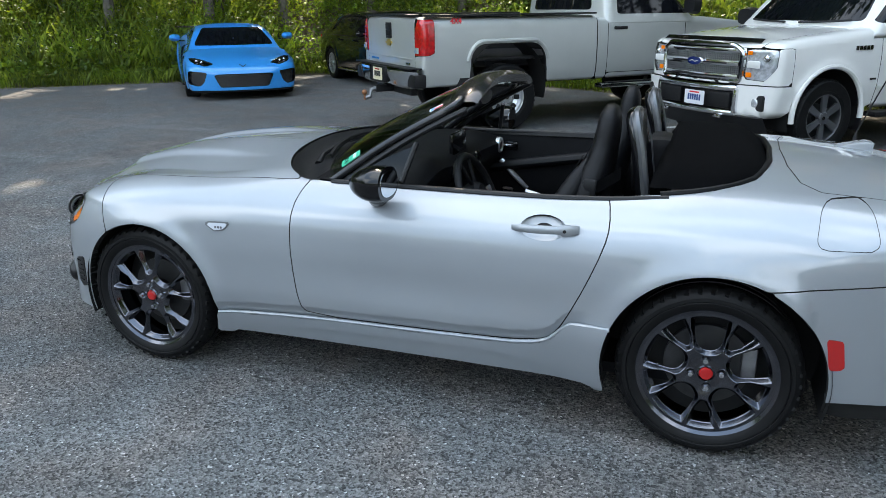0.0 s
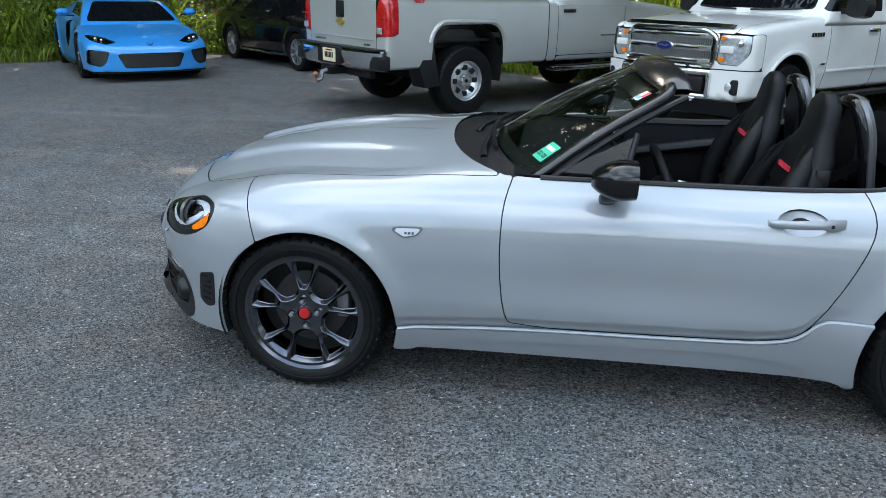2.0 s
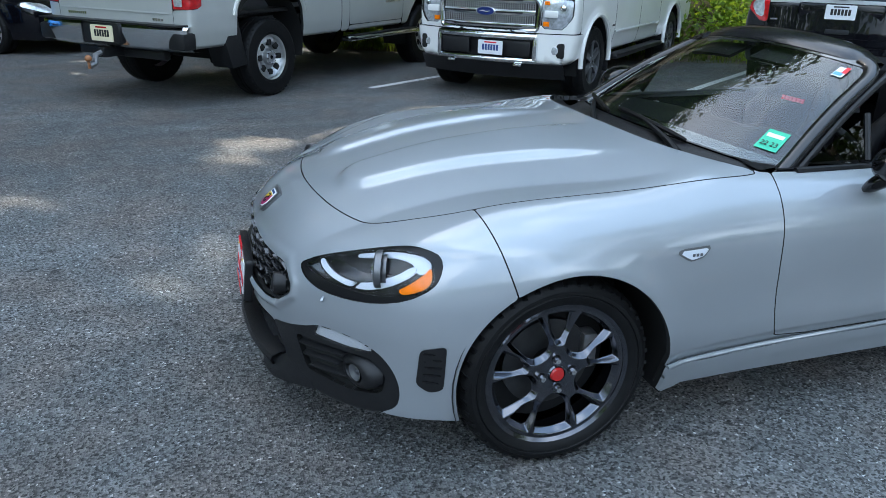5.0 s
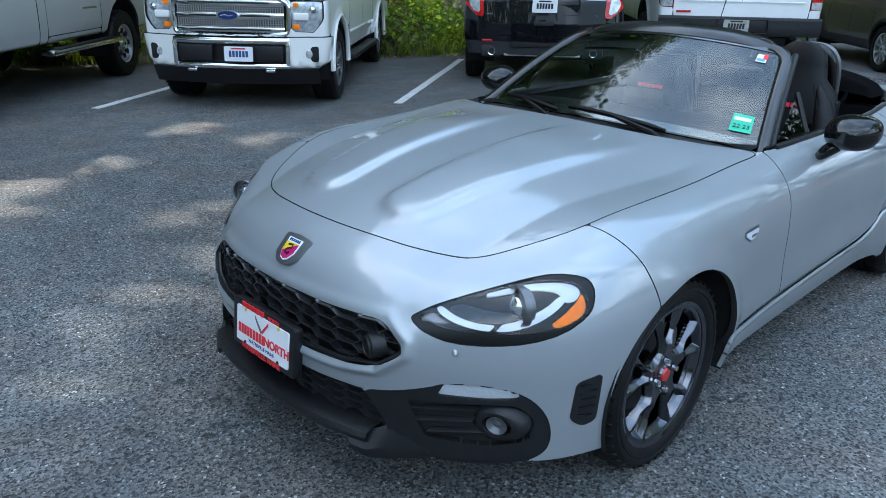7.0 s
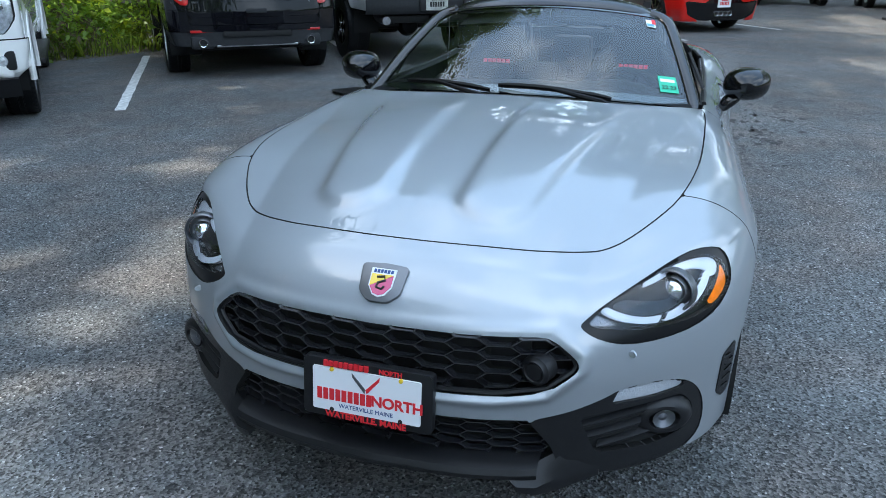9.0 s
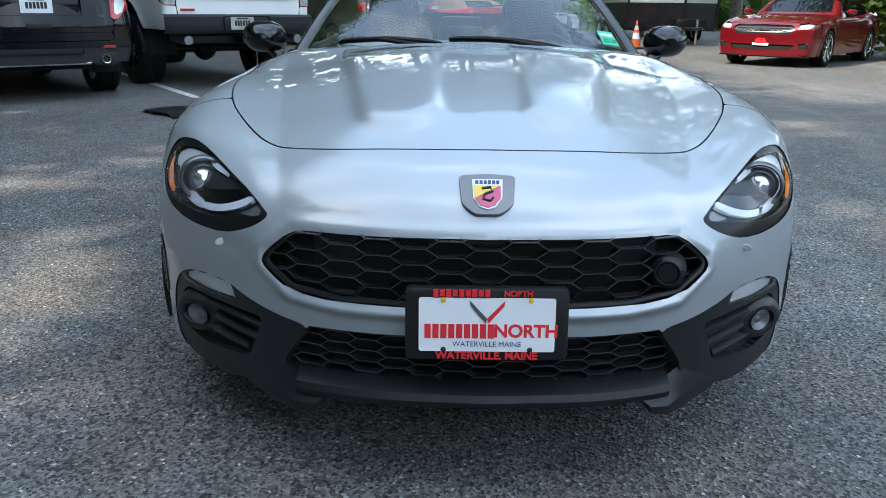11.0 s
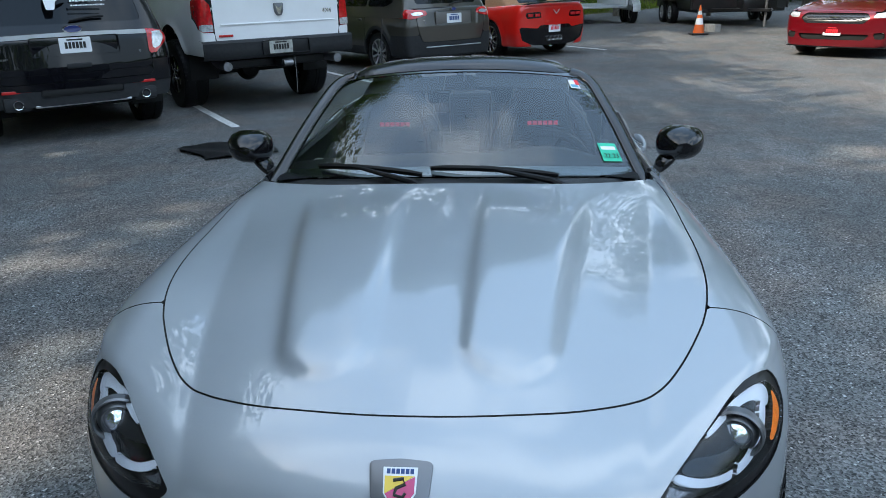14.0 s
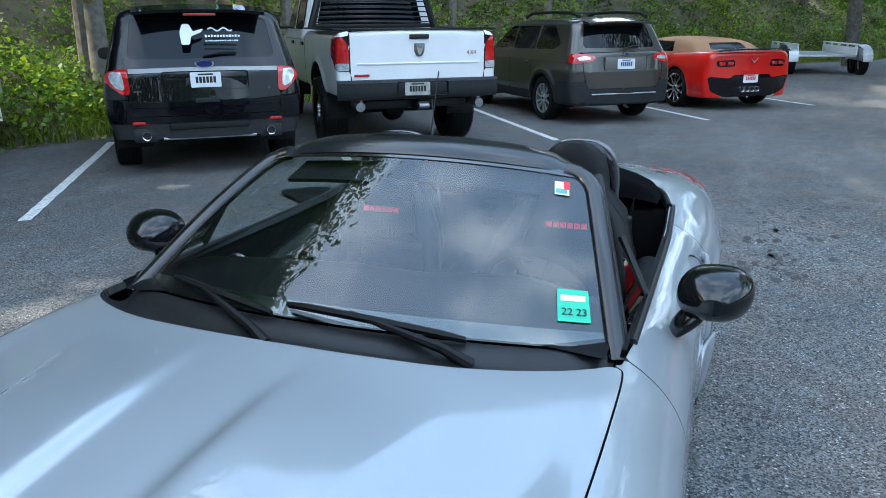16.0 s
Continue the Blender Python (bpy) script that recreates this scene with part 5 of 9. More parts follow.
def seat(y):
    s = empty("seat", pose(0, y, 0), "", "")
    for k in ("label", "category"):
        if k in s:
            del s[k]
    s.parent = roadster

    def up(x, z):
        return x - .085 * max(0, (z - .42) / .72)
    back = [(.60, .42, .21, .10), (.63, .55, .225, .11), (.665, .70, .235, .11), (.70, .82, .225, .10), (.735, .92, .195, .09), (.76, .985, .130, .075), (.775, 1.04, .122, .07), (.788, 1.10, .105, .062), (.795, 1.135, .06, .04), (.797, 1.145, .02, .015)]
    bm = bmesh.new()
    loft(bm, [ring((up(x, z) + .02, 0, z), w, d * .62, (0, 1, 0), (1, 0, -.18), 28, 2.9) for x, z, w, d in back])
    part("backrest", bm, M_LEATHER, s, "black leather bucket backrest with a built-in headrest")
    for sg in (-1, 1):
        bm = bmesh.new()
        pts = [(.52, sg * .19, .44), (.55, sg * .215, .56), (.585, sg * .215, .68), (.635, sg * .20, .79), (.69, sg * .165, .88), (.735, sg * .12, .95)]
        pts = [(up(p[0], p[2]), p[1], p[2]) for p in pts]
        tube(bm, pts, [.035, .05, .052, .048, .036, .015], 12)
        part("side_bolster", bm, M_LEATHER, s)
        bm = bmesh.new()
        tube(bm, [(p[0] - .028, p[1] * .86, p[2] + .012) for p in pts], .0025, 5)
        part("piping", bm, M_TRIM, s)
    for k in range(6):
        z = .50 + .055 * k
        bm = bmesh.new()
        x = up(.555 + .035 * k * .55, z)
        rings = [ring((x + .022, yy, z), .030, .024, (1, 0, -.2), (.2, 0, 1), 10) for yy in np.linspace(-.14, .14, 7)]
        loft(bm, rings)
        part("quilted_roll", bm, M_FABRIC, s)
    bm = bmesh.new()
    bars(bm, 6, .019, .020, .006, (0, 0), pose(up(.668, .862), 0, .862, -14, 0, -90), .004)
    part("headrest_mark", bm, M_REDTHREAD, s, "red embroidered mark")
    bm = bmesh.new()
    loft(bm, [ring((.05 + .10 * k, 0, .43 - .012 * k + .02 * (k == 0)), .215, .075, (0, 1, 0), (0, 0, 1), 24, 3.0) for k in range(6)])
    part("seat_cushion", bm, M_LEATHER, s)
    # hoop behind the seat
    bm = bmesh.new()
    pts = [(.875 - .018 * math.sin(a_), -.104 * math.copysign(abs(math.cos(a_)) ** .6, math.cos(a_)), .965 + .144 * math.sin(a_) ** .75) for a_ in np.linspace(.02, math.pi - .02, 21)]
    pts = [(.875, -.104, .80)] + pts + [(.875, .104, .80)]
    pts = [(p[0] - .045 * max(0, (p[2] - .80) / .32), p[1], p[2]) for p in pts]
    tube(bm, pts, .026, 12)
    hoop = part("roll_hoop", bm, M_GLOSSBLK, s, "black roll hoop with a dark silver face")
    bm = bmesh.new()
    rings = [ring((.840 + .02 * k, 0, .975), .095, .155, (0, 1, 0), (-.05, 0, 1), 24, 3.2) for k in (-1, 1)]
    loft(bm, rings)
    part("hoop_fill", bm, M_BLACKPL, hoop)
    bm = bmesh.new()
    tube(bm, [(p[0] - .02 * 0 + .012, p[1] * 1.20, p[2] + .012) for p in pts], .017, 8)
    part("hoop_trim", bm, M_GUN, hoop)
    # belt
    sgn = -1 if y < 0 else 1
    bm = bmesh.new()
    bl = sheet(lambda u, v: Vector((.80 - .14 * u, sgn * (.205 - .01 * u) , .90 - .10 * u + .045 * v)), 8, 1, .003)
    bm.free()
    part("seat_belt", bl, M_FABRIC, s)
    bm = bmesh.new()
    box(bm, (.69, sgn * .20, .86), (.05, .03, .07), bevel=.012)
    part("belt_guide", bm, M_BLACKPL, s)
    return s


for y in (-.36, .36):
    seat(y)
# door cards
for sg in (-1, 1):
    bm = sheet(lambda u, v, sg=sg: Vector((-.36 + 1.14 * u, sg * (.70 - .035 * math.sin(math.pi * v) - .02 * (1 - v)), .30 + .555 * v)), 20, 10, .01)
    card = part("door_card", bm, M_TRIM, roadster, "black door trim panel")
    bm = bmesh.new()
    loft(bm, [ring((x, sg * .655, .655 + .02 * t), .045, .03, (0, 1, 0), (0, 0, 1), 12) for t, x in enumerate(np.linspace(-.05, .60, 6) / 1.0)])
    part("arm_rest", bm, M_LEATHER, card)
    bm = bmesh.new()
    box(bm, (.02, sg * .672, .775), (.17, .014, .05), bevel=.012)
    part("handle_recess", bm, M_GLOSSBLK, card)
    bm = bmesh.new()
    tube(bm, [(-.03, sg * .66, .772), (.03, sg * .655, .778), (.08, sg * .66, .776)], [.008, .010, .006], 8)
    part("inner_handle", bm, M_CHROME, card)
    bm = bmesh.new()
    tube(bm, [(.02, sg * .64, .70), (.10, sg * .63, .62), (.17, sg * .64, .55)], [.014, .016, .012], 8)
    part("pull_grip", bm, M_ALLOY, card)

# folded soft top
def top_z(x, y):
    a = 1.0 - (abs(y) / .64) ** 3.5
    return .895 + .100 * max(a, 0) ** .55 * min(1, (x - .90) / .05 if x < .95 else 1) * min(1, max(0, (1.315 - x) / .10)) ** .5


def tonneau(u, v):
    y = (2 * v - 1) * (.64 - .22 * max(0, (u - .45) / .55) ** 2)
    x = .91 + .40 * u
    return Vector((x, y, top_z(x, y * .64 / (.64 - .22 * max(0, (u - .45) / .55) ** 2)) + .012 * math.sin(9 * y) * .1))


part("soft_top", sheet(tonneau, 24, 36), M_FABRIC, roadster, "folded black canvas soft top")
bm = bmesh.new()
op = [(.95, .68), (1.06, .655), (1.12, .63), (1.20, .565), (1.25, .50), (1.29, .36), (1.31, .25), (1.32, 0)]
seal = [(x, -y, on_top(x, y) + .002) for x, y in op] + [(x, y, on_top(x, y) + .002) for x, y in op[::-1][1:]]
tube(bm, seal, .011, 8)
part("deck_seal", bm, M_RUBBER, roadster)
bm = bmesh.new()
tube(bm, [(1.72, .60, on_top(1.72, .60) - .005), (1.72, .60, .93)], [.016, .006], 10)
tube(bm, [(1.72, .60, .93), (1.79, .60, 1.12), (1.86, .60, 1.30)], .0032, 6)
part("aerial", bm, M_BLACKPL, roadster, "thin black whip aerial")
bm = bmesh.new()
zb = on_top(1.68, .33)
prism(bm, [(1.57, zb + .002), (1.745, zb - .02), (1.75, zb + .028), (1.72, zb + .034)], -.035, .035, pose(0, .33, 0), bevel=.006)
part("brake_light_housing", bm, M_SILVER, roadster)
for sg in (-1, 1):
    bm = bmesh.new()
    tl_poly = poly_sd(rounded([(1.72, .70), (1.70, .83), (1.90, .86), (1.96, .70)], .03))
    bm.free()
    HERO.panel("tail_lamp", lambda x, y, z, sg=sg: mn(tl_poly(x, z), sg * y), M_RED, roadster, "red tail lamp", thick=.01, offset=.004)

# ---------- parked vehicles ----------
P_PICKUPSILVER = paint("pickup_silver", (0.52, 0.53, 0.51), 0.45, 0.4)
P_WHITE = paint("pearl_white", (0.78, 0.77, 0.74), 0.0, 0.35)
P_WHITE2 = paint("plain_white", (0.80, 0.80, 0.80), 0.0, 0.4)
P_BLACK = paint("black_paint", (0.003, 0.003, 0.005), 0.0, 0.25, 1.42, 0.1)
P_BROWN = paint("bronze_grey", (0.060, 0.054, 0.046), 0.5, 0.35)
P_RED = paint("torch_red", (0.62, 0.012, 0.008), 0.0, 0.3)
P_BLUE = paint("rapid_blue", (0.010, 0.27, 0.68), 0.1, 0.3)
P_DKRED = paint("ruby_red", (0.17, 0.003, 0.008), 0.45, 0.35)
M_DGLASS = mat("dark_glass", (0.004, 0.005, 0.007), 0.03, spec=0.32)
M_TAIL = mat("tail_lens", (0.50, 0.006, 0.010), 0.12, coat=1.0, noise_scale=25, noise_amt=0.35)
M_CLEARLAMP = mat("clear_lamp", (0.62, 0.64, 0.66), 0.15, metal=0.5, coat=1.0, noise_scale=30, noise_amt=0.35)
M_CLAD = mat("grey_cladding", (0.022, 0.023, 0.025), 0.6, spec=0.25, noise_scale=30, noise_amt=0.15, bump=0.2, bump_scale=300)
M_TAN = mat("tan_canvas", (0.32, 0.17, 0.09), 0.9, noise_scale=40, noise_amt=0.12, bump=0.3, bump_scale=600)
M_ORANGE = mat("cone_orange", (0.75, 0.13, 0.02), 0.5, noise_scale=12, noise_amt=0.15)
M_BLUEOVAL = mat("navy_oval", (0.006, 0.02, 0.12), 0.15, coat=1.0)
M_GOLD = mat("gold_emblem", (0.55, 0.38, 0.10), 0.3, metal=0.6)


def veh(name, x, y, heading, label, category="car", scale=1.0):
    return empty(name, pose(x, y, 0, 0, 0, heading) @ Matrix.Scale(scale, 4), label, category, "parked vehicles")


def body_F(top, half, tuck, nose, tail, zbot, k_top=.10, k_end=.10, crown=.03, bulges=()):
    def F(x, y, z):
        ay = np.sqrt(y * y + 1e-6)
        side = half(x) + tuck(z)
        for cx, cz, r in bulges:
            d = np.hypot(x - cx, z - cz) - r
            side = side + .022 * np.exp(-(d / .06) ** 2)
        f = smax(z - (top(x) - crown * (ay / .9) ** 2), ay - side, k_top)
        f = smax(f, x - nose(ay, z), k_end)
        f = smax(f, tail(ay, z) - x, k_end)
        return smax(f, zbot - z, .03)
    return F


def house_F(roof, half, belt, lean, front, rear, k=.10, crown=.04):
    """A cab above the belt line: sides lean in by lean per metre; front and rear give x by height."""
    def F(x, y, z):
        ay = np.sqrt(y * y + 1e-6)
        f = smax(z - (roof(x) - crown * (ay / .6) ** 2), ay - (half(x) - lean * (z - belt)), k)
        f = smax(f, x - front(z) + .10 * (ay / .7) ** 2, k)
        f = smax(f, rear(z) - x + .06 * (ay / .7) ** 2, k)
        return np.maximum(f, belt - .12 - z)
    return F


def panes(H, inside, e, material=None):
    """Each window that inside() marks on the shell becomes a pane of its own."""
    P = H.P
    S = inside(P[..., 0], P[..., 1], P[..., 2])
    todo = S > 0
    nu, nv = S.shape
    while todo.any():
        seed = tuple(np.argwhere(todo)[0])
        comp = np.zeros_like(todo)
        comp[seed] = True
        stack = [seed]
        todo[seed] = False
        while stack:
            i, j = stack.pop()
            for a, b in ((i + 1, j), (i - 1, j), (i, j + 1), (i, j - 1)):
                if 0 <= a < nu and 0 <= b < nv and todo[a, b]:
                    todo[a, b] = False
                    comp[a, b] = True
                    stack.append((a, b))
        if comp.sum() > 5:
            H.panel("window_pane", lambda x, y, z, comp=comp: np.where(comp | (S <= 0), S, -S), material or M_DGLASS, e, offset=-.005)


def wheel_cut(*wheels):
    def f(x, z):
        r = None
        for cx, cz, rr in wheels:
            d = np.hypot(x - cx, z - cz) - rr
            r = d if r is None else np.minimum(r, d)
        return r
    return f


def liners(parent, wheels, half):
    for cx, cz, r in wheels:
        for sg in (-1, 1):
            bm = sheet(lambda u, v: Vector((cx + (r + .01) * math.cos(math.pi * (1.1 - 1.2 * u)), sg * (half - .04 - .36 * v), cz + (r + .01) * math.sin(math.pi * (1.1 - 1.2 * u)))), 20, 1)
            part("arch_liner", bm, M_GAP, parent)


def tag_plate(parent, m, w=.305, h=.152, ink=None, name="number_plate", field=None, n=6, frame_mat=None):
    """A plate in the local XZ plane that faces -Y, with bars for its number."""
    bm = bmesh.new()
    prism(bm, rounded([(-w / 2, -h / 2), (w / 2, -h / 2), (w / 2, h / 2), (-w / 2, h / 2)], .012, 3), -.004, .004, m)
    pl_ = part(name, bm, field or M_WHITEPL, parent, "white plate with dark number bars")
    bm = bmesh.new()
    bars(bm, n, w * .085, h * .42, w * .03, (0, 0), m @ pose(0, -.005, 0), .002)
    part("number_bars", bm, ink or M_BLUEINK, pl_)
    bm = bmesh.new()
    box(bm, (0, -.005, h * .36), (w * .5, .002, h * .10), m)
    part("plate_heading", bm, frame_mat or ink or M_BLUEINK, pl_)
    return pl_


def oval(parent, m, a, b, material, name="emblem", label="", rim=None, d=.012):
    bm = bmesh.new()
    loft(bm, [[m @ Vector((a * k * math.cos(t), y, b * k * math.sin(t))) for t in np.linspace(0, 2 * math.pi, 25)[:-1]] for y, k in ((d, 1), (-.2 * d, 1), (-d, .9))])
    o = part(name, bm, rim or material, parent, label)
    if rim:
        bm = bmesh.new()
        loft(bm, [[m @ Vector((a * k * math.cos(t), y, b * k * math.sin(t))) for t in np.linspace(0, 2 * math.pi, 25)[:-1]] for y, k in ((0, .86), (-d * 1.15, .84))])
        part("emblem_field", bm, material, o)
    return o


def slab(name, parent, c, s, material, bevel=.01, m=None, label=""):
    bm = bmesh.new()
    box(bm, c, s, m, bevel=bevel)
    return part(name, bm, material, parent, label)


FACE_REAR = pose(0, 0, 0, 0, 0, -90)     # local -Y of a plate turned to face the vehicle's tail (-X)
FACE_NOSE = pose(0, 0, 0, 0, 0, 90)


def facing(x, y, z, rear=True, pitch=0):
    return pose(x, y, z, 0, 0, -90 if rear else 90) @ pose(0, 0, 0, pitch, 0, 0)


def const(v):
    return lambda *a: v + 0 * a[0]


def sided(f, sg):
    return lambda x, y, z: mn(f(x, y, z), sg * y)


# ----- silver pickup, seen from its tail -----
def silver_pickup():
    e = veh("pickup_truck", -2.03, 6.55, 45, "silver heavy-duty pickup truck with a chrome rear bumper", "pickup truck")
    WB, R = 3.39, .41
    top = curve([-1.3, 1.28, 1.34, 3.0, 3.3, 4.1, 4.4], [1.40, 1.40, 1.36, 1.36, 1.34, 1.24, 1.05])
    F = body_F(top, const(1.0), curve([.4, .6, .75, 1.0, 1.25, 1.42], [-.06, -.03, -.006, 0, -.012, -.04]),
               lambda ay, z: 4.32 - .14 * (ay / 1.0) ** 3, lambda ay, z: -1.17 + .02 * (ay / 1.0) ** 4, .58, .09, .07, .02)
    sh = Shell(F, -.9, 3.9, 1.0, nx=130, nphi=90, ncap=30, reach=1.6)
    arch_r = poly_sd(rounded([(-.56, .3), (-.52, .95), (-.40, 1.07), (.40, 1.07), (.52, .95), (.60, .3)], .10))
    arch_f = wheel_cut((WB, .46, .52))

    def base(x, y, z):
        ay = np.abs(y)
        inbed = mn(x + 1.10, 1.27 - x, .90 - ay, z - 1.30)
        return mn(-arch_r(x, z), arch_f(x, z), -inbed, z - .585)
    lampz = poly_sd(rounded([(-1.30, .93), (-1.30, 1.35), (-.99, 1.36), (-1.0, .96)], .03))

    def lampreg(x, y, z):
        return mn(lampz(x, z), np.abs(y) - .80)
    sh.panel("tailgate", lambda x, y, z: mn(base(x, y, z), .79 - np.abs(y), -1.0 - x, z - .70), P_PICKUPSILVER, e, thick=.02)
    for sg in (-1, 1):
        sh.panel("bed_side", sided(lambda x, y, z: mn(base(x, y, z), 1.29 - x, -lampreg(x, y, z), np.maximum(np.abs(y) - .795, x + 1.0)), sg), P_PICKUPSILVER, e, thick=.02)
        sh.panel("door", sided(lambda x, y, z: mn(base(x, y, z), x - 1.47, 2.74 - x, z - .66), sg), P_PICKUPSILVER, e, thick=.02)
        sh.panel("cab_corner", sided(lambda x, y, z: mn(base(x, y, z), x - 1.305, 1.462 - x), sg), P_PICKUPSILVER, e, thick=.02)
        sh.panel("rocker", sided(lambda x, y, z: mn(base(x, y, z), x - 1.47, 2.74 - x, .652 - z), sg), P_PICKUPSILVER, e, thick=.02)
        sh.panel("front_fender", sided(lambda x, y, z: mn(base(x, y, z), x - 2.75), sg), P_PICKUPSILVER, e, thick=.02)
        tl = sh.panel("tail_lamp", sided(lambda x, y, z: mn(lampreg(x, y, z) - .006), sg), M_TAIL, e, "red tail lamp", thick=.01, offset=.006)
        slab("lamp_divider", tl, (-1.178, sg * .90, 1.15), (.012, .17, .012), M_RED, .003)
        slab("reverse_lamp", tl, (-1.180, sg * .885, 1.01), (.012, .10, .07), M_CLEARLAMP, .006)
        sh.panel("lamp_surround", sided(lambda x, y, z: mn(lampreg(x, y, z)), sg), M_BLACKPL, e, offset=-.012)
        for wx in (0, WB):
            w = road_wheel(e, (wx, sg * .84, R), sg, R, .27, .235, 8, "disc", M_ALLOY, M_GLOSSBLK, 8)
        # mud flaps and arch trim
        bm = bmesh.new()
        tube(bm, [(px, sg * 1.0, pz) for px, pz in rounded([(-.585, .60), (-.55, .96), (-.42, 1.10), (.42, 1.10), (.55, .96), (.615, .60)], .09)[6:-6]], .026, 8)
        part("arch_flare", bm, P_PICKUPSILVER, e)
        bm = bmesh.new()
        prism(bm, [(-.62, .36), (-.40, .38), (-.46, .62), (-.52, .92), (-.56, .92), (-.70, .60)], sg * .72, sg * .985, bevel=.006)
        part("mud_flap", bm, M_BLACKPL, e)
        slab("step_bar", e, (2.2, sg * 1.02, .50), (1.75, .15, .06), M_CHROME, .025)
        slab("step_pad", e, (2.2, sg * 1.03, .535), (1.5, .11, .012), M_BLACKPL, .004)
        bm = bmesh.new()
        loft(bm, [ring((x, sg * (1.005 + .022 * b), 1.215), .014, .022, (0, 1, 0), (0, 0, 1), 10) for x, b in ((1.56, .0), (1.60, 1), (1.72, 1), (1.76, 0))])
        part("door_handle", bm, M_BLACKPL, e)
        bm = bmesh.new()
        loft(bm, [ring((2.72 - .05 * k, sg * 1.17, 1.52), .12 - .01 * k, .15 - .01 * k, (0, 1, 0), (0, 0, 1), 16, 4) for k in range(3)])
        part("towing_mirror", bm, M_BLACKPL, e)
        slab("mirror_arm", e, (2.72, sg * 1.03, 1.42), (.06, .18, .05), M_BLACKPL, .015)
        bm = bmesh.new()
        bars(bm, 9, .030, .022, .008, (0, 0), pose(2.45, sg * 1.004, .90, 0, 0, 180 if sg > 0 else 0), .004)
        part("door_script", bm, M_CHROME, e)
    text_mesh("4X4", .085, pose(-.72, -.995, 1.335), M_REDTXT, e, "bed_lettering", bold=.003)
    sh.panel("hood", lambda x, y, z: mn(base(x, y, z), x - 2.9, .8 - np.abs(y), z - 1.0), P_PICKUPSILVER, e, offset=.003)
    sh.panel("inner_shell", lambda x, y, z: mn(base(x, y, z) + .01), M_GAP, e, offset=-.025, stride=2)
    liners(e, ((0, .55, .55), (WB, .46, .52)), 1.0)
    slab("bed_floor", e, (.08, 0, .88), (2.4, 1.7, .04), M_BLACKPL)
    for sg in (-1, 1):
        slab("bed_rail_cap", e, (.08, sg * .945, 1.402), (2.38, .11, .02), M_BLACKPL, .008)
    slab("tailgate_cap", e, (-1.135, 0, 1.402), (.09, 1.56, .02), M_BLACKPL, .008)
    slab("tailgate_handle", e, (-1.175, .0, 1.22), (.02, .17, .19), M_BLACKPL, .02)
    # flat black block in place of the hollow's shade
    slab("handle_cup", e, (-1.187, .0, 1.19), (.01, .11, .06), M_GAP, .01)
    bm = bmesh.new()
    prism(bm, rounded([(-.10, -.014), (-.045, -.014), (-.04, -.04), (.045, -.04), (.05, -.014), (.10, -.014), (.09, .014), (.04, .014), (.035, .04), (-.05, .04), (-.055, .014), (-.11, .014)], .006, 2), -.012, .004, facing(-1.172, 0, 1.075))
    part("emblem", bm, M_GOLD, e, "gold tailgate emblem")
    bm = bmesh.new()
    bars(bm, 9, .022, .024, .008, (-.52, 0), facing(-1.172, 0, .86), .006)
    part("name_script", bm, M_CHROME, e)
    bm = bmesh.new()
    bars(bm, 4, .03, .024, .006, (.60, 0), facing(-1.172, 0, .845), .006)
    part("trim_badge", bm, M_CHROME, e)
    slab("tailgate_crease", e, (-1.176, 0, .905), (.006, 1.5, .016), P_PICKUPSILVER, .003)
    # bumper
    def bump(u, v):
        y = (2 * u - 1) * 1.0
        prof = [(-.10, .80), (-.20, .795), (-.225, .77), (-.225, .72), (-.20, .60), (-.15, .565), (-.02, .56)]
        i = min(int(v * 6), 5)
        f = v * 6 - i
        px, pz = prof[i][0] * (1 - f) + prof[i + 1][0] * f, prof[i][1] * (1 - f) + prof[i + 1][1] * f
        return Vector((-1.11 + px + .12 * abs(y) ** 4, y, pz))
    part("rear_bumper", sheet(bump, 40, 12), M_CHROME, e, "chrome step bumper")
    slab("bumper_step_pad", e, (-1.22, 0, .805), (.17, 1.9, .016), M_BLACKPL, .006)
    for sg in (-1, 1):
        slab("corner_step", e, (-1.27 + .08, sg * .90, .665), (.16, .22, .16), M_BLACKPL, .03, pose(0, 0, 0))
    slab("plate_recess", e, (-1.335, .0, .70), (.02, .52, .20), M_BLACKPL, .03)
    tag_plate(e, facing(-1.352, -.02, .70), ink=M_INKBLK, field=mat("cream_plate", (.75, .66, .45), .4), frame_mat=M_RED)
    bm = bmesh.new()
    box(bm, (-1.20, .0, .515), (.36, .09, .09), bevel=.01)
    box(bm, (-1.10, 0, .50), (.08, 1.2, .08), bevel=.01)
    part("hitch_receiver", bm, M_BLACKPL, e)
    bm = bmesh.new()
    tube(bm, [(-1.36, 0, .52), (-1.44, 0, .50), (-1.46, 0, .42), (-1.52, 0, .40)], .028, 8)
    part("drawbar", bm, M_STEEL, e)
    bm = bmesh.new()
    bmesh.ops.create_uvsphere(bm, u_segments=14, v_segments=10, radius=.033, matrix=Matrix.Translation((-1.53, 0, .475)))
    tube(bm, [(-1.53, 0, .38), (-1.53, 0, .46)], .014, 8)
    part("tow_ball", bm, mat("rusty_ball", (.30, .12, .05), .6, noise_scale=30, noise_amt=.4), e)
    slab("rear_axle", e, (0, 0, .40), (.14, 1.5, .14), M_GAP, .03)
    slab("chassis", e, (1.6, 0, .60), (5.2, .9, .16), M_GAP, .02)
    # cab
    H = Shell(house_F(const(1.95), const(.985), 1.36, .20, lambda z: 3.05 - 1.15 * (z - 1.36), lambda z: 1.33 + .12 * (z - 1.36)), 1.9, 2.2, 1.6, nx=20, nphi=70, ncap=40, reach=1.6)
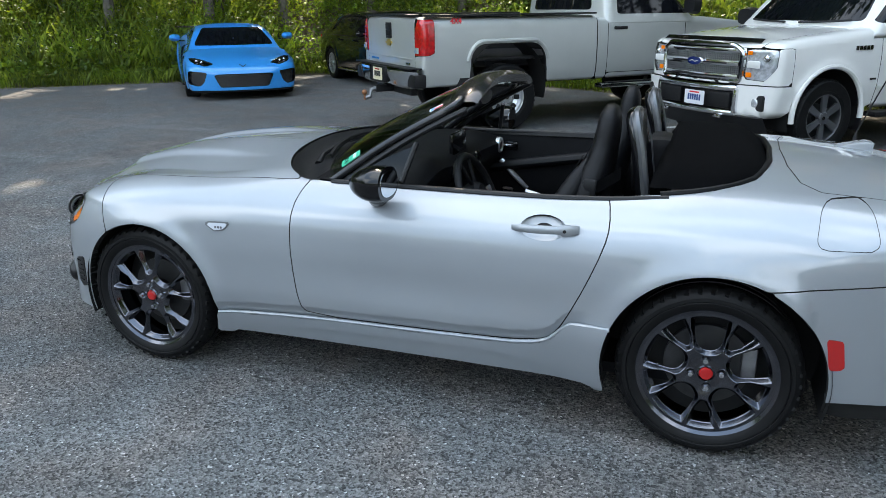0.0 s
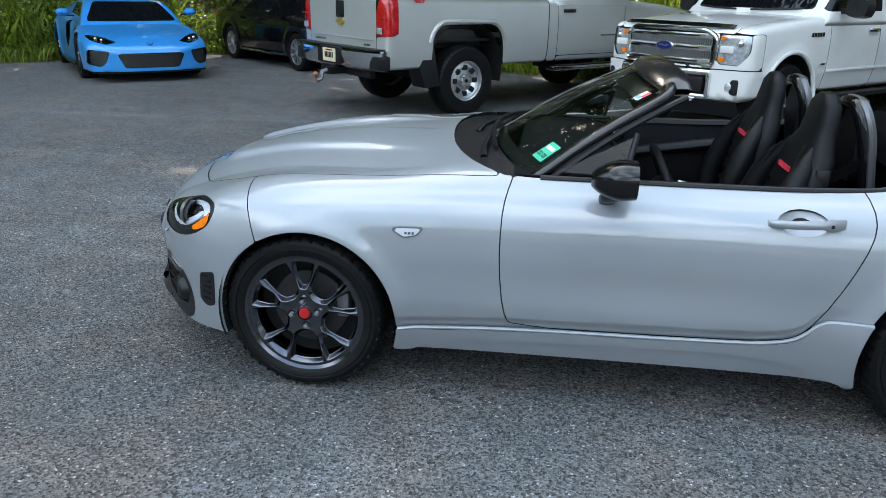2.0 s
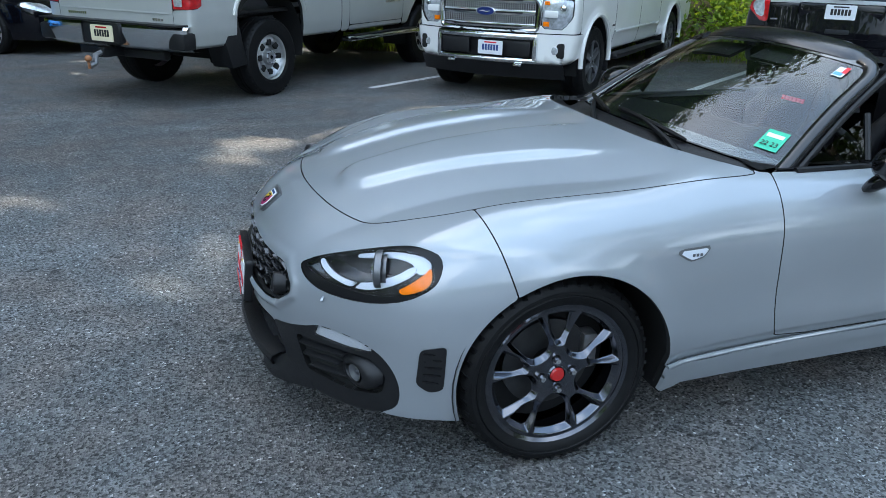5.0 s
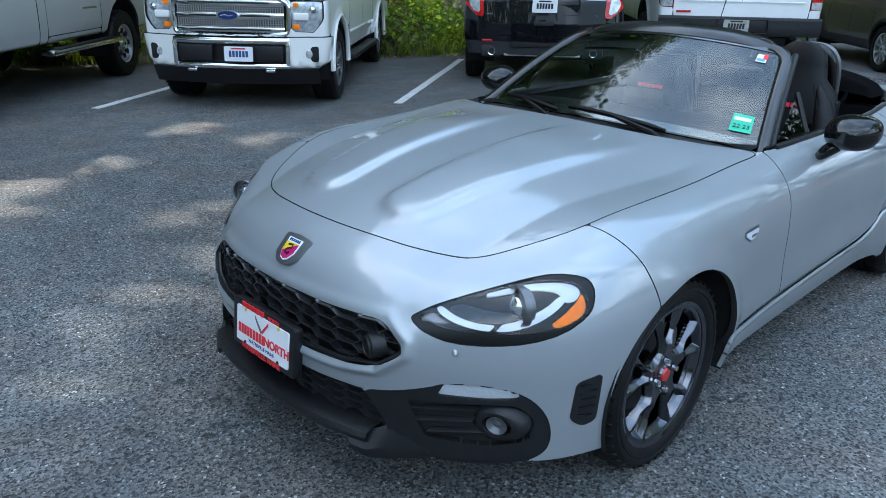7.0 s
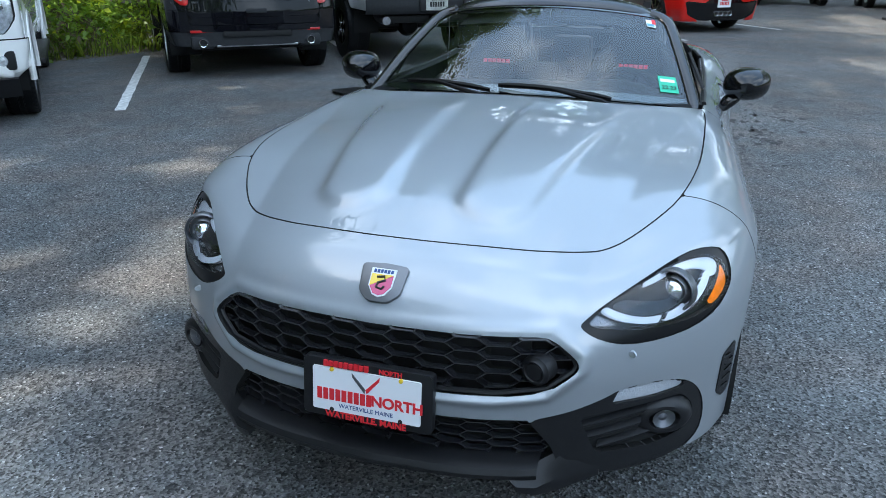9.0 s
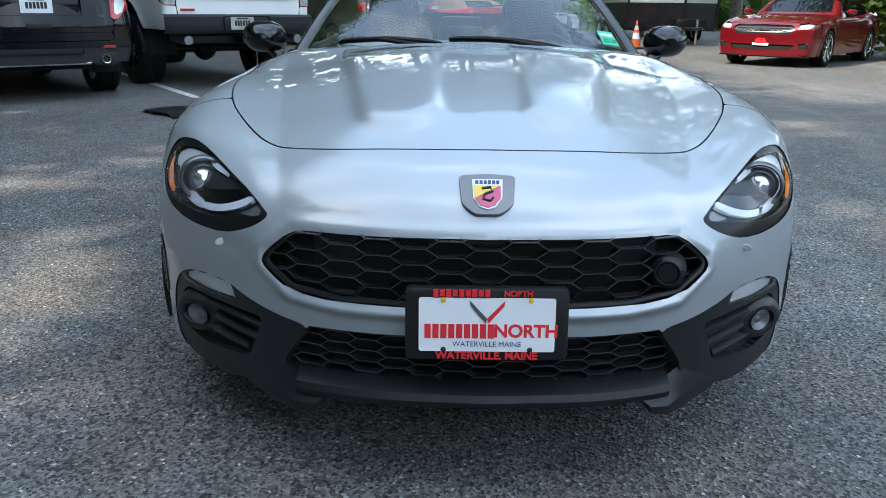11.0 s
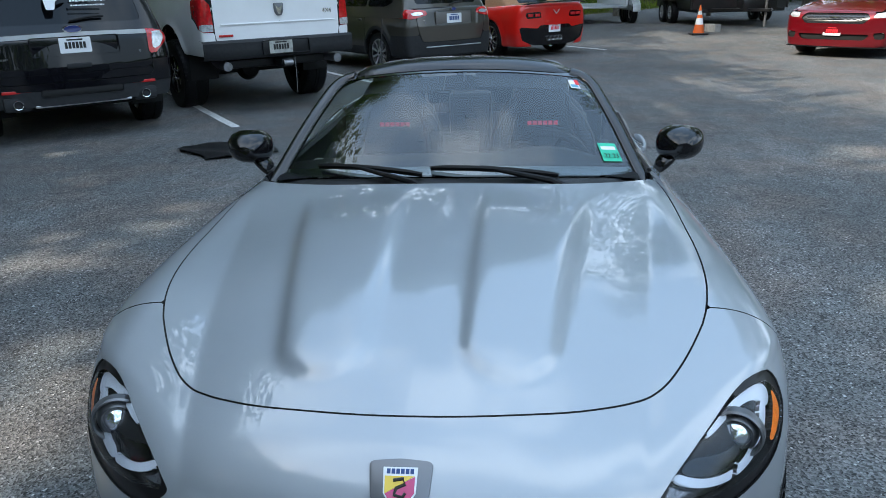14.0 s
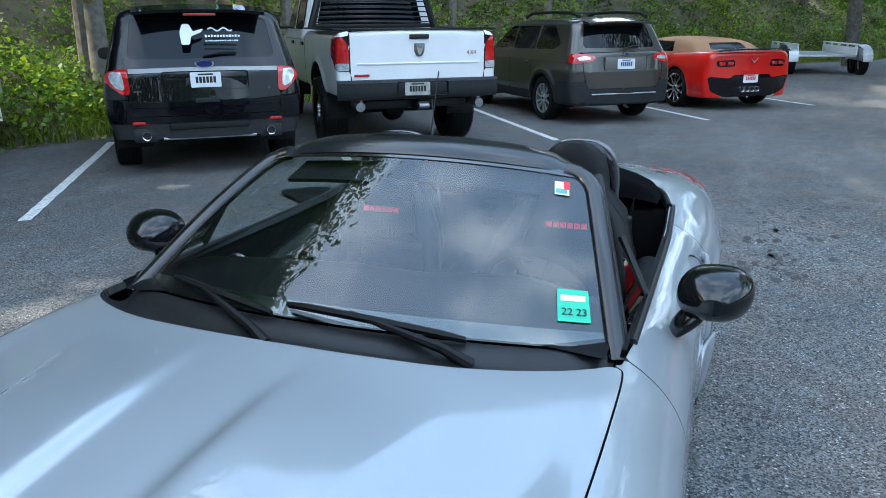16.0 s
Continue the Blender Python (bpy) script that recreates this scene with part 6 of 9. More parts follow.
    win = poly_sd(rounded([(1.60, 1.385), (2.86, 1.385), (2.30, 1.86), (1.62, 1.86)], .05))
    rearw = poly_sd(rounded([(-.70, 1.44), (.70, 1.44), (.62, 1.84), (-.62, 1.84)], .05))

    def isglass(x, y, z):
        side_w = mn(win(x, z), np.abs(y) - .68)
        return np.maximum(np.maximum(side_w, mn(rearw(y, z), 1.6 - x)), mn(rearw(y * .93, z), x - 2.2))
    H.panel("cab", lambda x, y, z: -isglass(x, y, z), P_PICKUPSILVER, e, thick=.02)
    H.panel("cab_glass", lambda x, y, z: isglass(x, y, z), M_DGLASS, e, offset=-.006)
    return e


# ----- white pickup, seen from its nose -----
def white_pickup():
    e = veh("pickup_truck", 1.51, 5.83, 223, "pearl white pickup truck with a chrome bar grille", "pickup truck", .945)
    WB, R = 3.68, .41
    top = curve([-4.95, -3.0, -2.9, -.7, -.3, .4, .75, .95], [1.38, 1.38, 1.36, 1.36, 1.33, 1.27, 1.22, 1.10])
    F = body_F(top, const(1.0), curve([.4, .6, .75, 1.0, 1.2, 1.4], [-.07, -.03, -.004, 0, -.015, -.05]),
               lambda ay, z: .93 - .20 * (ay / 1.0) ** 2.2 - .05 * np.clip(z - 1.0, 0, 1), lambda ay, z: -4.9 + 0 * ay, .46, .09, .08, .03, ((0, .46, .50), (-WB, .46, .50)))
    sh = Shell(F, -4.5, .35, .95, nx=130, nphi=100, ncap=40, reach=1.6)
    arch = wheel_cut((0, .45, .50), (-WB, .45, .50))
    gr = poly_sd(rounded([(-.60, .80), (.60, .80), (.62, 1.10), (.50, 1.175), (-.50, 1.175), (-.62, 1.10)], .05))
    lamp = poly_sd(rounded([(.64, .83), (.87, .82), (.965, .95), (.965, 1.14), (.64, 1.145)], .03))
    bmp = poly_sd([(-.60, .44), (.60, .44), (.60, .775), (-.60, .775)])

    def front(x, f):
        return np.where(x > .25, f, -1)

    def base(x, y, z):
        ay = np.abs(y)
        inbed = mn(-3.05 - x, x + 4.85, .90 - ay, z - 1.28)
        return mn(arch(x, z), -front(x, np.maximum(np.maximum(gr(ay, z), lamp(ay, z)), bmp(ay, z))), -inbed, z - .47)
    sh.panel("hood", lambda x, y, z: mn(base(x, y, z), x + .42, .80 - np.abs(y), z - 1.15), P_WHITE, e, thick=.02)
    sh.panel("nose_panel", lambda x, y, z: mn(base(x, y, z), x - .55, 1.145 - z, z - .78), P_WHITE, e, thick=.02)
    for sg in (-1, 1):
        sh.panel("bumper_end", lambda x, y, z, sg=sg: mn(base(x, y, z), x - .53, .772 - z, sg * y), P_WHITE, e, thick=.02, offset=.03)
    for sg in (-1, 1):
        sh.panel("front_fender", sided(lambda x, y, z: mn(base(x, y, z), x + .70, np.maximum(.545 - x, z - 1.15), np.maximum(np.abs(y) - .805, 1.15 - z)), sg), P_WHITE, e, thick=.02)
        sh.panel("front_door", sided(lambda x, y, z: mn(base(x, y, z), x + 1.80, -.708 - x), sg), P_WHITE, e, thick=.02)
        sh.panel("rear_door", sided(lambda x, y, z: mn(base(x, y, z), x + 2.85, -1.808 - x), sg), P_WHITE, e, thick=.02)
        sh.panel("bed_side", sided(lambda x, y, z: mn(base(x, y, z), -2.86 - x), sg), P_WHITE, e, thick=.02)
        hl = sh.panel("headlamp", sided(lambda x, y, z: mn(front(x, lamp(np.abs(y), z)) - .004), sg), M_CLEARLAMP, e, "clear headlamp with a white bracket and amber end", thick=.02, offset=-.02)
        sh.panel("lens", sided(lambda x, y, z: mn(front(x, lamp(np.abs(y), z))), sg), M_LENS, hl, offset=.0).visible_shadow = False
        x_l = .93 - .20 * .76 ** 2.2
        slab("lamp_bracket", hl, (x_l + .012, sg * .74, .985), (.03, .16, .075), P_WHITE, .015, None)
        slab("amber_lamp", hl, (x_l + .022, sg * .69, .88), (.012, .07, .05), M_AMBER, .005)
        slab("amber_lamp", hl, (x_l + .022, sg * .69, 1.10), (.012, .06, .04), M_AMBER, .005)
        bm = bmesh.new()
        bmesh.ops.create_uvsphere(bm, u_segments=14, v_segments=10, radius=.04, matrix=Matrix.Translation((x_l - .06, sg * .85, 1.05)))
        part("projector", bm, M_CHROME, hl)
        # black block that paints in the shade of the fog recess
        slab("fog_recess", e, (.80, sg * .78, .60), (.06, .26, .17), M_GAP, .03, pose(0, 0, 0))
        bm = bmesh.new()
        lathe(bm, [(.0005, 0), (.04, .006), (.055, .03)], 20, pose(.85, sg * .80, .60, 0, 0, 90))
        part("fog_lamp", bm, M_CLEARLAMP, e)
        for wx in (0, -WB):
            road_wheel(e, (wx, sg * .85, R), sg, R, .27, .25, 6, "bar", M_GUN, M_GLOSSBLK, 6)
        # arch flare
        for wx in (0, -WB):
            bm = bmesh.new()
            tube(bm, [(wx + .505 * math.cos(a), sg * 1.005, .45 + .505 * math.sin(a)) for a in np.linspace(-.12, math.pi + .12, 26)], .030, 8)
            part("arch_flare", bm, P_WHITE, e)
        slab("mud_flap", e, (-.53, sg * .88, .42), (.03, .24, .34), M_BLACKPL, .01)
        slab("running_board", e, (-1.75, sg * 1.0, .42), (2.2, .16, .06), M_BLACKPL, .02)
        bm = bmesh.new()
        bars(bm, 5, .045, .045, .008, (0, 0), pose(-.42, sg * 1.004, 1.13, 0, 0, 180 if sg > 0 else 0), .006)
        part("fender_badge", bm, M_CHROME, e)
        slab("fender_mark", e, (-.62, sg * 1.005, .80), (.09, .006, .02), M_BLACKPL, .002)
        slab("side_moulding", e, (-1.75, sg * 1.006, .72), (2.1, .012, .03), P_WHITE, .004)
        for hx in (-1.62, -2.68):
            bm = bmesh.new()
            loft(bm, [ring((hx + dx, sg * (1.0 + .03 * b), 1.16), .014, .022, (0, 1, 0), (0, 0, 1), 10) for dx, b in ((-.11, 0), (-.07, 1), (.07, 1), (.11, 0))])
            part("door_handle", bm, M_CHROME, e)
        bm = bmesh.new()
        loft(bm, [ring((-.95 + .06 * k, sg * 1.16, 1.42), .15 - .015 * k, .115 - .01 * k, (0, 1, 0), (0, 0, 1), 16, 4) for k in range(3)])
        part("wing_mirror", bm, M_BLACKPL, e)
        slab("mirror_arm", e, (-.90, sg * 1.03, 1.38), (.07, .16, .06), M_BLACKPL, .015)
    # grille
    slab("grille_back", e, (.80, 0, .985), (.02, 1.22, .36), M_GAP, .01)
    bm = bmesh.new()
    loop = rounded([(-.60, .80), (.60, .80), (.62, 1.10), (.50, 1.175), (-.50, 1.175), (-.62, 1.10)], .05)

    def gx(y):
        return .93 - .20 * abs(y) ** 2.2
    tube(bm, [(gx(y) - .01, y, z) for y, z in loop], .028, 8, closed=True)
    part("grille_surround", bm, M_CHROME, e, "chrome grille surround")
    for z0, hh in ((.845, .05), (.985, .055), (1.115, .05)):
        part("grille_bar", sheet(lambda u, v: Vector((gx(1.14 * u - .57) + .004 * math.sin(math.pi * v), 1.14 * u - .57, z0 + hh * (v - .5))), 24, 3, .02), M_CHROME, e, "chrome grille bar")
        part("grille_slot", sheet(lambda u, v: Vector((gx(.86 * u - .43) + .007, .86 * u - .43, z0 + hh * .3 * (v - .5))), 20, 1, .004), M_BLACKPL, e)
    for zc_ in (.915, 1.05):
        bm = bmesh.new()
        for i in range(44):
            y = -.56 + 1.12 * i / 43
            box(bm, (gx(y) - .015, y, zc_), (.012, .008, .085))
        for k in range(4):
            for i in range(12):
                y = -.56 + 1.12 * (i + .5) / 12
                box(bm, (gx(y) - .013, y, zc_ - .033 + .022 * k), (.012, 1.12 / 12, .006))
        tagged(part("grille_mesh", bm, M_ALLOY, e, smooth=False), kind="stuff")
    oval(e, facing(gx(0) + .02, 0, .99, False), .125, .052, M_BLUEOVAL, label="navy oval badge with a chrome rim", rim=M_CHROME)
    bm = bmesh.new()
    tube(bm, [(gx(0) + .036, -.07, .985), (gx(0) + .036, -.03, 1.0), (gx(0) + .036, .01, .98), (gx(0) + .036, .06, .995)], .005, 5)
    part("badge_script", bm, M_CHROME, e)
    part("hood_deflector", sheet(lambda u, v: Vector((gx(1.5 * u - .75) - .10 + .05 * (1 - v), 1.5 * u - .75, 1.215 + .035 * v - .02 * abs(1.5 * u - .75) ** 3)), 24, 2, .008), M_GLOSSBLK, e, "smoked hood deflector")
    # bumper
    part("bumper_bar", sheet(lambda u, v: Vector((gx(1.24 * u - .62) + .05 + .015 * math.sin(math.pi * v), 1.24 * u - .62, .735 + .06 * (v - .5))), 24, 4, .03), M_CHROME, e, "chrome bumper bar")
    part("bumper_lower_bar", sheet(lambda u, v: Vector((gx(1.24 * u - .62) + .045 + .012 * math.sin(math.pi * v), 1.24 * u - .62, .475 + .05 * (v - .5))), 24, 4, .03), M_CHROME, e)
    for sg in (-1, 1):
        slab("bumper_post", e, (gx(.61) + .04, sg * .605, .605), (.05, .05, .25), M_CHROME, .012)
        slab("bumper_insert", e, (gx(.4) + .02, sg * .38, .605), (.05, .36, .17), M_BLACKPL, .02)
        slab("tow_hook", e, (.93, sg * .42, .43), (.08, .10, .03), M_CHROME, .01)
    slab("bumper_back", e, (.84, 0, .60), (.04, 1.2, .26), M_BLACKPL, .01)
    tag_plate(e, facing(gx(0) + .075, .10, .605, False), ink=M_BLUEINK, frame_mat=M_REDTXT)
    part("chin_valance", sheet(lambda u, v: Vector((gx(1.8 * u - .9) + .02 - .10 * v, 1.8 * u - .9, .455 - .17 * v)), 24, 3, .02), M_BLACKPL, e)
    sh.panel("inner_shell", lambda x, y, z: mn(base(x, y, z) + .01), M_GAP, e, offset=-.03, stride=2)
    liners(e, ((0, .45, .50), (-WB, .45, .50)), 1.0)
    slab("chassis", e, (-2, 0, .52), (5.4, .9, .16), M_GAP, .02)
    H = Shell(house_F(const(1.95), const(.975), 1.34, .20, lambda z: -.42 - 1.05 * (z - 1.34), lambda z: -2.95 + .15 * (z - 1.34)), -2.3, -1.4, 1.6, nx=40, nphi=80, ncap=40, reach=1.7)
    wa = poly_sd(rounded([(-.62, 1.375), (-1.80, 1.375), (-1.80, 1.84), (-1.10, 1.84)], .04))
    wb = poly_sd(rounded([(-1.88, 1.375), (-2.80, 1.40), (-2.70, 1.82), (-1.88, 1.84)], .04))
    ww = poly_sd(rounded([(-.80, 1.39), (.80, 1.39), (.66, 1.84), (-.66, 1.84)], .05))

    def isglass(x, y, z):
        return np.maximum(mn(np.maximum(wa(x, z), wb(x, z)), np.abs(y) - .70), mn(ww(y, z), x + 1.1))
    H.panel("cab", lambda x, y, z: -isglass(x, y, z), P_WHITE, e, thick=.02)
    H.panel("cab_glass", lambda x, y, z: isglass(x, y, z), M_DGLASS, e, offset=-.006)
    for sg in (-1, 1):
        bm = bmesh.new()
        tube(bm, [(-.42, sg * .10, 1.375), (-.47, sg * .45, 1.385), (-.53, sg * .70, 1.40)], .012, 6)
        part("wiper", bm, M_BLACKPL, e)
    return e


# ----- black sport-utility, seen from its tail -----
def black_suv():
    e = veh("sport_utility", 5.37, 4.91, 41, "black sport-utility vehicle with a chrome tailgate strip", "SUV")
    WB, R = 2.86, .385
    top = curve([-1.2, 2.1, 2.6, 3.6, 3.95], [1.12, 1.12, 1.08, .98, .80])
    F = body_F(top, const(1.0), curve([.3, .45, .6, .85, 1.0, 1.15], [-.09, -.05, -.012, 0, -.015, -.06]), lambda ay, z: 3.85 - .3 * ay ** 3,
               lambda ay, z: -1.02 + .16 * ay ** 3 + .10 * np.clip(z - .78, 0, 1) + .05 * np.clip(.55 - z, 0, 1), .36, .08, .08, .02, ((0, .40, .45),))
    sh = Shell(F, -.7, 3.4, .75, nx=90, nphi=90, ncap=36, reach=1.6)
    arch = wheel_cut((0, .39, .44), (WB, .39, .44))
    gate = poly_sd(rounded([(-.76, .63), (.76, .63), (.78, 1.3), (-.78, 1.3)], .04))
    lamp = poly_sd(rounded([(.735, .86), (.80, .83), (.985, .99), (.99, 1.135), (.75, 1.135)], .03))

    def rr(x, f):
        return np.where(x < -.45, f, -1)

    def base(x, y, z):
        return mn(arch(x, z), z - .40)
    sh.panel("tailgate", lambda x, y, z: mn(base(x, y, z), rr(x, gate(y, z)) - .004, -rr(x, lamp(np.abs(y), z)), z - .72), P_BLACK, e, thick=.02)
    sh.panel("tailgate_lower", lambda x, y, z: mn(base(x, y, z), rr(x, gate(y, z)) - .004, .716 - z), P_BLACK, e, thick=.02, offset=-.004)
    sh.panel("rear_bumper", lambda x, y, z: mn(base(x, y, z), -.44 - x, -rr(x, gate(y, z)) - .004, .80 - z, z - .56), P_BLACK, e, thick=.02)
    sh.panel("bumper_cladding", lambda x, y, z: mn(base(x, y, z), -.44 - x, .556 - z), M_CLAD, e, thick=.02, offset=-.006)
    for sg in (-1, 1):
        sh.panel("rear_quarter", sided(lambda x, y, z: mn(base(x, y, z), .55 - x, np.maximum(z - .805, x + .436), -rr(x, gate(y, z)) - .004, -rr(x, lamp(np.abs(y), z))), sg), P_BLACK, e, thick=.02)
        sh.panel("rear_door", sided(lambda x, y, z: mn(base(x, y, z), x - .56, 1.35 - x), sg), P_BLACK, e, thick=.02)
        sh.panel("front_door", sided(lambda x, y, z: mn(base(x, y, z), x - 1.36, 2.35 - x), sg), P_BLACK, e, thick=.02)
        sh.panel("front_fender", sided(lambda x, y, z: mn(base(x, y, z), x - 2.36), sg), P_BLACK, e, thick=.02)
        tl = sh.panel("tail_lamp", sided(lambda x, y, z: rr(x, lamp(np.abs(y), z)) - .004, sg), M_TAIL, e, "red tail lamp with a clear centre", thick=.02, offset=.006)
        inn = poly_sd(rounded([(.79, .895), (.86, .90), (.93, 1.0), (.93, 1.075), (.80, 1.075)], .025))
        sh.panel("reverse_lamp", sided(lambda x, y, z: rr(x, inn(np.abs(y), z)), sg), M_CLEARLAMP, tl, thick=.005, offset=.010)
        slab("reflector", e, (-.965, sg * .62, .565), (.03, .27, .03), M_RED, .006, None)
        bm = bmesh.new()
        lathe(bm, [(.032, .10), (.040, -.01), (.046, -.014), (.050, -.006), (.050, .10)], 24, facing(-1.0, sg * .63, .44))
        part("exhaust_tip", bm, M_CHROME, e)
        slab("exhaust_shroud", e, (-.93, sg * .63, .44), (.10, .26, .15), M_CLAD, .04)
        for wx in (0, WB):
            road_wheel(e, (wx, sg * .86, R), sg, R, .25, .255, 5, "bar", M_ALLOY, M_GLOSSBLK, 5)
        bm = bmesh.new()
        loft(bm, [ring((2.2 + .05 * k, sg * 1.10, 1.16), .11 - .01 * k, .08 - .01 * k, (0, 1, 0), (0, 0, 1), 14, 3) for k in range(3)])
        part("wing_mirror", bm, P_BLACK, e)
    part("chrome_strip", sheet(lambda u, v: Vector((-1.012 + .16 * abs(1.48 * u - .74) ** 3 + .10 * .28, 1.48 * u - .74, 1.085 + .045 * (v - .5) + .012 * math.cos(math.pi * (u - .5)))), 24, 2, .01), mat("bright_trim", (.72, .74, .77), .25, metal=.5), e, "chrome tailgate strip")
    oval(e, facing(-1.005, 0, 1.15), .095, .04, M_BLUEOVAL, rim=M_CHROME, label="navy oval badge with a chrome rim")
    tag_plate(e, facing(-1.008, 0, .99), ink=M_INKBLK)
    slab("plate_recess", e, (-.990, 0, .985), (.012, .86, .19), P_BLACK, .03)
    slab("gate_pull", e, (-1.022, 0, .785), (.02, .24, .05), M_CLAD, .012)
    bm = bmesh.new()
    bars(bm, 7, .026, .018, .006, (0, 0), facing(-.965, .60, .885), .006)
    part("name_script", bm, M_CHROME, e)
    text_mesh("4WD", .03, facing(-.968, -.62, .885), M_CHROME, e, bold=.001)
    # black strip: the slot's shade as colour, not depth
    slab("bumper_slot", e, (-1.012, 0, .53), (.02, .80, .07), M_GAP, .02)
    slab("skid_lip", e, (-.97, 0, .40), (.05, .95, .03), M_ALLOY, .012)
    sh.panel("inner_shell", lambda x, y, z: base(x, y, z) + .01, M_GAP, e, offset=-.03, stride=2)
    liners(e, ((0, .39, .44),), 1.0)
    slab("chassis", e, (1.4, 0, .38), (4.2, 1.2, .12), M_GAP, .02)
    roof = curve([-1.1, -.6, .6, 1.6, 2.2], [1.70, 1.74, 1.77, 1.74, 1.62])
    H = Shell(house_F(roof, const(.965), 1.10, .28, lambda z: 2.55 - 1.35 * (z - 1.10), lambda z: -.93 + .42 * (z - 1.10)), -.1, 1.2, 1.4, nx=40, nphi=90, ncap=36, reach=1.7)
    wr = poly_sd(rounded([(-.74, 1.20), (.74, 1.20), (.68, 1.60), (-.68, 1.60)], .06))
    ws_ = poly_sd(rounded([(-.55, 1.16), (2.2, 1.16), (1.65, 1.62), (-.40, 1.62)], .06))

    def isglass(x, y, z):
        return np.maximum(mn(ws_(x, z), np.abs(y) - .68, np.abs(x - .52) - .03, np.abs(x - 1.35) - .03), mn(wr(y, z), -.55 - x))
    H.panel("upper_body", lambda x, y, z: -isglass(x, y, z), P_BLACK, e, thick=.02)
    panes(H, isglass, e)
    part("roof_spoiler", sheet(lambda u, v: Vector((-.93 + .28 * v, 1.30 * u - .65, 1.655 + .055 * v - .03 * abs(2 * u - 1) ** 3)), 20, 3, .03), P_BLACK, e)
    slab("high_brake_light", e, (-.90, 0, 1.635), (.03, .32, .025), M_RED, .006)
    bm = bmesh.new()
    tube(bm, [(-.905, .0, 1.225), (-.895, -.20, 1.255), (-.885, -.34, 1.258)], .012, 6)
    part("rear_wiper", bm, M_BLACKPL, e)
    # white window decal: plain shapes and bars
    dm = facing(-.905, 0, 1.44, True, -23)
    bm = bmesh.new()
    prism(bm, rounded([(-.20, -.11), (-.12, -.11), (-.10, -.02), (.0, .02), (.03, .06), (-.08, .03), (-.11, .11), (-.18, .11), (-.21, .02)], .02, 3), -.003, .0, dm)
    part("window_decal", bm, M_WHITEPL, e, "white window decal")
    bm = bmesh.new()
    bars(bm, 12, .020, .026, .010, (.21, -.02), dm, .003, .3)
    part("decal_bars", bm, M_WHITEPL, e)
    bm = bmesh.new()
    bars(bm, 14, .016, .016, .008, (.20, -.07), dm, .003, .3)
    part("decal_bars", bm, M_WHITEPL, e)
    bm = bmesh.new()
    tube(bm, [dm @ Vector((.07 + .022 * k, -.002, .05 + .018 * math.sin(k * 1.1))) for k in range(12)], .008, 5)
    part("decal_swirl", bm, M_WHITEPL, e)
    return e


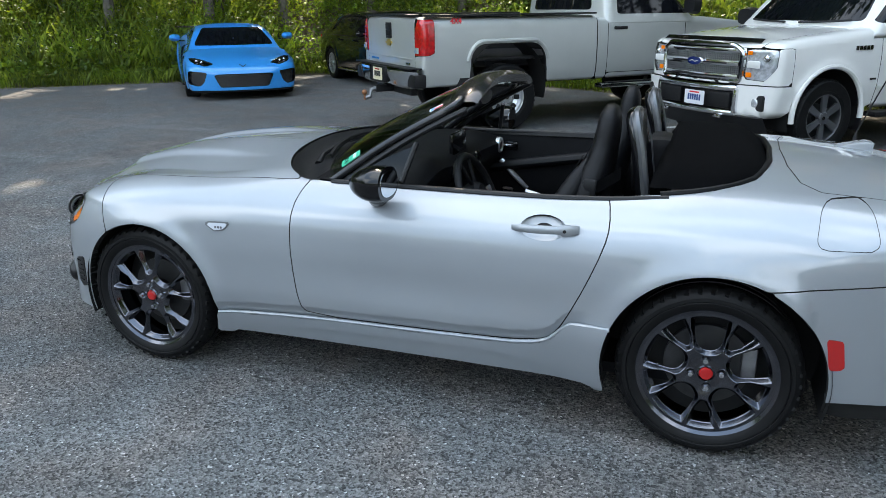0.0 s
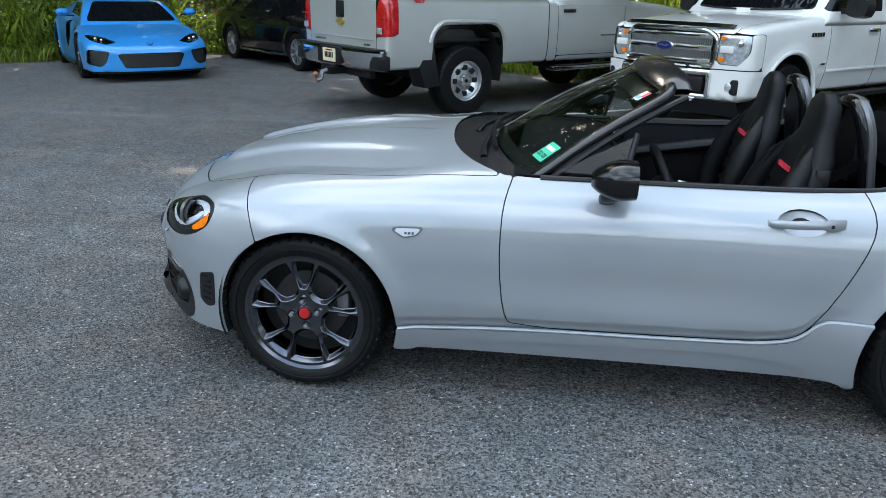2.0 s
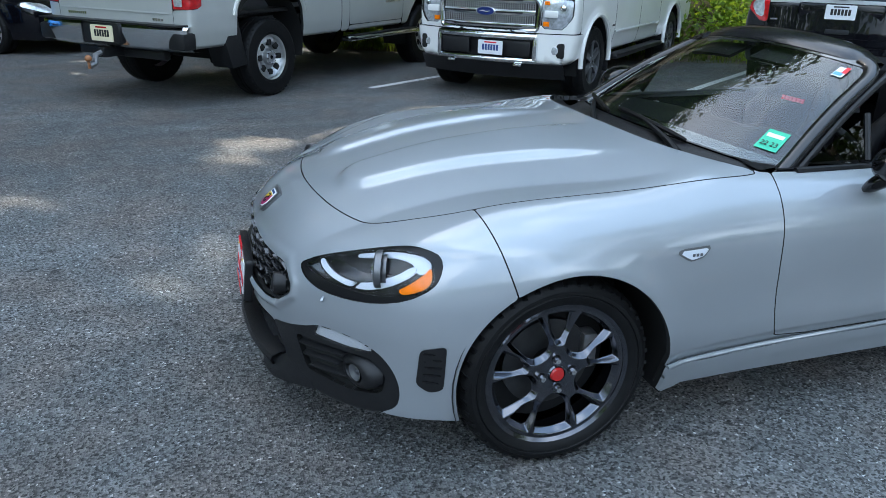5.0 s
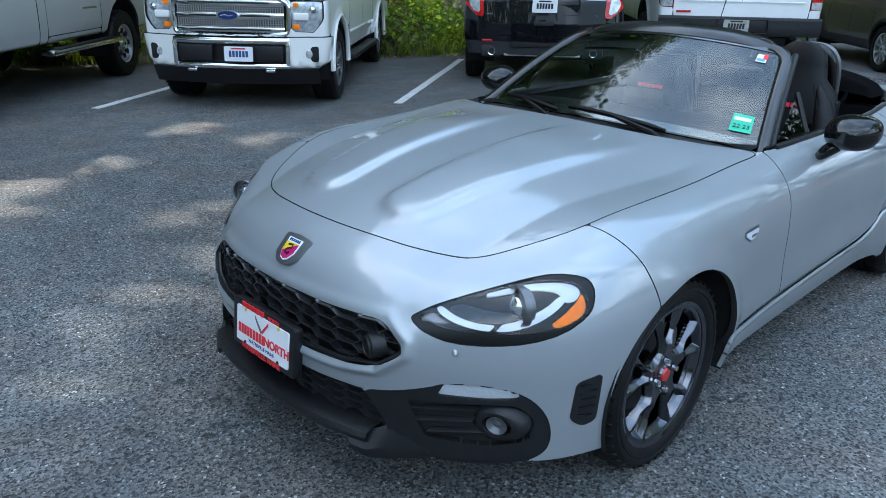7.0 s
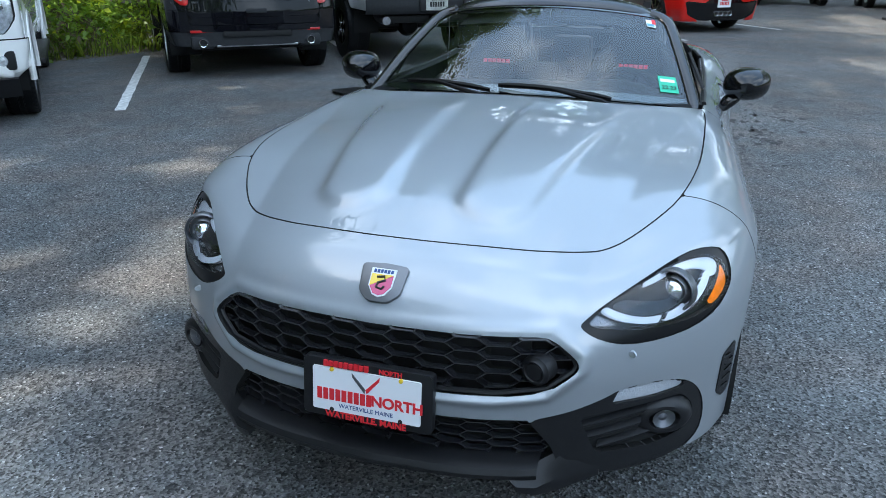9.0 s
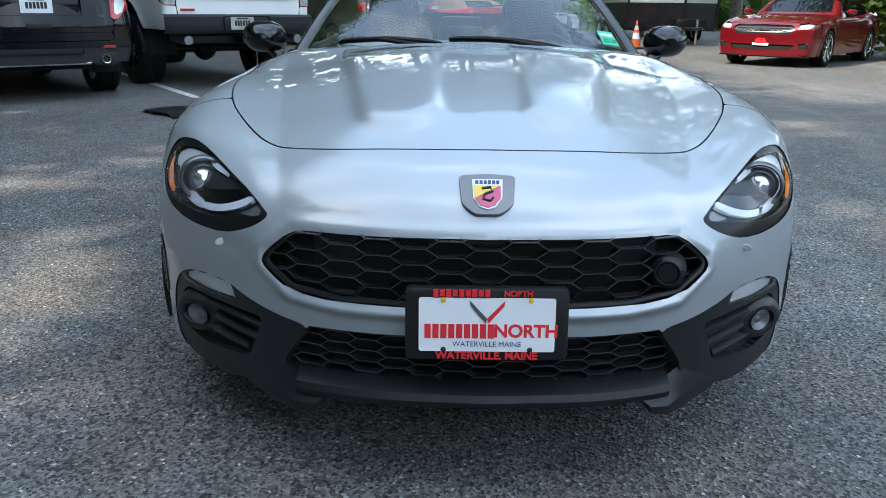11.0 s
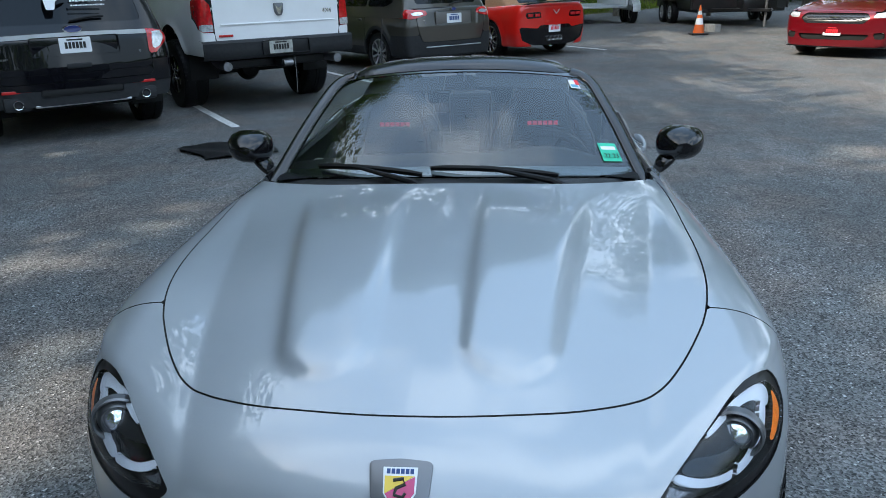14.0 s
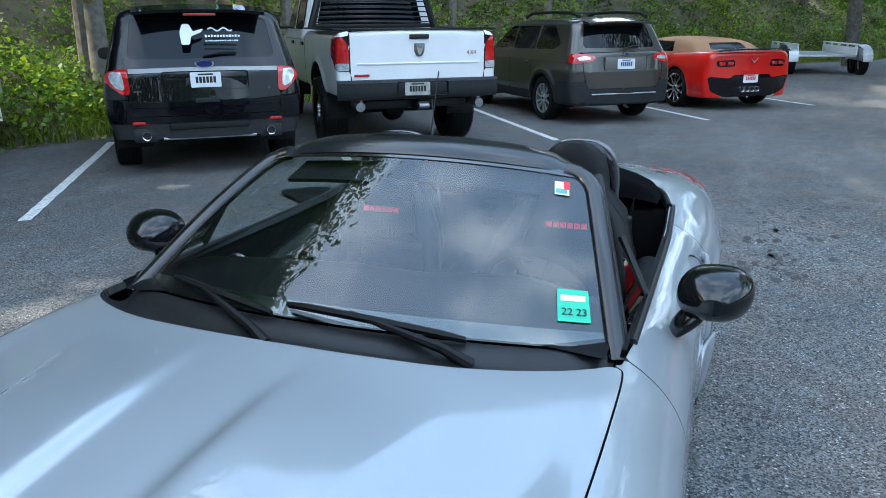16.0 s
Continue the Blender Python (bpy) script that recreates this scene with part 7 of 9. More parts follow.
# ----- white pickup, seen from its tail -----
def lifted_pickup():
    e = veh("pickup_truck", 7.45, 3.44, 40, "white lifted pickup truck with a dark rear bumper", "pickup truck")
    WB, R = 3.57, .44
    top = curve([-1.35, .95, 1.0, 3.0, 3.3, 4.3, 4.6], [1.47, 1.47, 1.42, 1.42, 1.38, 1.27, 1.1])
    F = body_F(top, curve([-1.4, -.9, 0, 4.5], [.975, 1.0, 1.0, 1.0]), curve([.5, .7, .85, 1.1, 1.35, 1.5], [-.06, -.03, -.006, 0, -.015, -.05]),
               lambda ay, z: 4.5 - .2 * ay ** 3, lambda ay, z: -1.24 + .03 * ay ** 4, .70, .09, .06, .02, ((0, .50, .55),))
    sh = Shell(F, -.9, 4.0, 1.1, nx=120, nphi=90, ncap=30, reach=1.6)
    arch = wheel_cut((0, .55, .52), (WB, .55, .52))
    lampz = poly_sd(rounded([(.835, 1.00), (.99, 1.00), (1.01, 1.39), (.845, 1.39)], .025))

    def lr(x, y, z):
        return mn(lampz(np.abs(y), z), -.95 - x)

    def base(x, y, z):
        inbed = mn(x + 1.17, .94 - x, .90 - np.abs(y), z - 1.36)
        return mn(arch(x, z), -inbed, z - .72, -lr(x, y, z))
    sh.panel("tailgate", lambda x, y, z: mn(base(x, y, z), .825 - np.abs(y), -1.08 - x, z - .90), P_WHITE2, e, thick=.02)
    for sg in (-1, 1):
        sh.panel("bed_side", sided(lambda x, y, z: mn(base(x, y, z), .95 - x, np.maximum(np.abs(y) - .83, x + 1.08)), sg), P_WHITE2, e, thick=.02)
        sh.panel("rear_door", sided(lambda x, y, z: mn(base(x, y, z), x - .965, 1.80 - x), sg), P_WHITE2, e, thick=.02)
        sh.panel("front_door", sided(lambda x, y, z: mn(base(x, y, z), x - 1.808, 2.80 - x), sg), P_WHITE2, e, thick=.02)
        sh.panel("front_fender", sided(lambda x, y, z: mn(base(x, y, z), x - 2.81), sg), P_WHITE2, e, thick=.02)
        low = poly_sd(rounded([(.84, 1.01), (.985, 1.01), (.985, 1.095), (.845, 1.095)], .01))
        tl = sh.panel("tail_lamp", sided(lambda x, y, z: lr(x, y, z) - .003, sg), M_TAIL, e, "red tail lamp with a clear lower lens", thick=.03, offset=.006)
        sh.panel("reverse_lamp", sided(lambda x, y, z: mn(low(np.abs(y), z), -1.05 - x), sg), M_CLEARLAMP, tl, thick=.006, offset=.011)
        for wx in (0, WB):
            road_wheel(e, (wx, sg * .86, R), sg, R, .31, .235, 6, "bar", M_GLOSSBLK, M_GLOSSBLK, 8)
        bm = bmesh.new()
        loft(bm, [ring((2.65 + .05 * k, sg * 1.22, 1.55), .13 - .01 * k, .13 - .01 * k, (0, 1, 0), (0, 0, 1), 14, 4) for k in range(3)])
        part("towing_mirror", bm, M_BLACKPL, e)
        slab("mirror_arm", e, (2.70, sg * 1.06, 1.48), (.06, .20, .05), M_BLACKPL, .015)
        for hx in (1.08, 1.95):
            slab("door_handle", e, (hx, sg * 1.012, 1.27), (.17, .03, .05), M_BLACKPL, .012)
        slab("bed_rail_cap", e, (-.1, sg * .945, 1.472), (2.1, .11, .022), M_BLACKPL, .008)
        slab("fender_badge", e, (3.05, sg * 1.004, 1.12), (.22, .008, .05), M_CHROME, .003)
    slab("tailgate_cap", e, (-1.205, 0, 1.472), (.08, 1.64, .022), M_BLACKPL, .008)
    slab("tailgate_handle", e, (-1.245, 0, 1.385), (.03, .24, .055), M_BLACKPL, .012)
    bm = bmesh.new()
    prism(bm, rounded([(-.065, .075), (.065, .075), (.06, -.02), (.03, -.075), (-.03, -.075), (-.06, -.02)], .015, 3), -.016, .004, facing(-1.240, 0, 1.235), bevel=.003)
    part("emblem", bm, M_GUN, e, "chrome shield emblem")
    bm = bmesh.new()
    prism(bm, [(-.045, .055), (-.015, .02), (.015, .02), (.045, .055), (.03, -.01), (.012, -.055), (-.012, -.055), (-.03, -.01)], -.021, -.015, facing(-1.240, 0, 1.235))
    part("emblem_shape", bm, M_CHROME, e)
    text_mesh("4X4", .075, facing(-1.242, -.66, 1.195), M_CHROME, e, "tailgate_lettering", bold=.001)
    slab("tailgate_mark", e, (-1.243, .70, .955), (.008, .18, .028), M_RED, .004)
    part("tailgate_crease", sheet(lambda u, v: Vector((-1.244 - .004 * math.sin(math.pi * v), 1.5 * u - .75, 1.075 + .02 * v)), 4, 2, .004), P_WHITE2, e)
    def bump(u, v):
        y = (2 * u - 1) * 1.0
        prof = [(-.06, .905), (-.17, .90), (-.20, .875), (-.20, .72), (-.17, .68), (-.04, .675)]
        i = min(int(v * 5), 4)
        f = v * 5 - i
        px, pz = prof[i][0] * (1 - f) + prof[i + 1][0] * f, prof[i][1] * (1 - f) + prof[i + 1][1] * f
        return Vector((-1.17 + px + .12 * abs(y) ** 4, y, pz))
    part("rear_bumper", sheet(bump, 36, 10), M_CLAD, e, "dark grey step bumper")
    slab("plate_recess", e, (-1.372, 0, .80), (.012, .62, .17), M_BLACKPL, .03)
    tag_plate(e, facing(-1.384, .07, .80), ink=M_INKBLK, field=mat("dirty_plate", (.36, .36, .33), .6, noise_scale=20, noise_amt=.3))
    bm = bmesh.new()
    box(bm, (-1.24, 0, .60), (.26, .14, .10), bevel=.015)
    box(bm, (-1.05, 0, .60), (.10, 1.3, .10), bevel=.015)
    part("hitch_receiver", bm, M_BLACKPL, e)
    bm = bmesh.new()
    tube(bm, [(-1.39, -.06, .60), (-1.39, .06, .60)], .035, 10)
    part("hitch_ring", bm, M_STEEL, e)
    for sg in (-1, 1):
        bm = bmesh.new()
        tube(bm, [(-1.30, sg * .74, .60), (-.9, sg * .72, .61), (-.4, sg * .60, .62)], .055, 12)
        part("tail_pipe", bm, M_STEEL, e)
    bm = bmesh.new()
    tube(bm, [(-1.33, -.12, .68), (-1.335, -.125, .45), (-1.33, -.12, .22)], .005, 5)
    part("hanging_wire", bm, M_STEEL, e)
    bm = bmesh.new()
    lathe(bm, [(.001, -.18), (.12, -.12), (.17, 0), (.12, .12), (.001, .18)], 20, pose(0, 0, .44, 0, 0, 90))
    tube(bm, [(0, -.8, .44), (0, .8, .44)], .055, 10)
    part("rear_axle", bm, M_BLACKPL, e)
    sh.panel("inner_shell", lambda x, y, z: base(x, y, z) + .01, M_GAP, e, offset=-.03, stride=2)
    liners(e, ((0, .55, .52), (WB, .55, .52)), 1.0)
    slab("chassis", e, (1.6, 0, .70), (5.0, .9, .16), M_GAP, .02)
    slab("bed_floor", e, (-.1, 0, .95), (2.0, 1.7, .04), M_BLACKPL)
    H = Shell(house_F(const(2.03), const(.985), 1.42, .22, lambda z: 3.0 - 1.1 * (z - 1.42), lambda z: 1.0 + .10 * (z - 1.42)), 1.5, 2.2, 1.68, nx=40, nphi=80, ncap=36, reach=1.7)
    wa = poly_sd(rounded([(1.88, 1.46), (2.80, 1.46), (2.30, 1.93), (1.88, 1.93)], .04))
    wb = poly_sd(rounded([(1.15, 1.46), (1.80, 1.46), (1.80, 1.93), (1.18, 1.93)], .04))
    ww = poly_sd(rounded([(-.78, 1.50), (.78, 1.50), (.68, 1.93), (-.68, 1.93)], .05))

    def isglass(x, y, z):
        return np.maximum(mn(np.maximum(wa(x, z), wb(x, z)), np.abs(y) - .70), np.maximum(mn(ww(y, z), 1.3 - x), mn(ww(y, z), x - 2.3)))
    H.panel("cab", lambda x, y, z: -isglass(x, y, z), P_WHITE2, e, thick=.02)
    H.panel("cab_glass", lambda x, y, z: isglass(x, y, z), M_DGLASS, e, offset=-.006)
    # louvred rack behind the cab
    rack = slab("cab_rack", e, (.93, 0, 1.50), (.06, 1.80, .06), M_BLACKPL, .012, None, "black louvred rack behind the cab")
    for sg in (-1, 1):
        bm = bmesh.new()
        tube(bm, [(.90, sg * .90, 1.47), (.90, sg * .80, 1.80), (.95, sg * .74, 2.02)], .05, 8)
        part("rack_post", bm, M_BLACKPL, rack)
    for k in range(7):
        slab("rack_slat", rack, (.90, 0, 1.55 + .07 * k), (.07, 1.66 - .02 * k, .018), M_BLACKPL, .004, pose(0, 0, 0))
    return e


# ----- bronze-grey wagon -----
def grey_wagon():
    e = veh("estate_car", 10.85, 1.36, 41, "bronze-grey crossover wagon with dark lower cladding", "car")
    WB, R = 2.745, .35
    top = curve([-1.1, -.8, 1.9, 2.4, 3.4, 3.7], [1.10, 1.10, 1.06, 1.02, .90, .75])
    F = body_F(top, curve([-1.0, -.5, 0, 3.6], [.90, .925, .93, .92]), curve([.25, .4, .55, .8, .95, 1.1], [-.06, -.03, -.006, 0, -.025, -.07]), lambda ay, z: 3.65 - .3 * ay ** 3,
               lambda ay, z: -.98 + .17 * ay ** 2.6 + .14 * np.clip(z - .80, 0, 1) + .04 * np.clip(.5 - z, 0, 1), .30, .08, .08, .02, ((0, .36, .42), (WB, .36, .42)))
    sh = Shell(F, -.6, 3.2, .68, nx=80, nphi=84, ncap=34, reach=1.5)
    arch = wheel_cut((0, .35, .40), (WB, .35, .40))
    clad = wheel_cut((0, .35, .455), (WB, .35, .455))
    lamp = poly_sd(rounded([(.50, .985), (.60, .955), (.80, .915), (.91, .94), (.95, 1.00), (.90, 1.075), (.60, 1.065), (.50, 1.03)], .02))
    gate = poly_sd(rounded([(-.62, .55), (.62, .55), (.70, .80), (.72, 1.3), (-.72, 1.3), (-.70, .80)], .05))

    def rr(x, f):
        return np.where(x < -.4, f, -1)

    def low(x, z):
        return np.maximum(np.maximum(.445 - z, -clad(x, z)), np.where(x < -.42, .66 - z, -1))

    def base(x, y, z):
        return mn(arch(x, z), z - .30)
    sh.panel("tailgate", lambda x, y, z: mn(base(x, y, z), rr(x, gate(y, z)) - .004, -rr(x, lamp(np.abs(y), z))), P_BROWN, e, thick=.02)
    sh.panel("bumper_cladding", lambda x, y, z: mn(base(x, y, z), low(x, z), -rr(x, gate(y, z)) - .004), M_CLAD, e, "dark plastic lower cladding", thick=.02, offset=.006)
    for sg in (-1, 1):
        for nm, a, b in (("rear_quarter", -1.2, .42), ("rear_door", .43, 1.25), ("front_door", 1.26, 2.18), ("front_fender", 2.19, 3.8)):
            sh.panel(nm, sided(lambda x, y, z: mn(base(x, y, z), x - a, b - x, -low(x, z), -rr(x, gate(y, z)) - .004, -rr(x, lamp(np.abs(y), z))), sg), P_BROWN, e, thick=.02)
        tl = sh.panel("tail_lamp", sided(lambda x, y, z: rr(x, lamp(np.abs(y), z)) - .003, sg), M_TAIL, e, "dark red wrap-round tail lamp", thick=.02, offset=.006)
        inn = poly_sd(rounded([(.52, 1.0), (.66, .975), (.80, .975), (.80, 1.02), (.66, 1.035)], .012))
        sh.panel("reverse_lamp", sided(lambda x, y, z: rr(x, inn(np.abs(y), z)), sg), M_CLEARLAMP, tl, thick=.004, offset=.011)
        slab("reflector", e, (-.86, sg * .72, .475), (.03, .05, .10), M_RED, .008)
        slab("reflector_pod", e, (-.84, sg * .68, .475), (.03, .20, .12), M_BLACKPL, .03)
        for wx in (0, WB):
            road_wheel(e, (wx, sg * .80, R), sg, R, .225, .235, 10, "bar", M_ALLOY, M_GLOSSBLK, 5)
        slab("door_handle", e, (.55, sg * .945, .90), (.16, .03, .04), P_BROWN, .012)
        bm = bmesh.new()
        tube(bm, [(-.55, sg * .60, 1.605), (-.35, sg * .615, 1.665), (.3, sg * .62, 1.685), (1.0, sg * .61, 1.675), (1.25, sg * .60, 1.615)], .028, 8)
        part("roof_rail", bm, M_BLACKPL, e)
    bm = bmesh.new()
    tube(bm, [(.9, -.6, 1.68), (.9, .6, 1.68)], .018, 6)
    part("roof_crossbar", bm, M_BLACKPL, e)
    tag_plate(e, facing(-.985, 0, .915), ink=M_BLUEINK)
    slab("plate_recess", e, (-.968, 0, .925), (.012, .74, .20), mat("satin_recess", (.16, .15, .14), .4, metal=.4), .02)
    oval(e, facing(-.965, 0, 1.06), .055, .03, M_BLUEOVAL, rim=M_CHROME)
    slab("rear_sticker", e, (-.93, .50, .84), (.01, .13, .05), mat("violet_sticker", (.12, .10, .35), .5), .004)
    bm = bmesh.new()
    bars(bm, 6, .018, .014, .006, (0, 0), facing(-.925, .52, .90), .006)
    part("name_script", bm, M_CHROME, e)
    slab("silver_skid_line", e, (-.975, 0, .47), (.02, 1.15, .018), M_ALLOY, .006)
    sh.panel("inner_shell", lambda x, y, z: base(x, y, z) + .01, M_GAP, e, offset=-.03, stride=2)
    liners(e, ((0, .35, .40), (WB, .35, .40)), .93)
    slab("chassis", e, (1.4, 0, .32), (4.0, 1.1, .10), M_GAP, .02)
    roof = curve([-1.0, -.6, .5, 1.4, 2.0], [1.54, 1.59, 1.62, 1.58, 1.45])
    H = Shell(house_F(roof, const(.875), 1.06, .34, lambda z: 2.35 - 1.55 * (z - 1.06), lambda z: -.86 + .52 * (z - 1.06)), -.1, 1.0, 1.3, nx=40, nphi=84, ncap=34, reach=1.6)
    wr = poly_sd(rounded([(-.64, 1.15), (.64, 1.15), (.56, 1.47), (-.56, 1.47)], .06))
    wa = poly_sd(rounded([(-.42, 1.20), (-.20, 1.12), (2.05, 1.10), (1.50, 1.47), (-.05, 1.48)], .05))

    def isglass(x, y, z):
        return np.maximum(mn(wa(x, z), np.abs(y) - .60, np.abs(x - .40) - .03, np.abs(x - 1.25) - .03), mn(wr(y, z), -.45 - x))
    H.panel("upper_body", lambda x, y, z: -isglass(x, y, z), P_BROWN, e, thick=.02)
    panes(H, isglass, e)
    part("roof_spoiler", sheet(lambda u, v: Vector((-.82 + .24 * v, 1.14 * u - .57, 1.515 + .045 * v - .03 * abs(2 * u - 1) ** 3)), 20, 3, .03), P_BROWN, e)
    bm = bmesh.new()
    tube(bm, [(-.86, .0, 1.13), (-.83, -.16, 1.165), (-.82, -.30, 1.17)], .011, 6)
    part("rear_wiper", bm, M_BLACKPL, e)
    return e


# ----- low sports cars -----
def red_sports():
    e = veh("sports_car", 13.55, -.55, 38, "bright red sports convertible with its tan soft top up", "car")
    WB, R = 2.71, .345
    top = curve([-1.1, -.9, -.5, .3, 1.2, 1.9, 2.6, 3.4, 3.7], [.98, 1.03, 1.02, .98, .92, .92, .84, .66, .50])
    F = body_F(top, curve([-1.0, -.6, 0, .8, 1.6, 2.7, 3.5], [.86, .93, .945, .90, .88, .93, .80]), curve([.2, .35, .5, .7, .85, 1.0], [-.05, -.02, 0, -.004, -.03, -.09]), lambda ay, z: 3.62 - .5 * ay ** 3,
               lambda ay, z: -.95 + .14 * ay ** 3 + .12 * np.clip(.55 - z, 0, 1) - .05 * np.clip(z - .8, 0, .3), .20, .12, .08, .02, ((0, .36, .42), (WB, .35, .41)))
    sh = Shell(F, -.5, 3.0, .6, nx=80, nphi=84, ncap=36, reach=1.5)
    arch = wheel_cut((0, .35, .385), (WB, .34, .375))
    low = poly_sd([(-1.2, .62), (-.84, .60), (-.70, .55), (-.62, .30), (.62, .30), (.70, .55), (.84, .60), (1.2, .62), (1.2, .0), (-1.2, 0)])
    dif = poly_sd(rounded([(-.86, .60), (-.44, .56), (-.38, .62), (.38, .62), (.44, .56), (.86, .60), (.78, .34), (.5, .22), (-.5, .22), (-.78, .34)], .03))
    lamp = poly_sd(rounded([(.36, .76), (.70, .75), (.74, .86), (.38, .88)], .03))

    def rr(x, f):
        return np.where(x < -.5, f, -1)

    def base(x, y, z):
        return mn(arch(x, z), z - .22, -rr(x, np.maximum(dif(y, z), lamp(np.abs(y), z))))
    opening = poly_sd([(-.05, -.62), (1.75, -.66), (1.75, .66), (-.05, .62)])
    sh.panel("rear_body", lambda x, y, z: mn(base(x, y, z), .35 - x, -mn(opening(x, y), z - .8)), P_RED, e, thick=.02)
    sh.panel("diffuser", lambda x, y, z: mn(arch(x, z), rr(x, dif(y, z)) - .003), M_GLOSSBLK, e, "gloss black rear diffuser", thick=.02, offset=-.02)
    for sg in (-1, 1):
        sh.panel("door", sided(lambda x, y, z: mn(base(x, y, z), x - .36, 1.72 - x, -mn(opening(x, y), z - .8)), sg), P_RED, e, thick=.02)
        tl = sh.panel("tail_lamp", sided(lambda x, y, z: rr(x, lamp(np.abs(y), z)) - .003, sg), M_GLOSSBLK, e, "dark tail lamp with red lenses", thick=.02, offset=-.012)
        for yy in (.46, .62):
            slab("lamp_lens", tl, (-.955 + .14 * yy ** 3, sg * yy, .815), (.03, .12, .06), M_TAIL, .012)
        for wx in (0, WB):
            road_wheel(e, (wx, sg * .81, R), sg, R, .27, .262, 10, "bar", M_CHROME, M_GLOSSBLK, 5)
        slab("side_skirt", e, (1.4, sg * .90, .22), (2.0, .08, .06), M_GLOSSBLK, .02)
    sh.panel("front_body", lambda x, y, z: mn(base(x, y, z), x - 1.73, -mn(opening(x, y), z - .8)), P_RED, e, thick=.02)
    sh.panel("inner_shell", lambda x, y, z: mn(arch(x, z), z - .25, -mn(opening(x, y), z - .8)), M_GAP, e, offset=-.03, stride=2)
    liners(e, ((0, .35, .385), (WB, .34, .375)), .94)
    part("rear_spoiler", sheet(lambda u, v: Vector((-1.04 + .10 * v + .14 * abs(1.5 * u - .75) ** 3, 1.5 * u - .75, 1.045 + .01 * math.sin(math.pi * v) - .03 * abs(2 * u - 1) ** 4)), 24, 3, .018), M_GLOSSBLK, e, "black rear spoiler")
    bm = bmesh.new()
    for s in (-1, 1):
        prism(bm, [(0, -.03), (s * .075, .04), (s * .07, .02), (s * .004, -.05)], -.008, .004, facing(-.975, 0, .87))
    part("emblem", bm, M_ALLOY, e)
    tag_plate(e, facing(-.93, 0, .55), h=.15, ink=M_REDTXT, name="dealer_plate", frame_mat=M_REDTXT)
    for yy in (-.16, -.055, .055, .16):
        bm = bmesh.new()
        lathe(bm, [(.036, .12), (.042, -.01), (.048, -.012), (.050, .12)], 20, facing(-.92, yy, .36))
        part("exhaust_tip", bm, M_CHROME, e)
    roof = curve([-.3, .0, .5, 1.1, 1.5], [1.12, 1.19, 1.24, 1.25, 1.2])
    H = Shell(house_F(roof, const(.73), .96, .45, lambda z: 1.85 - 1.6 * (z - .96), lambda z: -.35 + 1.1 * (z - .96)), .45, .9, 1.05, nx=24, nphi=70, ncap=36, reach=1.5)
    wr = poly_sd(rounded([(-.40, 1.03), (.40, 1.03), (.34, 1.15), (-.34, 1.15)], .04))
    wa = poly_sd(rounded([(.45, .98), (1.65, .98), (1.3, 1.17), (.55, 1.17)], .03))

    def isg(x, y, z):
        return np.maximum(mn(wa(x, z), np.abs(y) - .45), np.maximum(mn(wr(y, z), .35 - x), mn(wr(y * .7, z), x - 1.3)))
    H.panel("soft_top", lambda x, y, z: -isg(x, y, z), M_TAN, e, "tan canvas soft top", thick=.02)
    panes(H, isg, e)
    return e


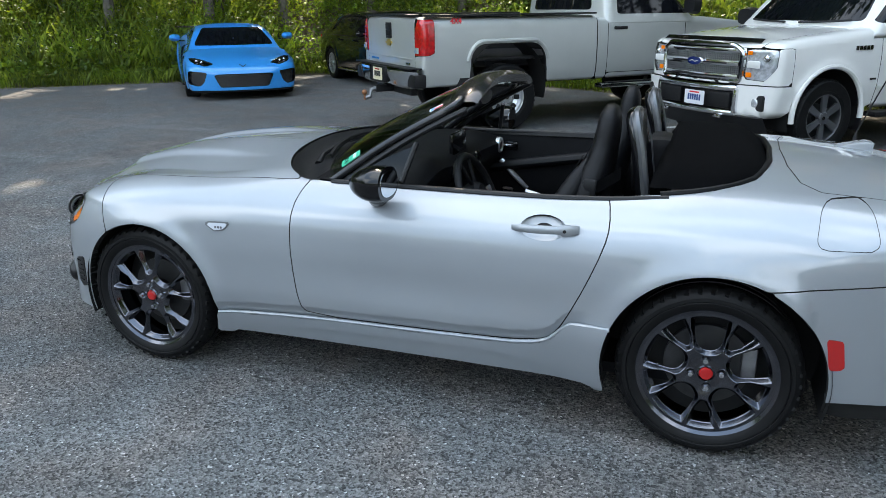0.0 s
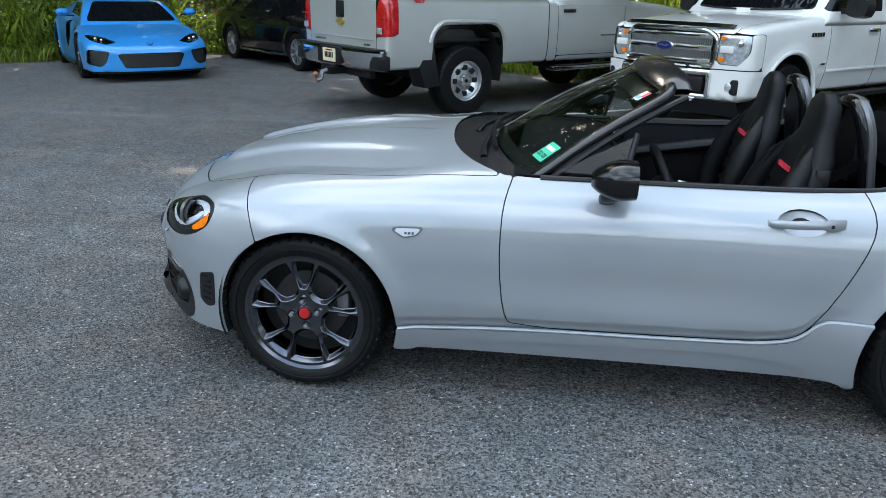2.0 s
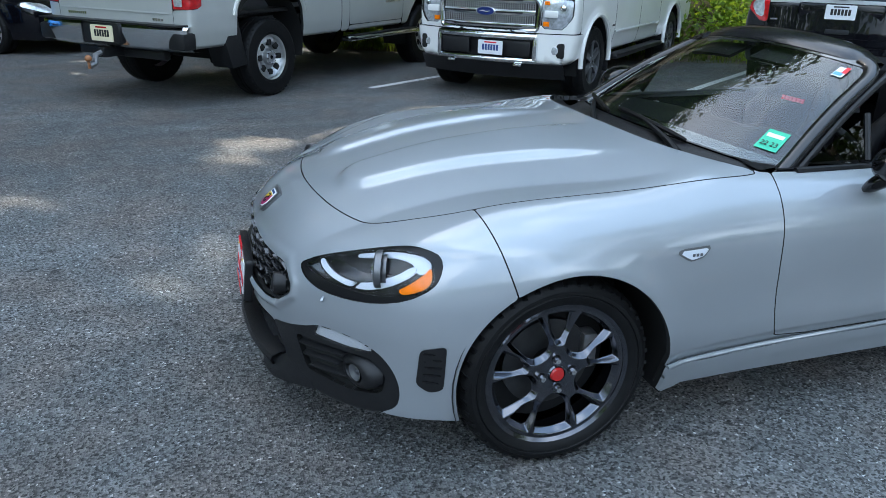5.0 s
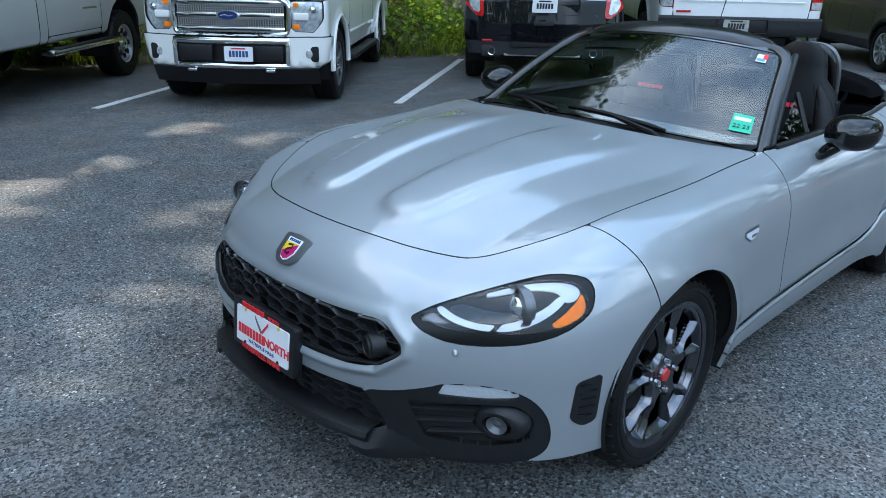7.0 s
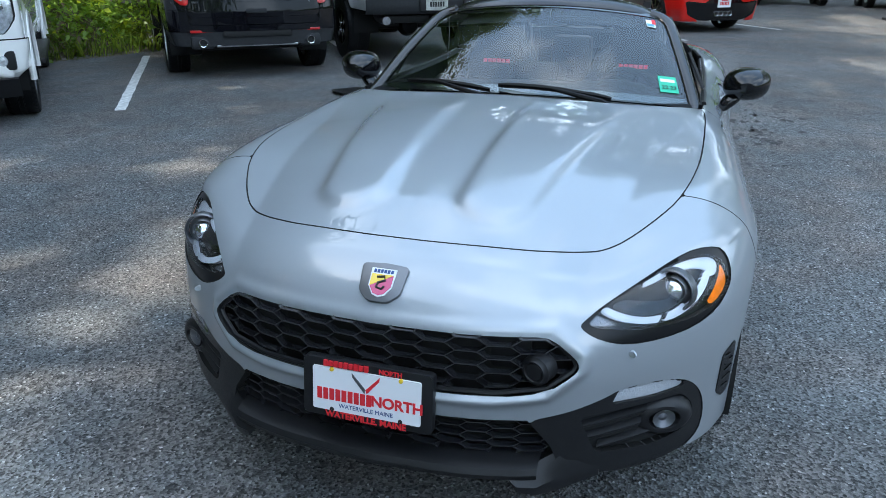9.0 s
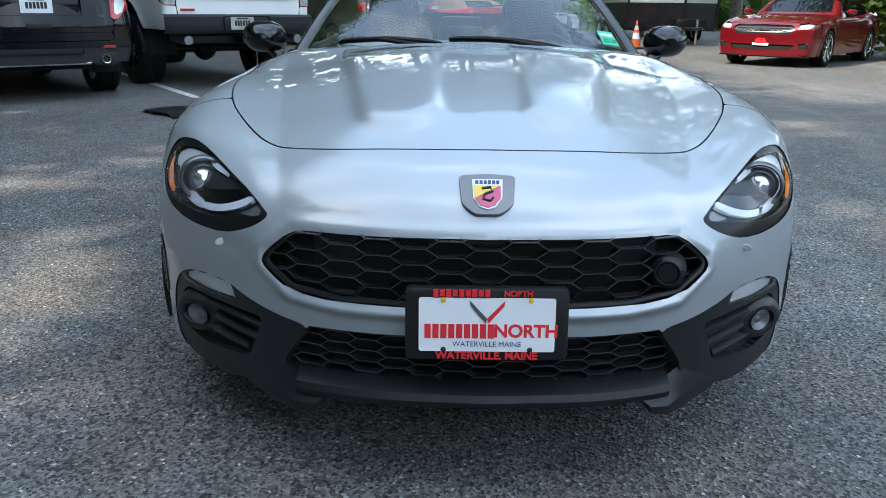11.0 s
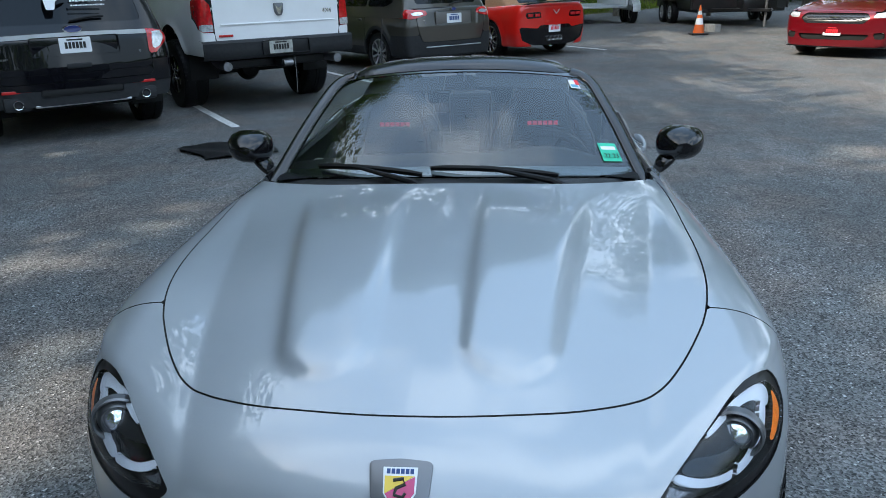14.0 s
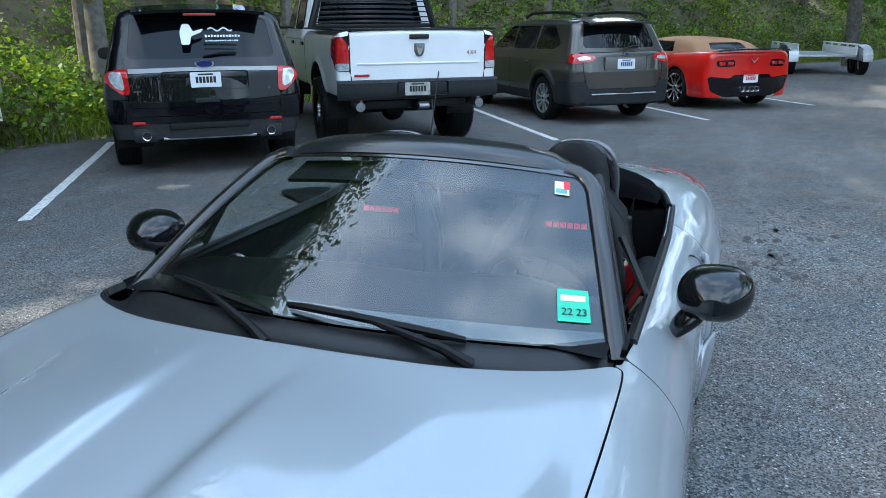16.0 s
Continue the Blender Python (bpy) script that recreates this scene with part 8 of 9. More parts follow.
def blue_sports():
    e = veh("sports_car", -7.15, 8.62, -50, "bright blue low mid-engined sports car", "car")
    WB, R = -2.72, .34
    top = curve([-3.8, -3.5, -2.7, -1.6, -.9, -.35, .2, .6, .9, 1.05], [.98, 1.04, 1.02, .92, .86, .84, .76, .68, .57, .45])
    F = body_F(top, curve([-3.7, -2.7, -1.6, -.8, 0, .6, .95], [.90, .965, .93, .90, .945, .93, .86]), curve([.15, .3, .45, .6, .75, .9, 1.05], [-.04, -.015, 0, -.006, -.03, -.07, -.16]), lambda ay, z: 1.02 - .30 * ay ** 3 - .20 * np.clip(z - .5, 0, 1),
               lambda ay, z: -3.62 + .1 * ay ** 3, .15, .13, .07, .04, ((0, .35, .40), (WB, .36, .42)))
    sh = Shell(F, -3.2, .45, .5, nx=90, nphi=96, ncap=44, reach=1.5)
    arch = wheel_cut((0, .335, .375), (WB, .35, .39))
    mid = poly_sd(rounded([(-.50, .42), (-.44, .44), (.44, .44), (.50, .42), (.40, .22), (-.40, .22)], .02))
    duct = poly_sd(rounded([(.60, .47), (.90, .50), (.91, .28), (.74, .24), (.66, .30)], .03))
    lamp = poly_sd([(.47, .60), (.60, .655), (.80, .70), (.88, .675), (.80, .615), (.62, .565)])
    intake = poly_sd(rounded([(-1.35, .40), (-1.05, .62), (-1.25, .86), (-1.55, .80), (-1.50, .45)], .05))

    def fr(x, f):
        return np.where(x > .2, f, -1)

    def base(x, y, z):
        ay = np.abs(y)
        return mn(arch(x, z), z - .17, -fr(x, np.maximum(np.maximum(mid(y, z), duct(ay, z)), lamp(ay, z))), -intake(x, z))
    sh.panel("nose", lambda x, y, z: mn(base(x, y, z), x + .45), P_BLUE, e, thick=.02)
    for sg in (-1, 1):
        sh.panel("door", sided(lambda x, y, z: mn(base(x, y, z), -.456 - x, x + 1.42), sg), P_BLUE, e, thick=.02)
        sh.panel("rear_quarter", sided(lambda x, y, z: mn(base(x, y, z), -1.43 - x), sg), P_BLUE, e, thick=.02)
        sh.panel("side_intake", sided(lambda x, y, z: intake(x, z), sg), M_GLOSSBLK, e, offset=-.05)
        sh.panel("front_duct", sided(lambda x, y, z: fr(x, duct(np.abs(y), z)), sg), M_MESHBLK, e, offset=-.04)
        hl = sh.panel("headlamp", sided(lambda x, y, z: fr(x, lamp(np.abs(y), z)), sg), M_GLOSSBLK, e, "dark slanted headlamp", offset=-.02)
        for yy, zz in ((.66, .625), (.74, .645)):
            bm = bmesh.new()
            bmesh.ops.create_uvsphere(bm, u_segments=12, v_segments=8, radius=.026, matrix=Matrix.Translation((.78 - .3 * yy ** 3, sg * yy, zz)))
            part("projector", bm, M_CHROME, hl)
        sh.panel("lens", sided(lambda x, y, z: fr(x, lamp(np.abs(y), z)), sg), M_LENS, hl).visible_shadow = False
        slab("duct_vane", e, (.78, sg * .78, .38), (.03, .22, .012), M_BLACKPL, .004)
        road_wheel(e, (0, sg * .82, R), sg, R, .245, .25, 10, "bar", M_GLOSSBLK, M_GLOSSBLK, 5)
        road_wheel(e, (WB, sg * .80, .35), sg, .35, .30, .262, 10, "bar", M_GLOSSBLK, M_GLOSSBLK, 5)
        bm = bmesh.new()
        loft(bm, [ring((-.62 + .06 * k, sg * 1.02, 1.0), (.10, .10, .08, .03)[k], (.062, .065, .05, .02)[k], (0, 1, 0), (0, 0, 1), 14, 2.6) for k in range(4)])
        part("wing_mirror", bm, P_BLUE, e)
        slab("mirror_arm", e, (-.58, sg * .92, .945), (.05, .14, .02), M_GLOSSBLK, .006)
        slab("side_skirt", e, (-1.35, sg * .93, .19), (1.9, .10, .05), M_GLOSSBLK, .015)
    sh.panel("centre_grille", lambda x, y, z: fr(x, mid(y, z)), M_MESHBLK, e, "black centre grille", offset=-.05)
    part("front_splitter", sheet(lambda u, v: Vector((1.03 - .30 * abs(1.7 * u - .85) ** 3 - .12 * v, 1.7 * u - .85, .165)), 24, 2, .02), M_GLOSSBLK, e, "black front splitter")
    bm = bmesh.new()
    for s in (-1, 1):
        prism(bm, [(0, -.03), (s * .06, .035), (s * .055, .02), (s * .003, -.045)], -.006, .004, pose(.93, 0, .575, 0, 0, 90) @ pose(0, 0, 0, -60, 0, 0))
    part("emblem", bm, M_INKBLK, e)
    sh.panel("inner_shell", lambda x, y, z: mn(arch(x, z), z - .2), M_GAP, e, offset=-.06, stride=2)
    liners(e, ((0, .335, .375), (WB, .35, .39)), .94)
    roof = curve([-3.2, -2.4, -1.7, -1.2, -.8], [1.0, 1.14, 1.22, 1.235, 1.18])
    H = Shell(house_F(roof, const(.80), .84, .50, lambda z: -.18 - 1.75 * (z - .84), lambda z: -3.3 + 2.2 * (z - .84), k=.08), -2.2, -1.3, .98, nx=36, nphi=76, ncap=44, reach=1.6)
    wf = poly_sd(rounded([(-.72, .86), (.72, .86), (.52, 1.16), (-.52, 1.16)], .05))
    wa = poly_sd(rounded([(-.62, .92), (-1.75, .95), (-1.70, 1.12), (-1.05, 1.14)], .03))

    def isg(x, y, z):
        return np.maximum(mn(wa(x, z), np.abs(y) - .58), mn(wf(y, z), x + .95))
    H.panel("upper_body", lambda x, y, z: -isg(x, y, z), P_BLUE, e, thick=.02)
    panes(H, isg, e)
    part("rear_wing", sheet(lambda u, v: Vector((-3.55 + .22 * v, 1.8 * u - .9, 1.10 + .02 * v)), 16, 2, .02), M_GLOSSBLK, e)
    return e


def black_sedan():
    e = veh("sedan", -6.35, 12.55, -43, "black four-door sedan with silver wheels", "car")
    WB, R = 2.80, .33
    top = curve([-1.1, -.8, .2, 2.0, 2.5, 3.3, 3.75], [.98, 1.02, 1.0, .98, .95, .82, .60])
    F = body_F(top, curve([-1.0, -.5, .5, 2.8, 3.6], [.84, .90, .915, .905, .82]), curve([.2, .35, .5, .7, .85, 1.0], [-.05, -.02, 0, -.002, -.03, -.08]), lambda ay, z: 3.72 - .4 * ay ** 3,
               lambda ay, z: -1.05 + .2 * ay ** 3, .20, .10, .10, .02, ((0, .35, .41), (WB, .35, .41)))
    sh = Shell(F, -.6, 3.2, .6, nx=70, nphi=76, ncap=30, reach=1.5)
    arch = wheel_cut((0, .33, .37), (WB, .33, .37))
    lamp = poly_sd(rounded([(.45, .60), (.62, .60), (.84, .68), (.80, .75), (.55, .72)], .02))

    def base(x, y, z):
        return mn(arch(x, z), z - .22, np.where(x > 2.9, -lamp(np.abs(y), z), 1))
    for sg in (-1, 1):
        for nm, a, b in (("rear_quarter", -1.3, .35), ("rear_door", .36, 1.22), ("front_door", 1.23, 2.25), ("front_fender", 2.26, 4.0)):
            sh.panel(nm, sided(lambda x, y, z: mn(base(x, y, z), x - a, b - x), sg), P_BLACK, e, thick=.02)
        sh.panel("headlamp", sided(lambda x, y, z: mn(lamp(np.abs(y), z), x - 2.9), sg), M_CLEARLAMP, e, "clear headlamp", thick=.02, offset=-.004)
        for wx in (0, WB):
            road_wheel(e, (wx, sg * .79, R), sg, R, .22, .225, 10, "bar", M_ALLOY, M_ALLOY, 5)
        slab("sill_trim", e, (1.4, sg * .915, .26), (1.9, .02, .03), M_CHROME, .008)
        for hx in (.55, 1.42):
            slab("door_handle", e, (hx, sg * .925, .86), (.17, .03, .035), P_BLACK, .012)
        bm = bmesh.new()
        loft(bm, [ring((2.02 + .05 * k, sg * 1.0, 1.0), (.09, .09, .05)[k], (.06, .06, .03)[k], (0, 1, 0), (0, 0, 1), 12, 2.6) for k in range(3)])
        part("wing_mirror", bm, P_BLACK, e)
        slab("tail_lamp", e, (-.92, sg * .66, .85), (.14, .30, .14), M_TAIL, .04)
    sh.panel("inner_shell", lambda x, y, z: base(x, y, z) + .01, M_GAP, e, offset=-.03, stride=2)
    liners(e, ((0, .33, .37), (WB, .33, .37)), .91)
    slab("number_plate", e, (3.735, 0, .42), (.01, .30, .15), M_WHITEPL, .003)
    slab("front_grille", e, (3.70, 0, .55), (.04, .9, .12), M_CHROME, .02)
    roof = curve([-.6, 0, .8, 1.5, 2.0], [1.25, 1.38, 1.44, 1.42, 1.3])
    H = Shell(house_F(roof, const(.82), .98, .42, lambda z: 2.45 - 1.7 * (z - .98), lambda z: -.65 + 1.35 * (z - .98)), .4, 1.2, 1.15, nx=30, nphi=76, ncap=36, reach=1.5)
    wa = poly_sd(rounded([(-.10, 1.03), (2.05, 1.01), (1.60, 1.32), (.45, 1.34), (.15, 1.27)], .05))
    wf = poly_sd(rounded([(-.66, 1.02), (.66, 1.02), (.52, 1.34), (-.52, 1.34)], .05))

    def isg(x, y, z):
        return np.maximum(mn(wa(x, z), np.abs(y) - .55, np.abs(x - 1.18) - .025), np.maximum(mn(wf(y, z), x - 1.75), mn(wf(y, z), .0 - x)))
    H.panel("upper_body", lambda x, y, z: -isg(x, y, z), P_BLACK, e, thick=.02)
    panes(H, isg, e)
    for sg in (-1, 1):
        bm = bmesh.new()
        tube(bm, [(-.12, sg * .80, 1.03), (.15, sg * .72, 1.28), (.45, sg * .68, 1.36), (1.0, sg * .665, 1.39), (1.6, sg * .68, 1.34), (2.08, sg * .79, 1.02)], .010, 6)
        part("window_trim", bm, M_CHROME, e)
    return e


def dark_red_coupe():
    e = veh("sports_car", 12.2, -6.65, 137, "dark red sports convertible with a black mesh grille", "car")
    WB, R = -2.72, .345
    top = curve([-3.9, -3.5, -2.8, -1.8, -.8, -.3, .4, .8, .98], [.98, 1.06, 1.04, 1.0, .99, .98, .91, .83, .68])
    F = body_F(top, curve([-3.8, -2.7, -1.5, -.6, 0, .6, .95], [.86, .95, .925, .92, .95, .93, .86]), curve([.2, .35, .5, .7, .85, 1.0], [-.05, -.02, 0, -.006, -.03, -.09]), lambda ay, z: .98 - .22 * ay ** 3 - .10 * np.clip(z - .78, 0, 1) - .05 * np.clip(.45 - z, 0, 1),
               lambda ay, z: -3.75 + .1 * ay ** 3, .18, .11, .07, .03, ((0, .36, .42), (WB, .36, .42)))
    sh = Shell(F, -3.3, .4, .6, nx=70, nphi=84, ncap=40, reach=1.5)
    arch = wheel_cut((0, .34, .385), (WB, .34, .385))
    gr = poly_sd(rounded([(-.52, .78), (.52, .78), (.60, .70), (.50, .60), (-.50, .60), (-.60, .70)], .03))
    lo = poly_sd(rounded([(-.62, .42), (.62, .42), (.54, .32), (-.54, .32)], .03))
    lamp = poly_sd(rounded([(.62, .70), (.66, .785), (.86, .81), (.90, .76), (.80, .70)], .02))
    fog = poly_sd(rounded([(.66, .44), (.84, .46), (.84, .34), (.70, .34)], .02))

    def fr(x, f):
        return np.where(x > .2, f, -1)

    def base(x, y, z):
        ay = np.abs(y)
        return mn(arch(x, z), z - .20, -fr(x, np.maximum(np.maximum(gr(y, z), lo(y, z)), np.maximum(lamp(ay, z), fog(ay, z)))))
    sh.panel("hood", lambda x, y, z: mn(base(x, y, z), x + .80, .74 - np.abs(y), z - .80), P_DKRED, e, thick=.02)
    sh.panel("front_bumper", lambda x, y, z: mn(base(x, y, z), x - .48, .796 - z), P_DKRED, e, thick=.02)
    for sg in (-1, 1):
        sh.panel("front_fender", sided(lambda x, y, z: mn(base(x, y, z), x + .62, np.maximum(np.abs(y) - .745, .8 - z), np.maximum(.472 - x, z - .80)), sg), P_DKRED, e, thick=.02)
        sh.panel("door", sided(lambda x, y, z: mn(base(x, y, z), x + 1.95, -.628 - x), sg), P_DKRED, e, thick=.02)
        sh.panel("rear_quarter", sided(lambda x, y, z: mn(base(x, y, z), -1.96 - x), sg), P_DKRED, e, thick=.02)
        hl = sh.panel("headlamp", sided(lambda x, y, z: fr(x, lamp(np.abs(y), z)), sg), M_CLEARLAMP, e, "clear headlamp with three light bars", thick=.02, offset=-.012)
        for k in range(3):
            slab("light_bar", hl, (.86 - .22 * .7 ** 3 - .015 * k, sg * (.69 + .045 * k), .755), (.02, .018, .055), M_DRL, .004, None)
        sh.panel("fog_recess", sided(lambda x, y, z: fr(x, fog(np.abs(y), z)), sg), M_GAP, e, offset=-.02)
        slab("fog_lamp", e, (.83, sg * .75, .445), (.04, .15, .02), M_CLEARLAMP, .008)
        for wx in (0, WB):
            road_wheel(e, (wx, sg * .82, R), sg, R, .25, .255, 10, "bar", M_CHROME, M_GLOSSBLK, 5)
        bm = bmesh.new()
        loft(bm, [ring((-.85 + .06 * k, sg * 1.03, 1.02), (.09, .09, .05)[k], (.06, .06, .03)[k], (0, 1, 0), (0, 0, 1), 12, 2.6) for k in range(3)])
        part("wing_mirror", bm, P_DKRED, e)
    sh.panel("grille", lambda x, y, z: fr(x, gr(y, z)), M_MESHBLK, e, "black mesh grille", offset=-.03)
    for k in range(4):
        bm = bmesh.new()
        tube(bm, [(.945 - .22 * abs(y) ** 3, y, .625 + .042 * k + .006 * math.sin(y * 60)) for y in np.linspace(-.5, .5, 41)], .006, 4)
        part("grille_wave", bm, M_BLACKPL, e)
    bm = bmesh.new()
    tube(bm, [(.968, -.07, .70), (.97, -.02, .715), (.97, .02, .70), (.968, .08, .712)], .014, 6)
    part("grille_emblem", bm, M_CHROME, e)
    sh.panel("lower_grille", lambda x, y, z: fr(x, lo(y, z)), M_GAP, e, offset=-.03)
    tag_plate(e, facing(.975, 0, .47, False), ink=M_REDTXT, name="dealer_plate", frame_mat=M_REDTXT)
    part("front_lip", sheet(lambda u, v: Vector((.97 - .22 * abs(1.7 * u - .85) ** 3 - .1 * v, 1.7 * u - .85, .205)), 20, 2, .02), M_GLOSSBLK, e)
    sh.panel("inner_shell", lambda x, y, z: mn(arch(x, z), z - .22), M_GAP, e, offset=-.06, stride=2)
    liners(e, ((0, .34, .385), (WB, .34, .385)), .94)
    roof = curve([-2.9, -2.2, -1.6, -1.1], [1.15, 1.32, 1.37, 1.33])
    H = Shell(house_F(roof, const(.82), .99, .45, lambda z: -.62 - 1.55 * (z - .99), lambda z: -2.9 + 1.3 * (z - .99)), -2.0, -1.5, 1.12, nx=24, nphi=70, ncap=36, reach=1.5)
    wf = poly_sd(rounded([(-.68, 1.01), (.68, 1.01), (.56, 1.29), (-.56, 1.29)], .04))
    wa = poly_sd(rounded([(-.95, 1.03), (-2.2, 1.04), (-2.0, 1.27), (-1.30, 1.28)], .03))

    def isg(x, y, z):
        return np.maximum(mn(wa(x, z), np.abs(y) - .55), mn(wf(y, z), x + 1.3))
    H.panel("soft_top", lambda x, y, z: mn(-isg(x, y, z), -1.12 - x), M_FABRIC, e, "black canvas soft top", thick=.02)
    H.panel("screen_frame", lambda x, y, z: mn(-isg(x, y, z), x + 1.115), P_DKRED, e, thick=.02)
    panes(H, isg, e)
    return e


silver_pickup()
white_pickup()
black_suv()
lifted_pickup()
grey_wagon()
red_sports()
blue_sports()
black_sedan()
dark_red_coupe()

# ---------- bank, plants and trees ----------
def leaf_mat(name, rgb, var=0.45, shade=0.35):
    """Leaf: diffuse with light passing through; hue and depth vary leaf by leaf."""
    m = bpy.data.materials.new(name)
    m.use_nodes = True
    nt = m.node_tree
    nt.nodes.clear()
    out = nt.nodes.new("ShaderNodeOutputMaterial")
    geo = nt.nodes.new("ShaderNodeNewGeometry")
    ramp = nt.nodes.new("ShaderNodeValToRGB")
    ramp.color_ramp.elements[0].color = (rgb[0] * (1 - var), rgb[1] * (1 - var * .8), rgb[2] * (1 - var), 1)
    ramp.color_ramp.elements[1].color = (rgb[0] * (1 + var * 1.3), rgb[1] * (1 + var), rgb[2] * (1 + var * .3), 1)
    nt.links.new(geo.outputs["Random Per Island"], ramp.inputs[0])
    tc = nt.nodes.new("ShaderNodeTexCoord")
    nz = nt.nodes.new("ShaderNodeTexNoise")
    nz.inputs["Scale"].default_value = 0.9
    nz.inputs["Detail"].default_value = 3
    nt.links.new(tc.outputs["Object"], nz.inputs["Vector"])
    mr = nt.nodes.new("ShaderNodeMapRange")
    mr.inputs[1].default_value, mr.inputs[2].default_value = .35, .65
    mr.inputs[3].default_value, mr.inputs[4].default_value = 1 - shade, 1 + shade
    nt.links.new(nz.outputs["Fac"], mr.inputs[0])
    sc = nt.nodes.new("ShaderNodeVectorMath")
    sc.operation = "SCALE"
    nt.links.new(ramp.outputs[0], sc.inputs[0])
    nt.links.new(mr.outputs[0], sc.inputs["Scale"])
    bs = nt.nodes.new("ShaderNodeBsdfPrincipled")
    bs.inputs["Roughness"].default_value = 0.5
    nt.links.new(sc.outputs[0], bs.inputs["Base Color"])
    tr = nt.nodes.new("ShaderNodeBsdfTranslucent")
    nt.links.new(sc.outputs[0], tr.inputs[0])
    mx = nt.nodes.new("ShaderNodeMixShader")
    mx.inputs[0].default_value = 0.45
    nt.links.new(bs.outputs[0], mx.inputs[1])
    nt.links.new(tr.outputs[0], mx.inputs[2])
    nt.links.new(mx.outputs[0], out.inputs[0])
    return m


M_LEAF = leaf_mat("shrub_leaf", (0.125, 0.215, 0.022))
M_LEAFDK = leaf_mat("dark_leaf", (0.065, 0.125, 0.020))
M_LEAFYL = leaf_mat("sunny_leaf", (0.21, 0.29, 0.025))
M_GRASS = leaf_mat("grass_blade", (0.17, 0.24, 0.030))
M_CROWN = leaf_mat("crown_leaf", (0.055, 0.105, 0.020))
M_PETAL = mat("white_petal", (0.75, 0.75, 0.68), 0.7)
M_BARK = mat("grey_bark", (0.13, 0.115, 0.095), 0.9, noise_scale=9, noise_amt=0.4, bump=0.8, bump_scale=25)
rng = np.random.default_rng(7)


def fast_mesh(name, verts, k, material, label, category, group="", kind="stuff"):
    """A mesh of separate faces of k corners each, from an array (n, k, 3)."""
    n = len(verts)
    me = bpy.data.meshes.new(name)
    me.vertices.add(n * k)
    me.vertices.foreach_set("co", np.ascontiguousarray(verts, dtype=np.float32).reshape(-1))
    me.loops.add(n * k)
    me.loops.foreach_set("vertex_index", np.arange(n * k, dtype=np.int32))
    me.polygons.add(n)
    me.polygons.foreach_set("loop_start", np.arange(0, n * k, k, dtype=np.int32))
    me.update(calc_edges=True)
    ob = link(name, me, material)
    if label:
        tagged(ob, label, category, group, kind)
    return ob


def leaves(c, size, up=0.45, slim=0.55):
    """Pointed leaf quads round the places c, each size long."""
    n = len(c)
    d = rng.normal(size=(n, 3))
    d[:, 2] = d[:, 2] * .7 - .15
    d /= np.linalg.norm(d, axis=1, keepdims=True)
    nrm = rng.normal(size=(n, 3)) + np.array((0, 0, up * 3))
    s = np.cross(d, nrm)
    s /= np.linalg.norm(s, axis=1, keepdims=True) + 1e-9
    nn = np.cross(s, d)
    L = size[:, None]
    w = L * slim * .5
    return np.stack([c, c + d * L * .45 + s * w + nn * L * .08, c + d * L, c + d * L * .45 - s * w + nn * L * .08], 1)


edge = np.array(EDGE, float)
seg = np.diff(edge, axis=0)
seg_len = np.linalg.norm(seg, axis=1)
cum = np.concatenate([[0], np.cumsum(seg_len)])


def edge_at(s):
    i = np.clip(np.searchsorted(cum, s, side="right") - 1, 0, len(seg) - 1)
    t = ((s - cum[i]) / seg_len[i])[:, None]
    p = edge[i] + seg[i] * t
    d = seg[i] / seg_len[i][:, None]
    return p, np.stack([-d[:, 1], d[:, 0]], 1)


def rise(d):
    return np.where(d < 0, 0, .10 * np.minimum(d, .6) + .62 * np.clip(d - .6, 0, 6) + .35 * np.clip(d - 6.6, 0, 40))


def scatter(n, s0, s1, d0, d1, power=1.0):
    s = rng.uniform(s0, s1, n)
    p, nrm = edge_at(s)
    d = d0 + (d1 - d0) * rng.uniform(0, 1, n) ** power
    q = p + nrm * d[:, None]
    return np.column_stack([q, rise(d)]), d, p[:, 0]


# the bank itself
bm = bmesh.new()
rows_ = []
ss = np.linspace(0.01, cum[-1] - .01, 150)
P0, N0 = edge_at(ss)
for k in range(5):      # smooth the normals along the edge
    N0 = np.vstack([N0[:1], (N0[:-2] + N0[1:-1] * 2 + N0[2:]) / 4, N0[-1:]])
for d in (-.12, 0.0, .3, .6, 1.0, 1.6, 2.4, 3.4, 4.6, 6.0, 8.0, 11, 16, 26):
    rows_.append([bm.verts.new((p[0] + n[0] * d, p[1] + n[1] * d, float(rise(np.array(d))) + (.0 if d <= 0 else .10 * noise.noise((p[0] * .8, p[1] * .8, d))) + (-.03 if d < 0 else .01))) for p, n in zip(P0, N0)])
for A, B in zip(rows_, rows_[1:]):
    for i in range(len(A) - 1):
        bm.faces.new((A[i], A[i + 1], B[i + 1], B[i]))
M_BANK = mat("leaf_litter", (0.10, 0.082, 0.05), 0.95, noise_scale=1.3, noise_amt=0.55, bump=0.9, bump_scale=9)
tagged(part("bank", bm, M_BANK), "brown earth bank with leaf litter above the lot", "bank", kind="structure")

s_left, s_right = 30.0, cum[-1] - 22.0
s_split = float(cum[8])


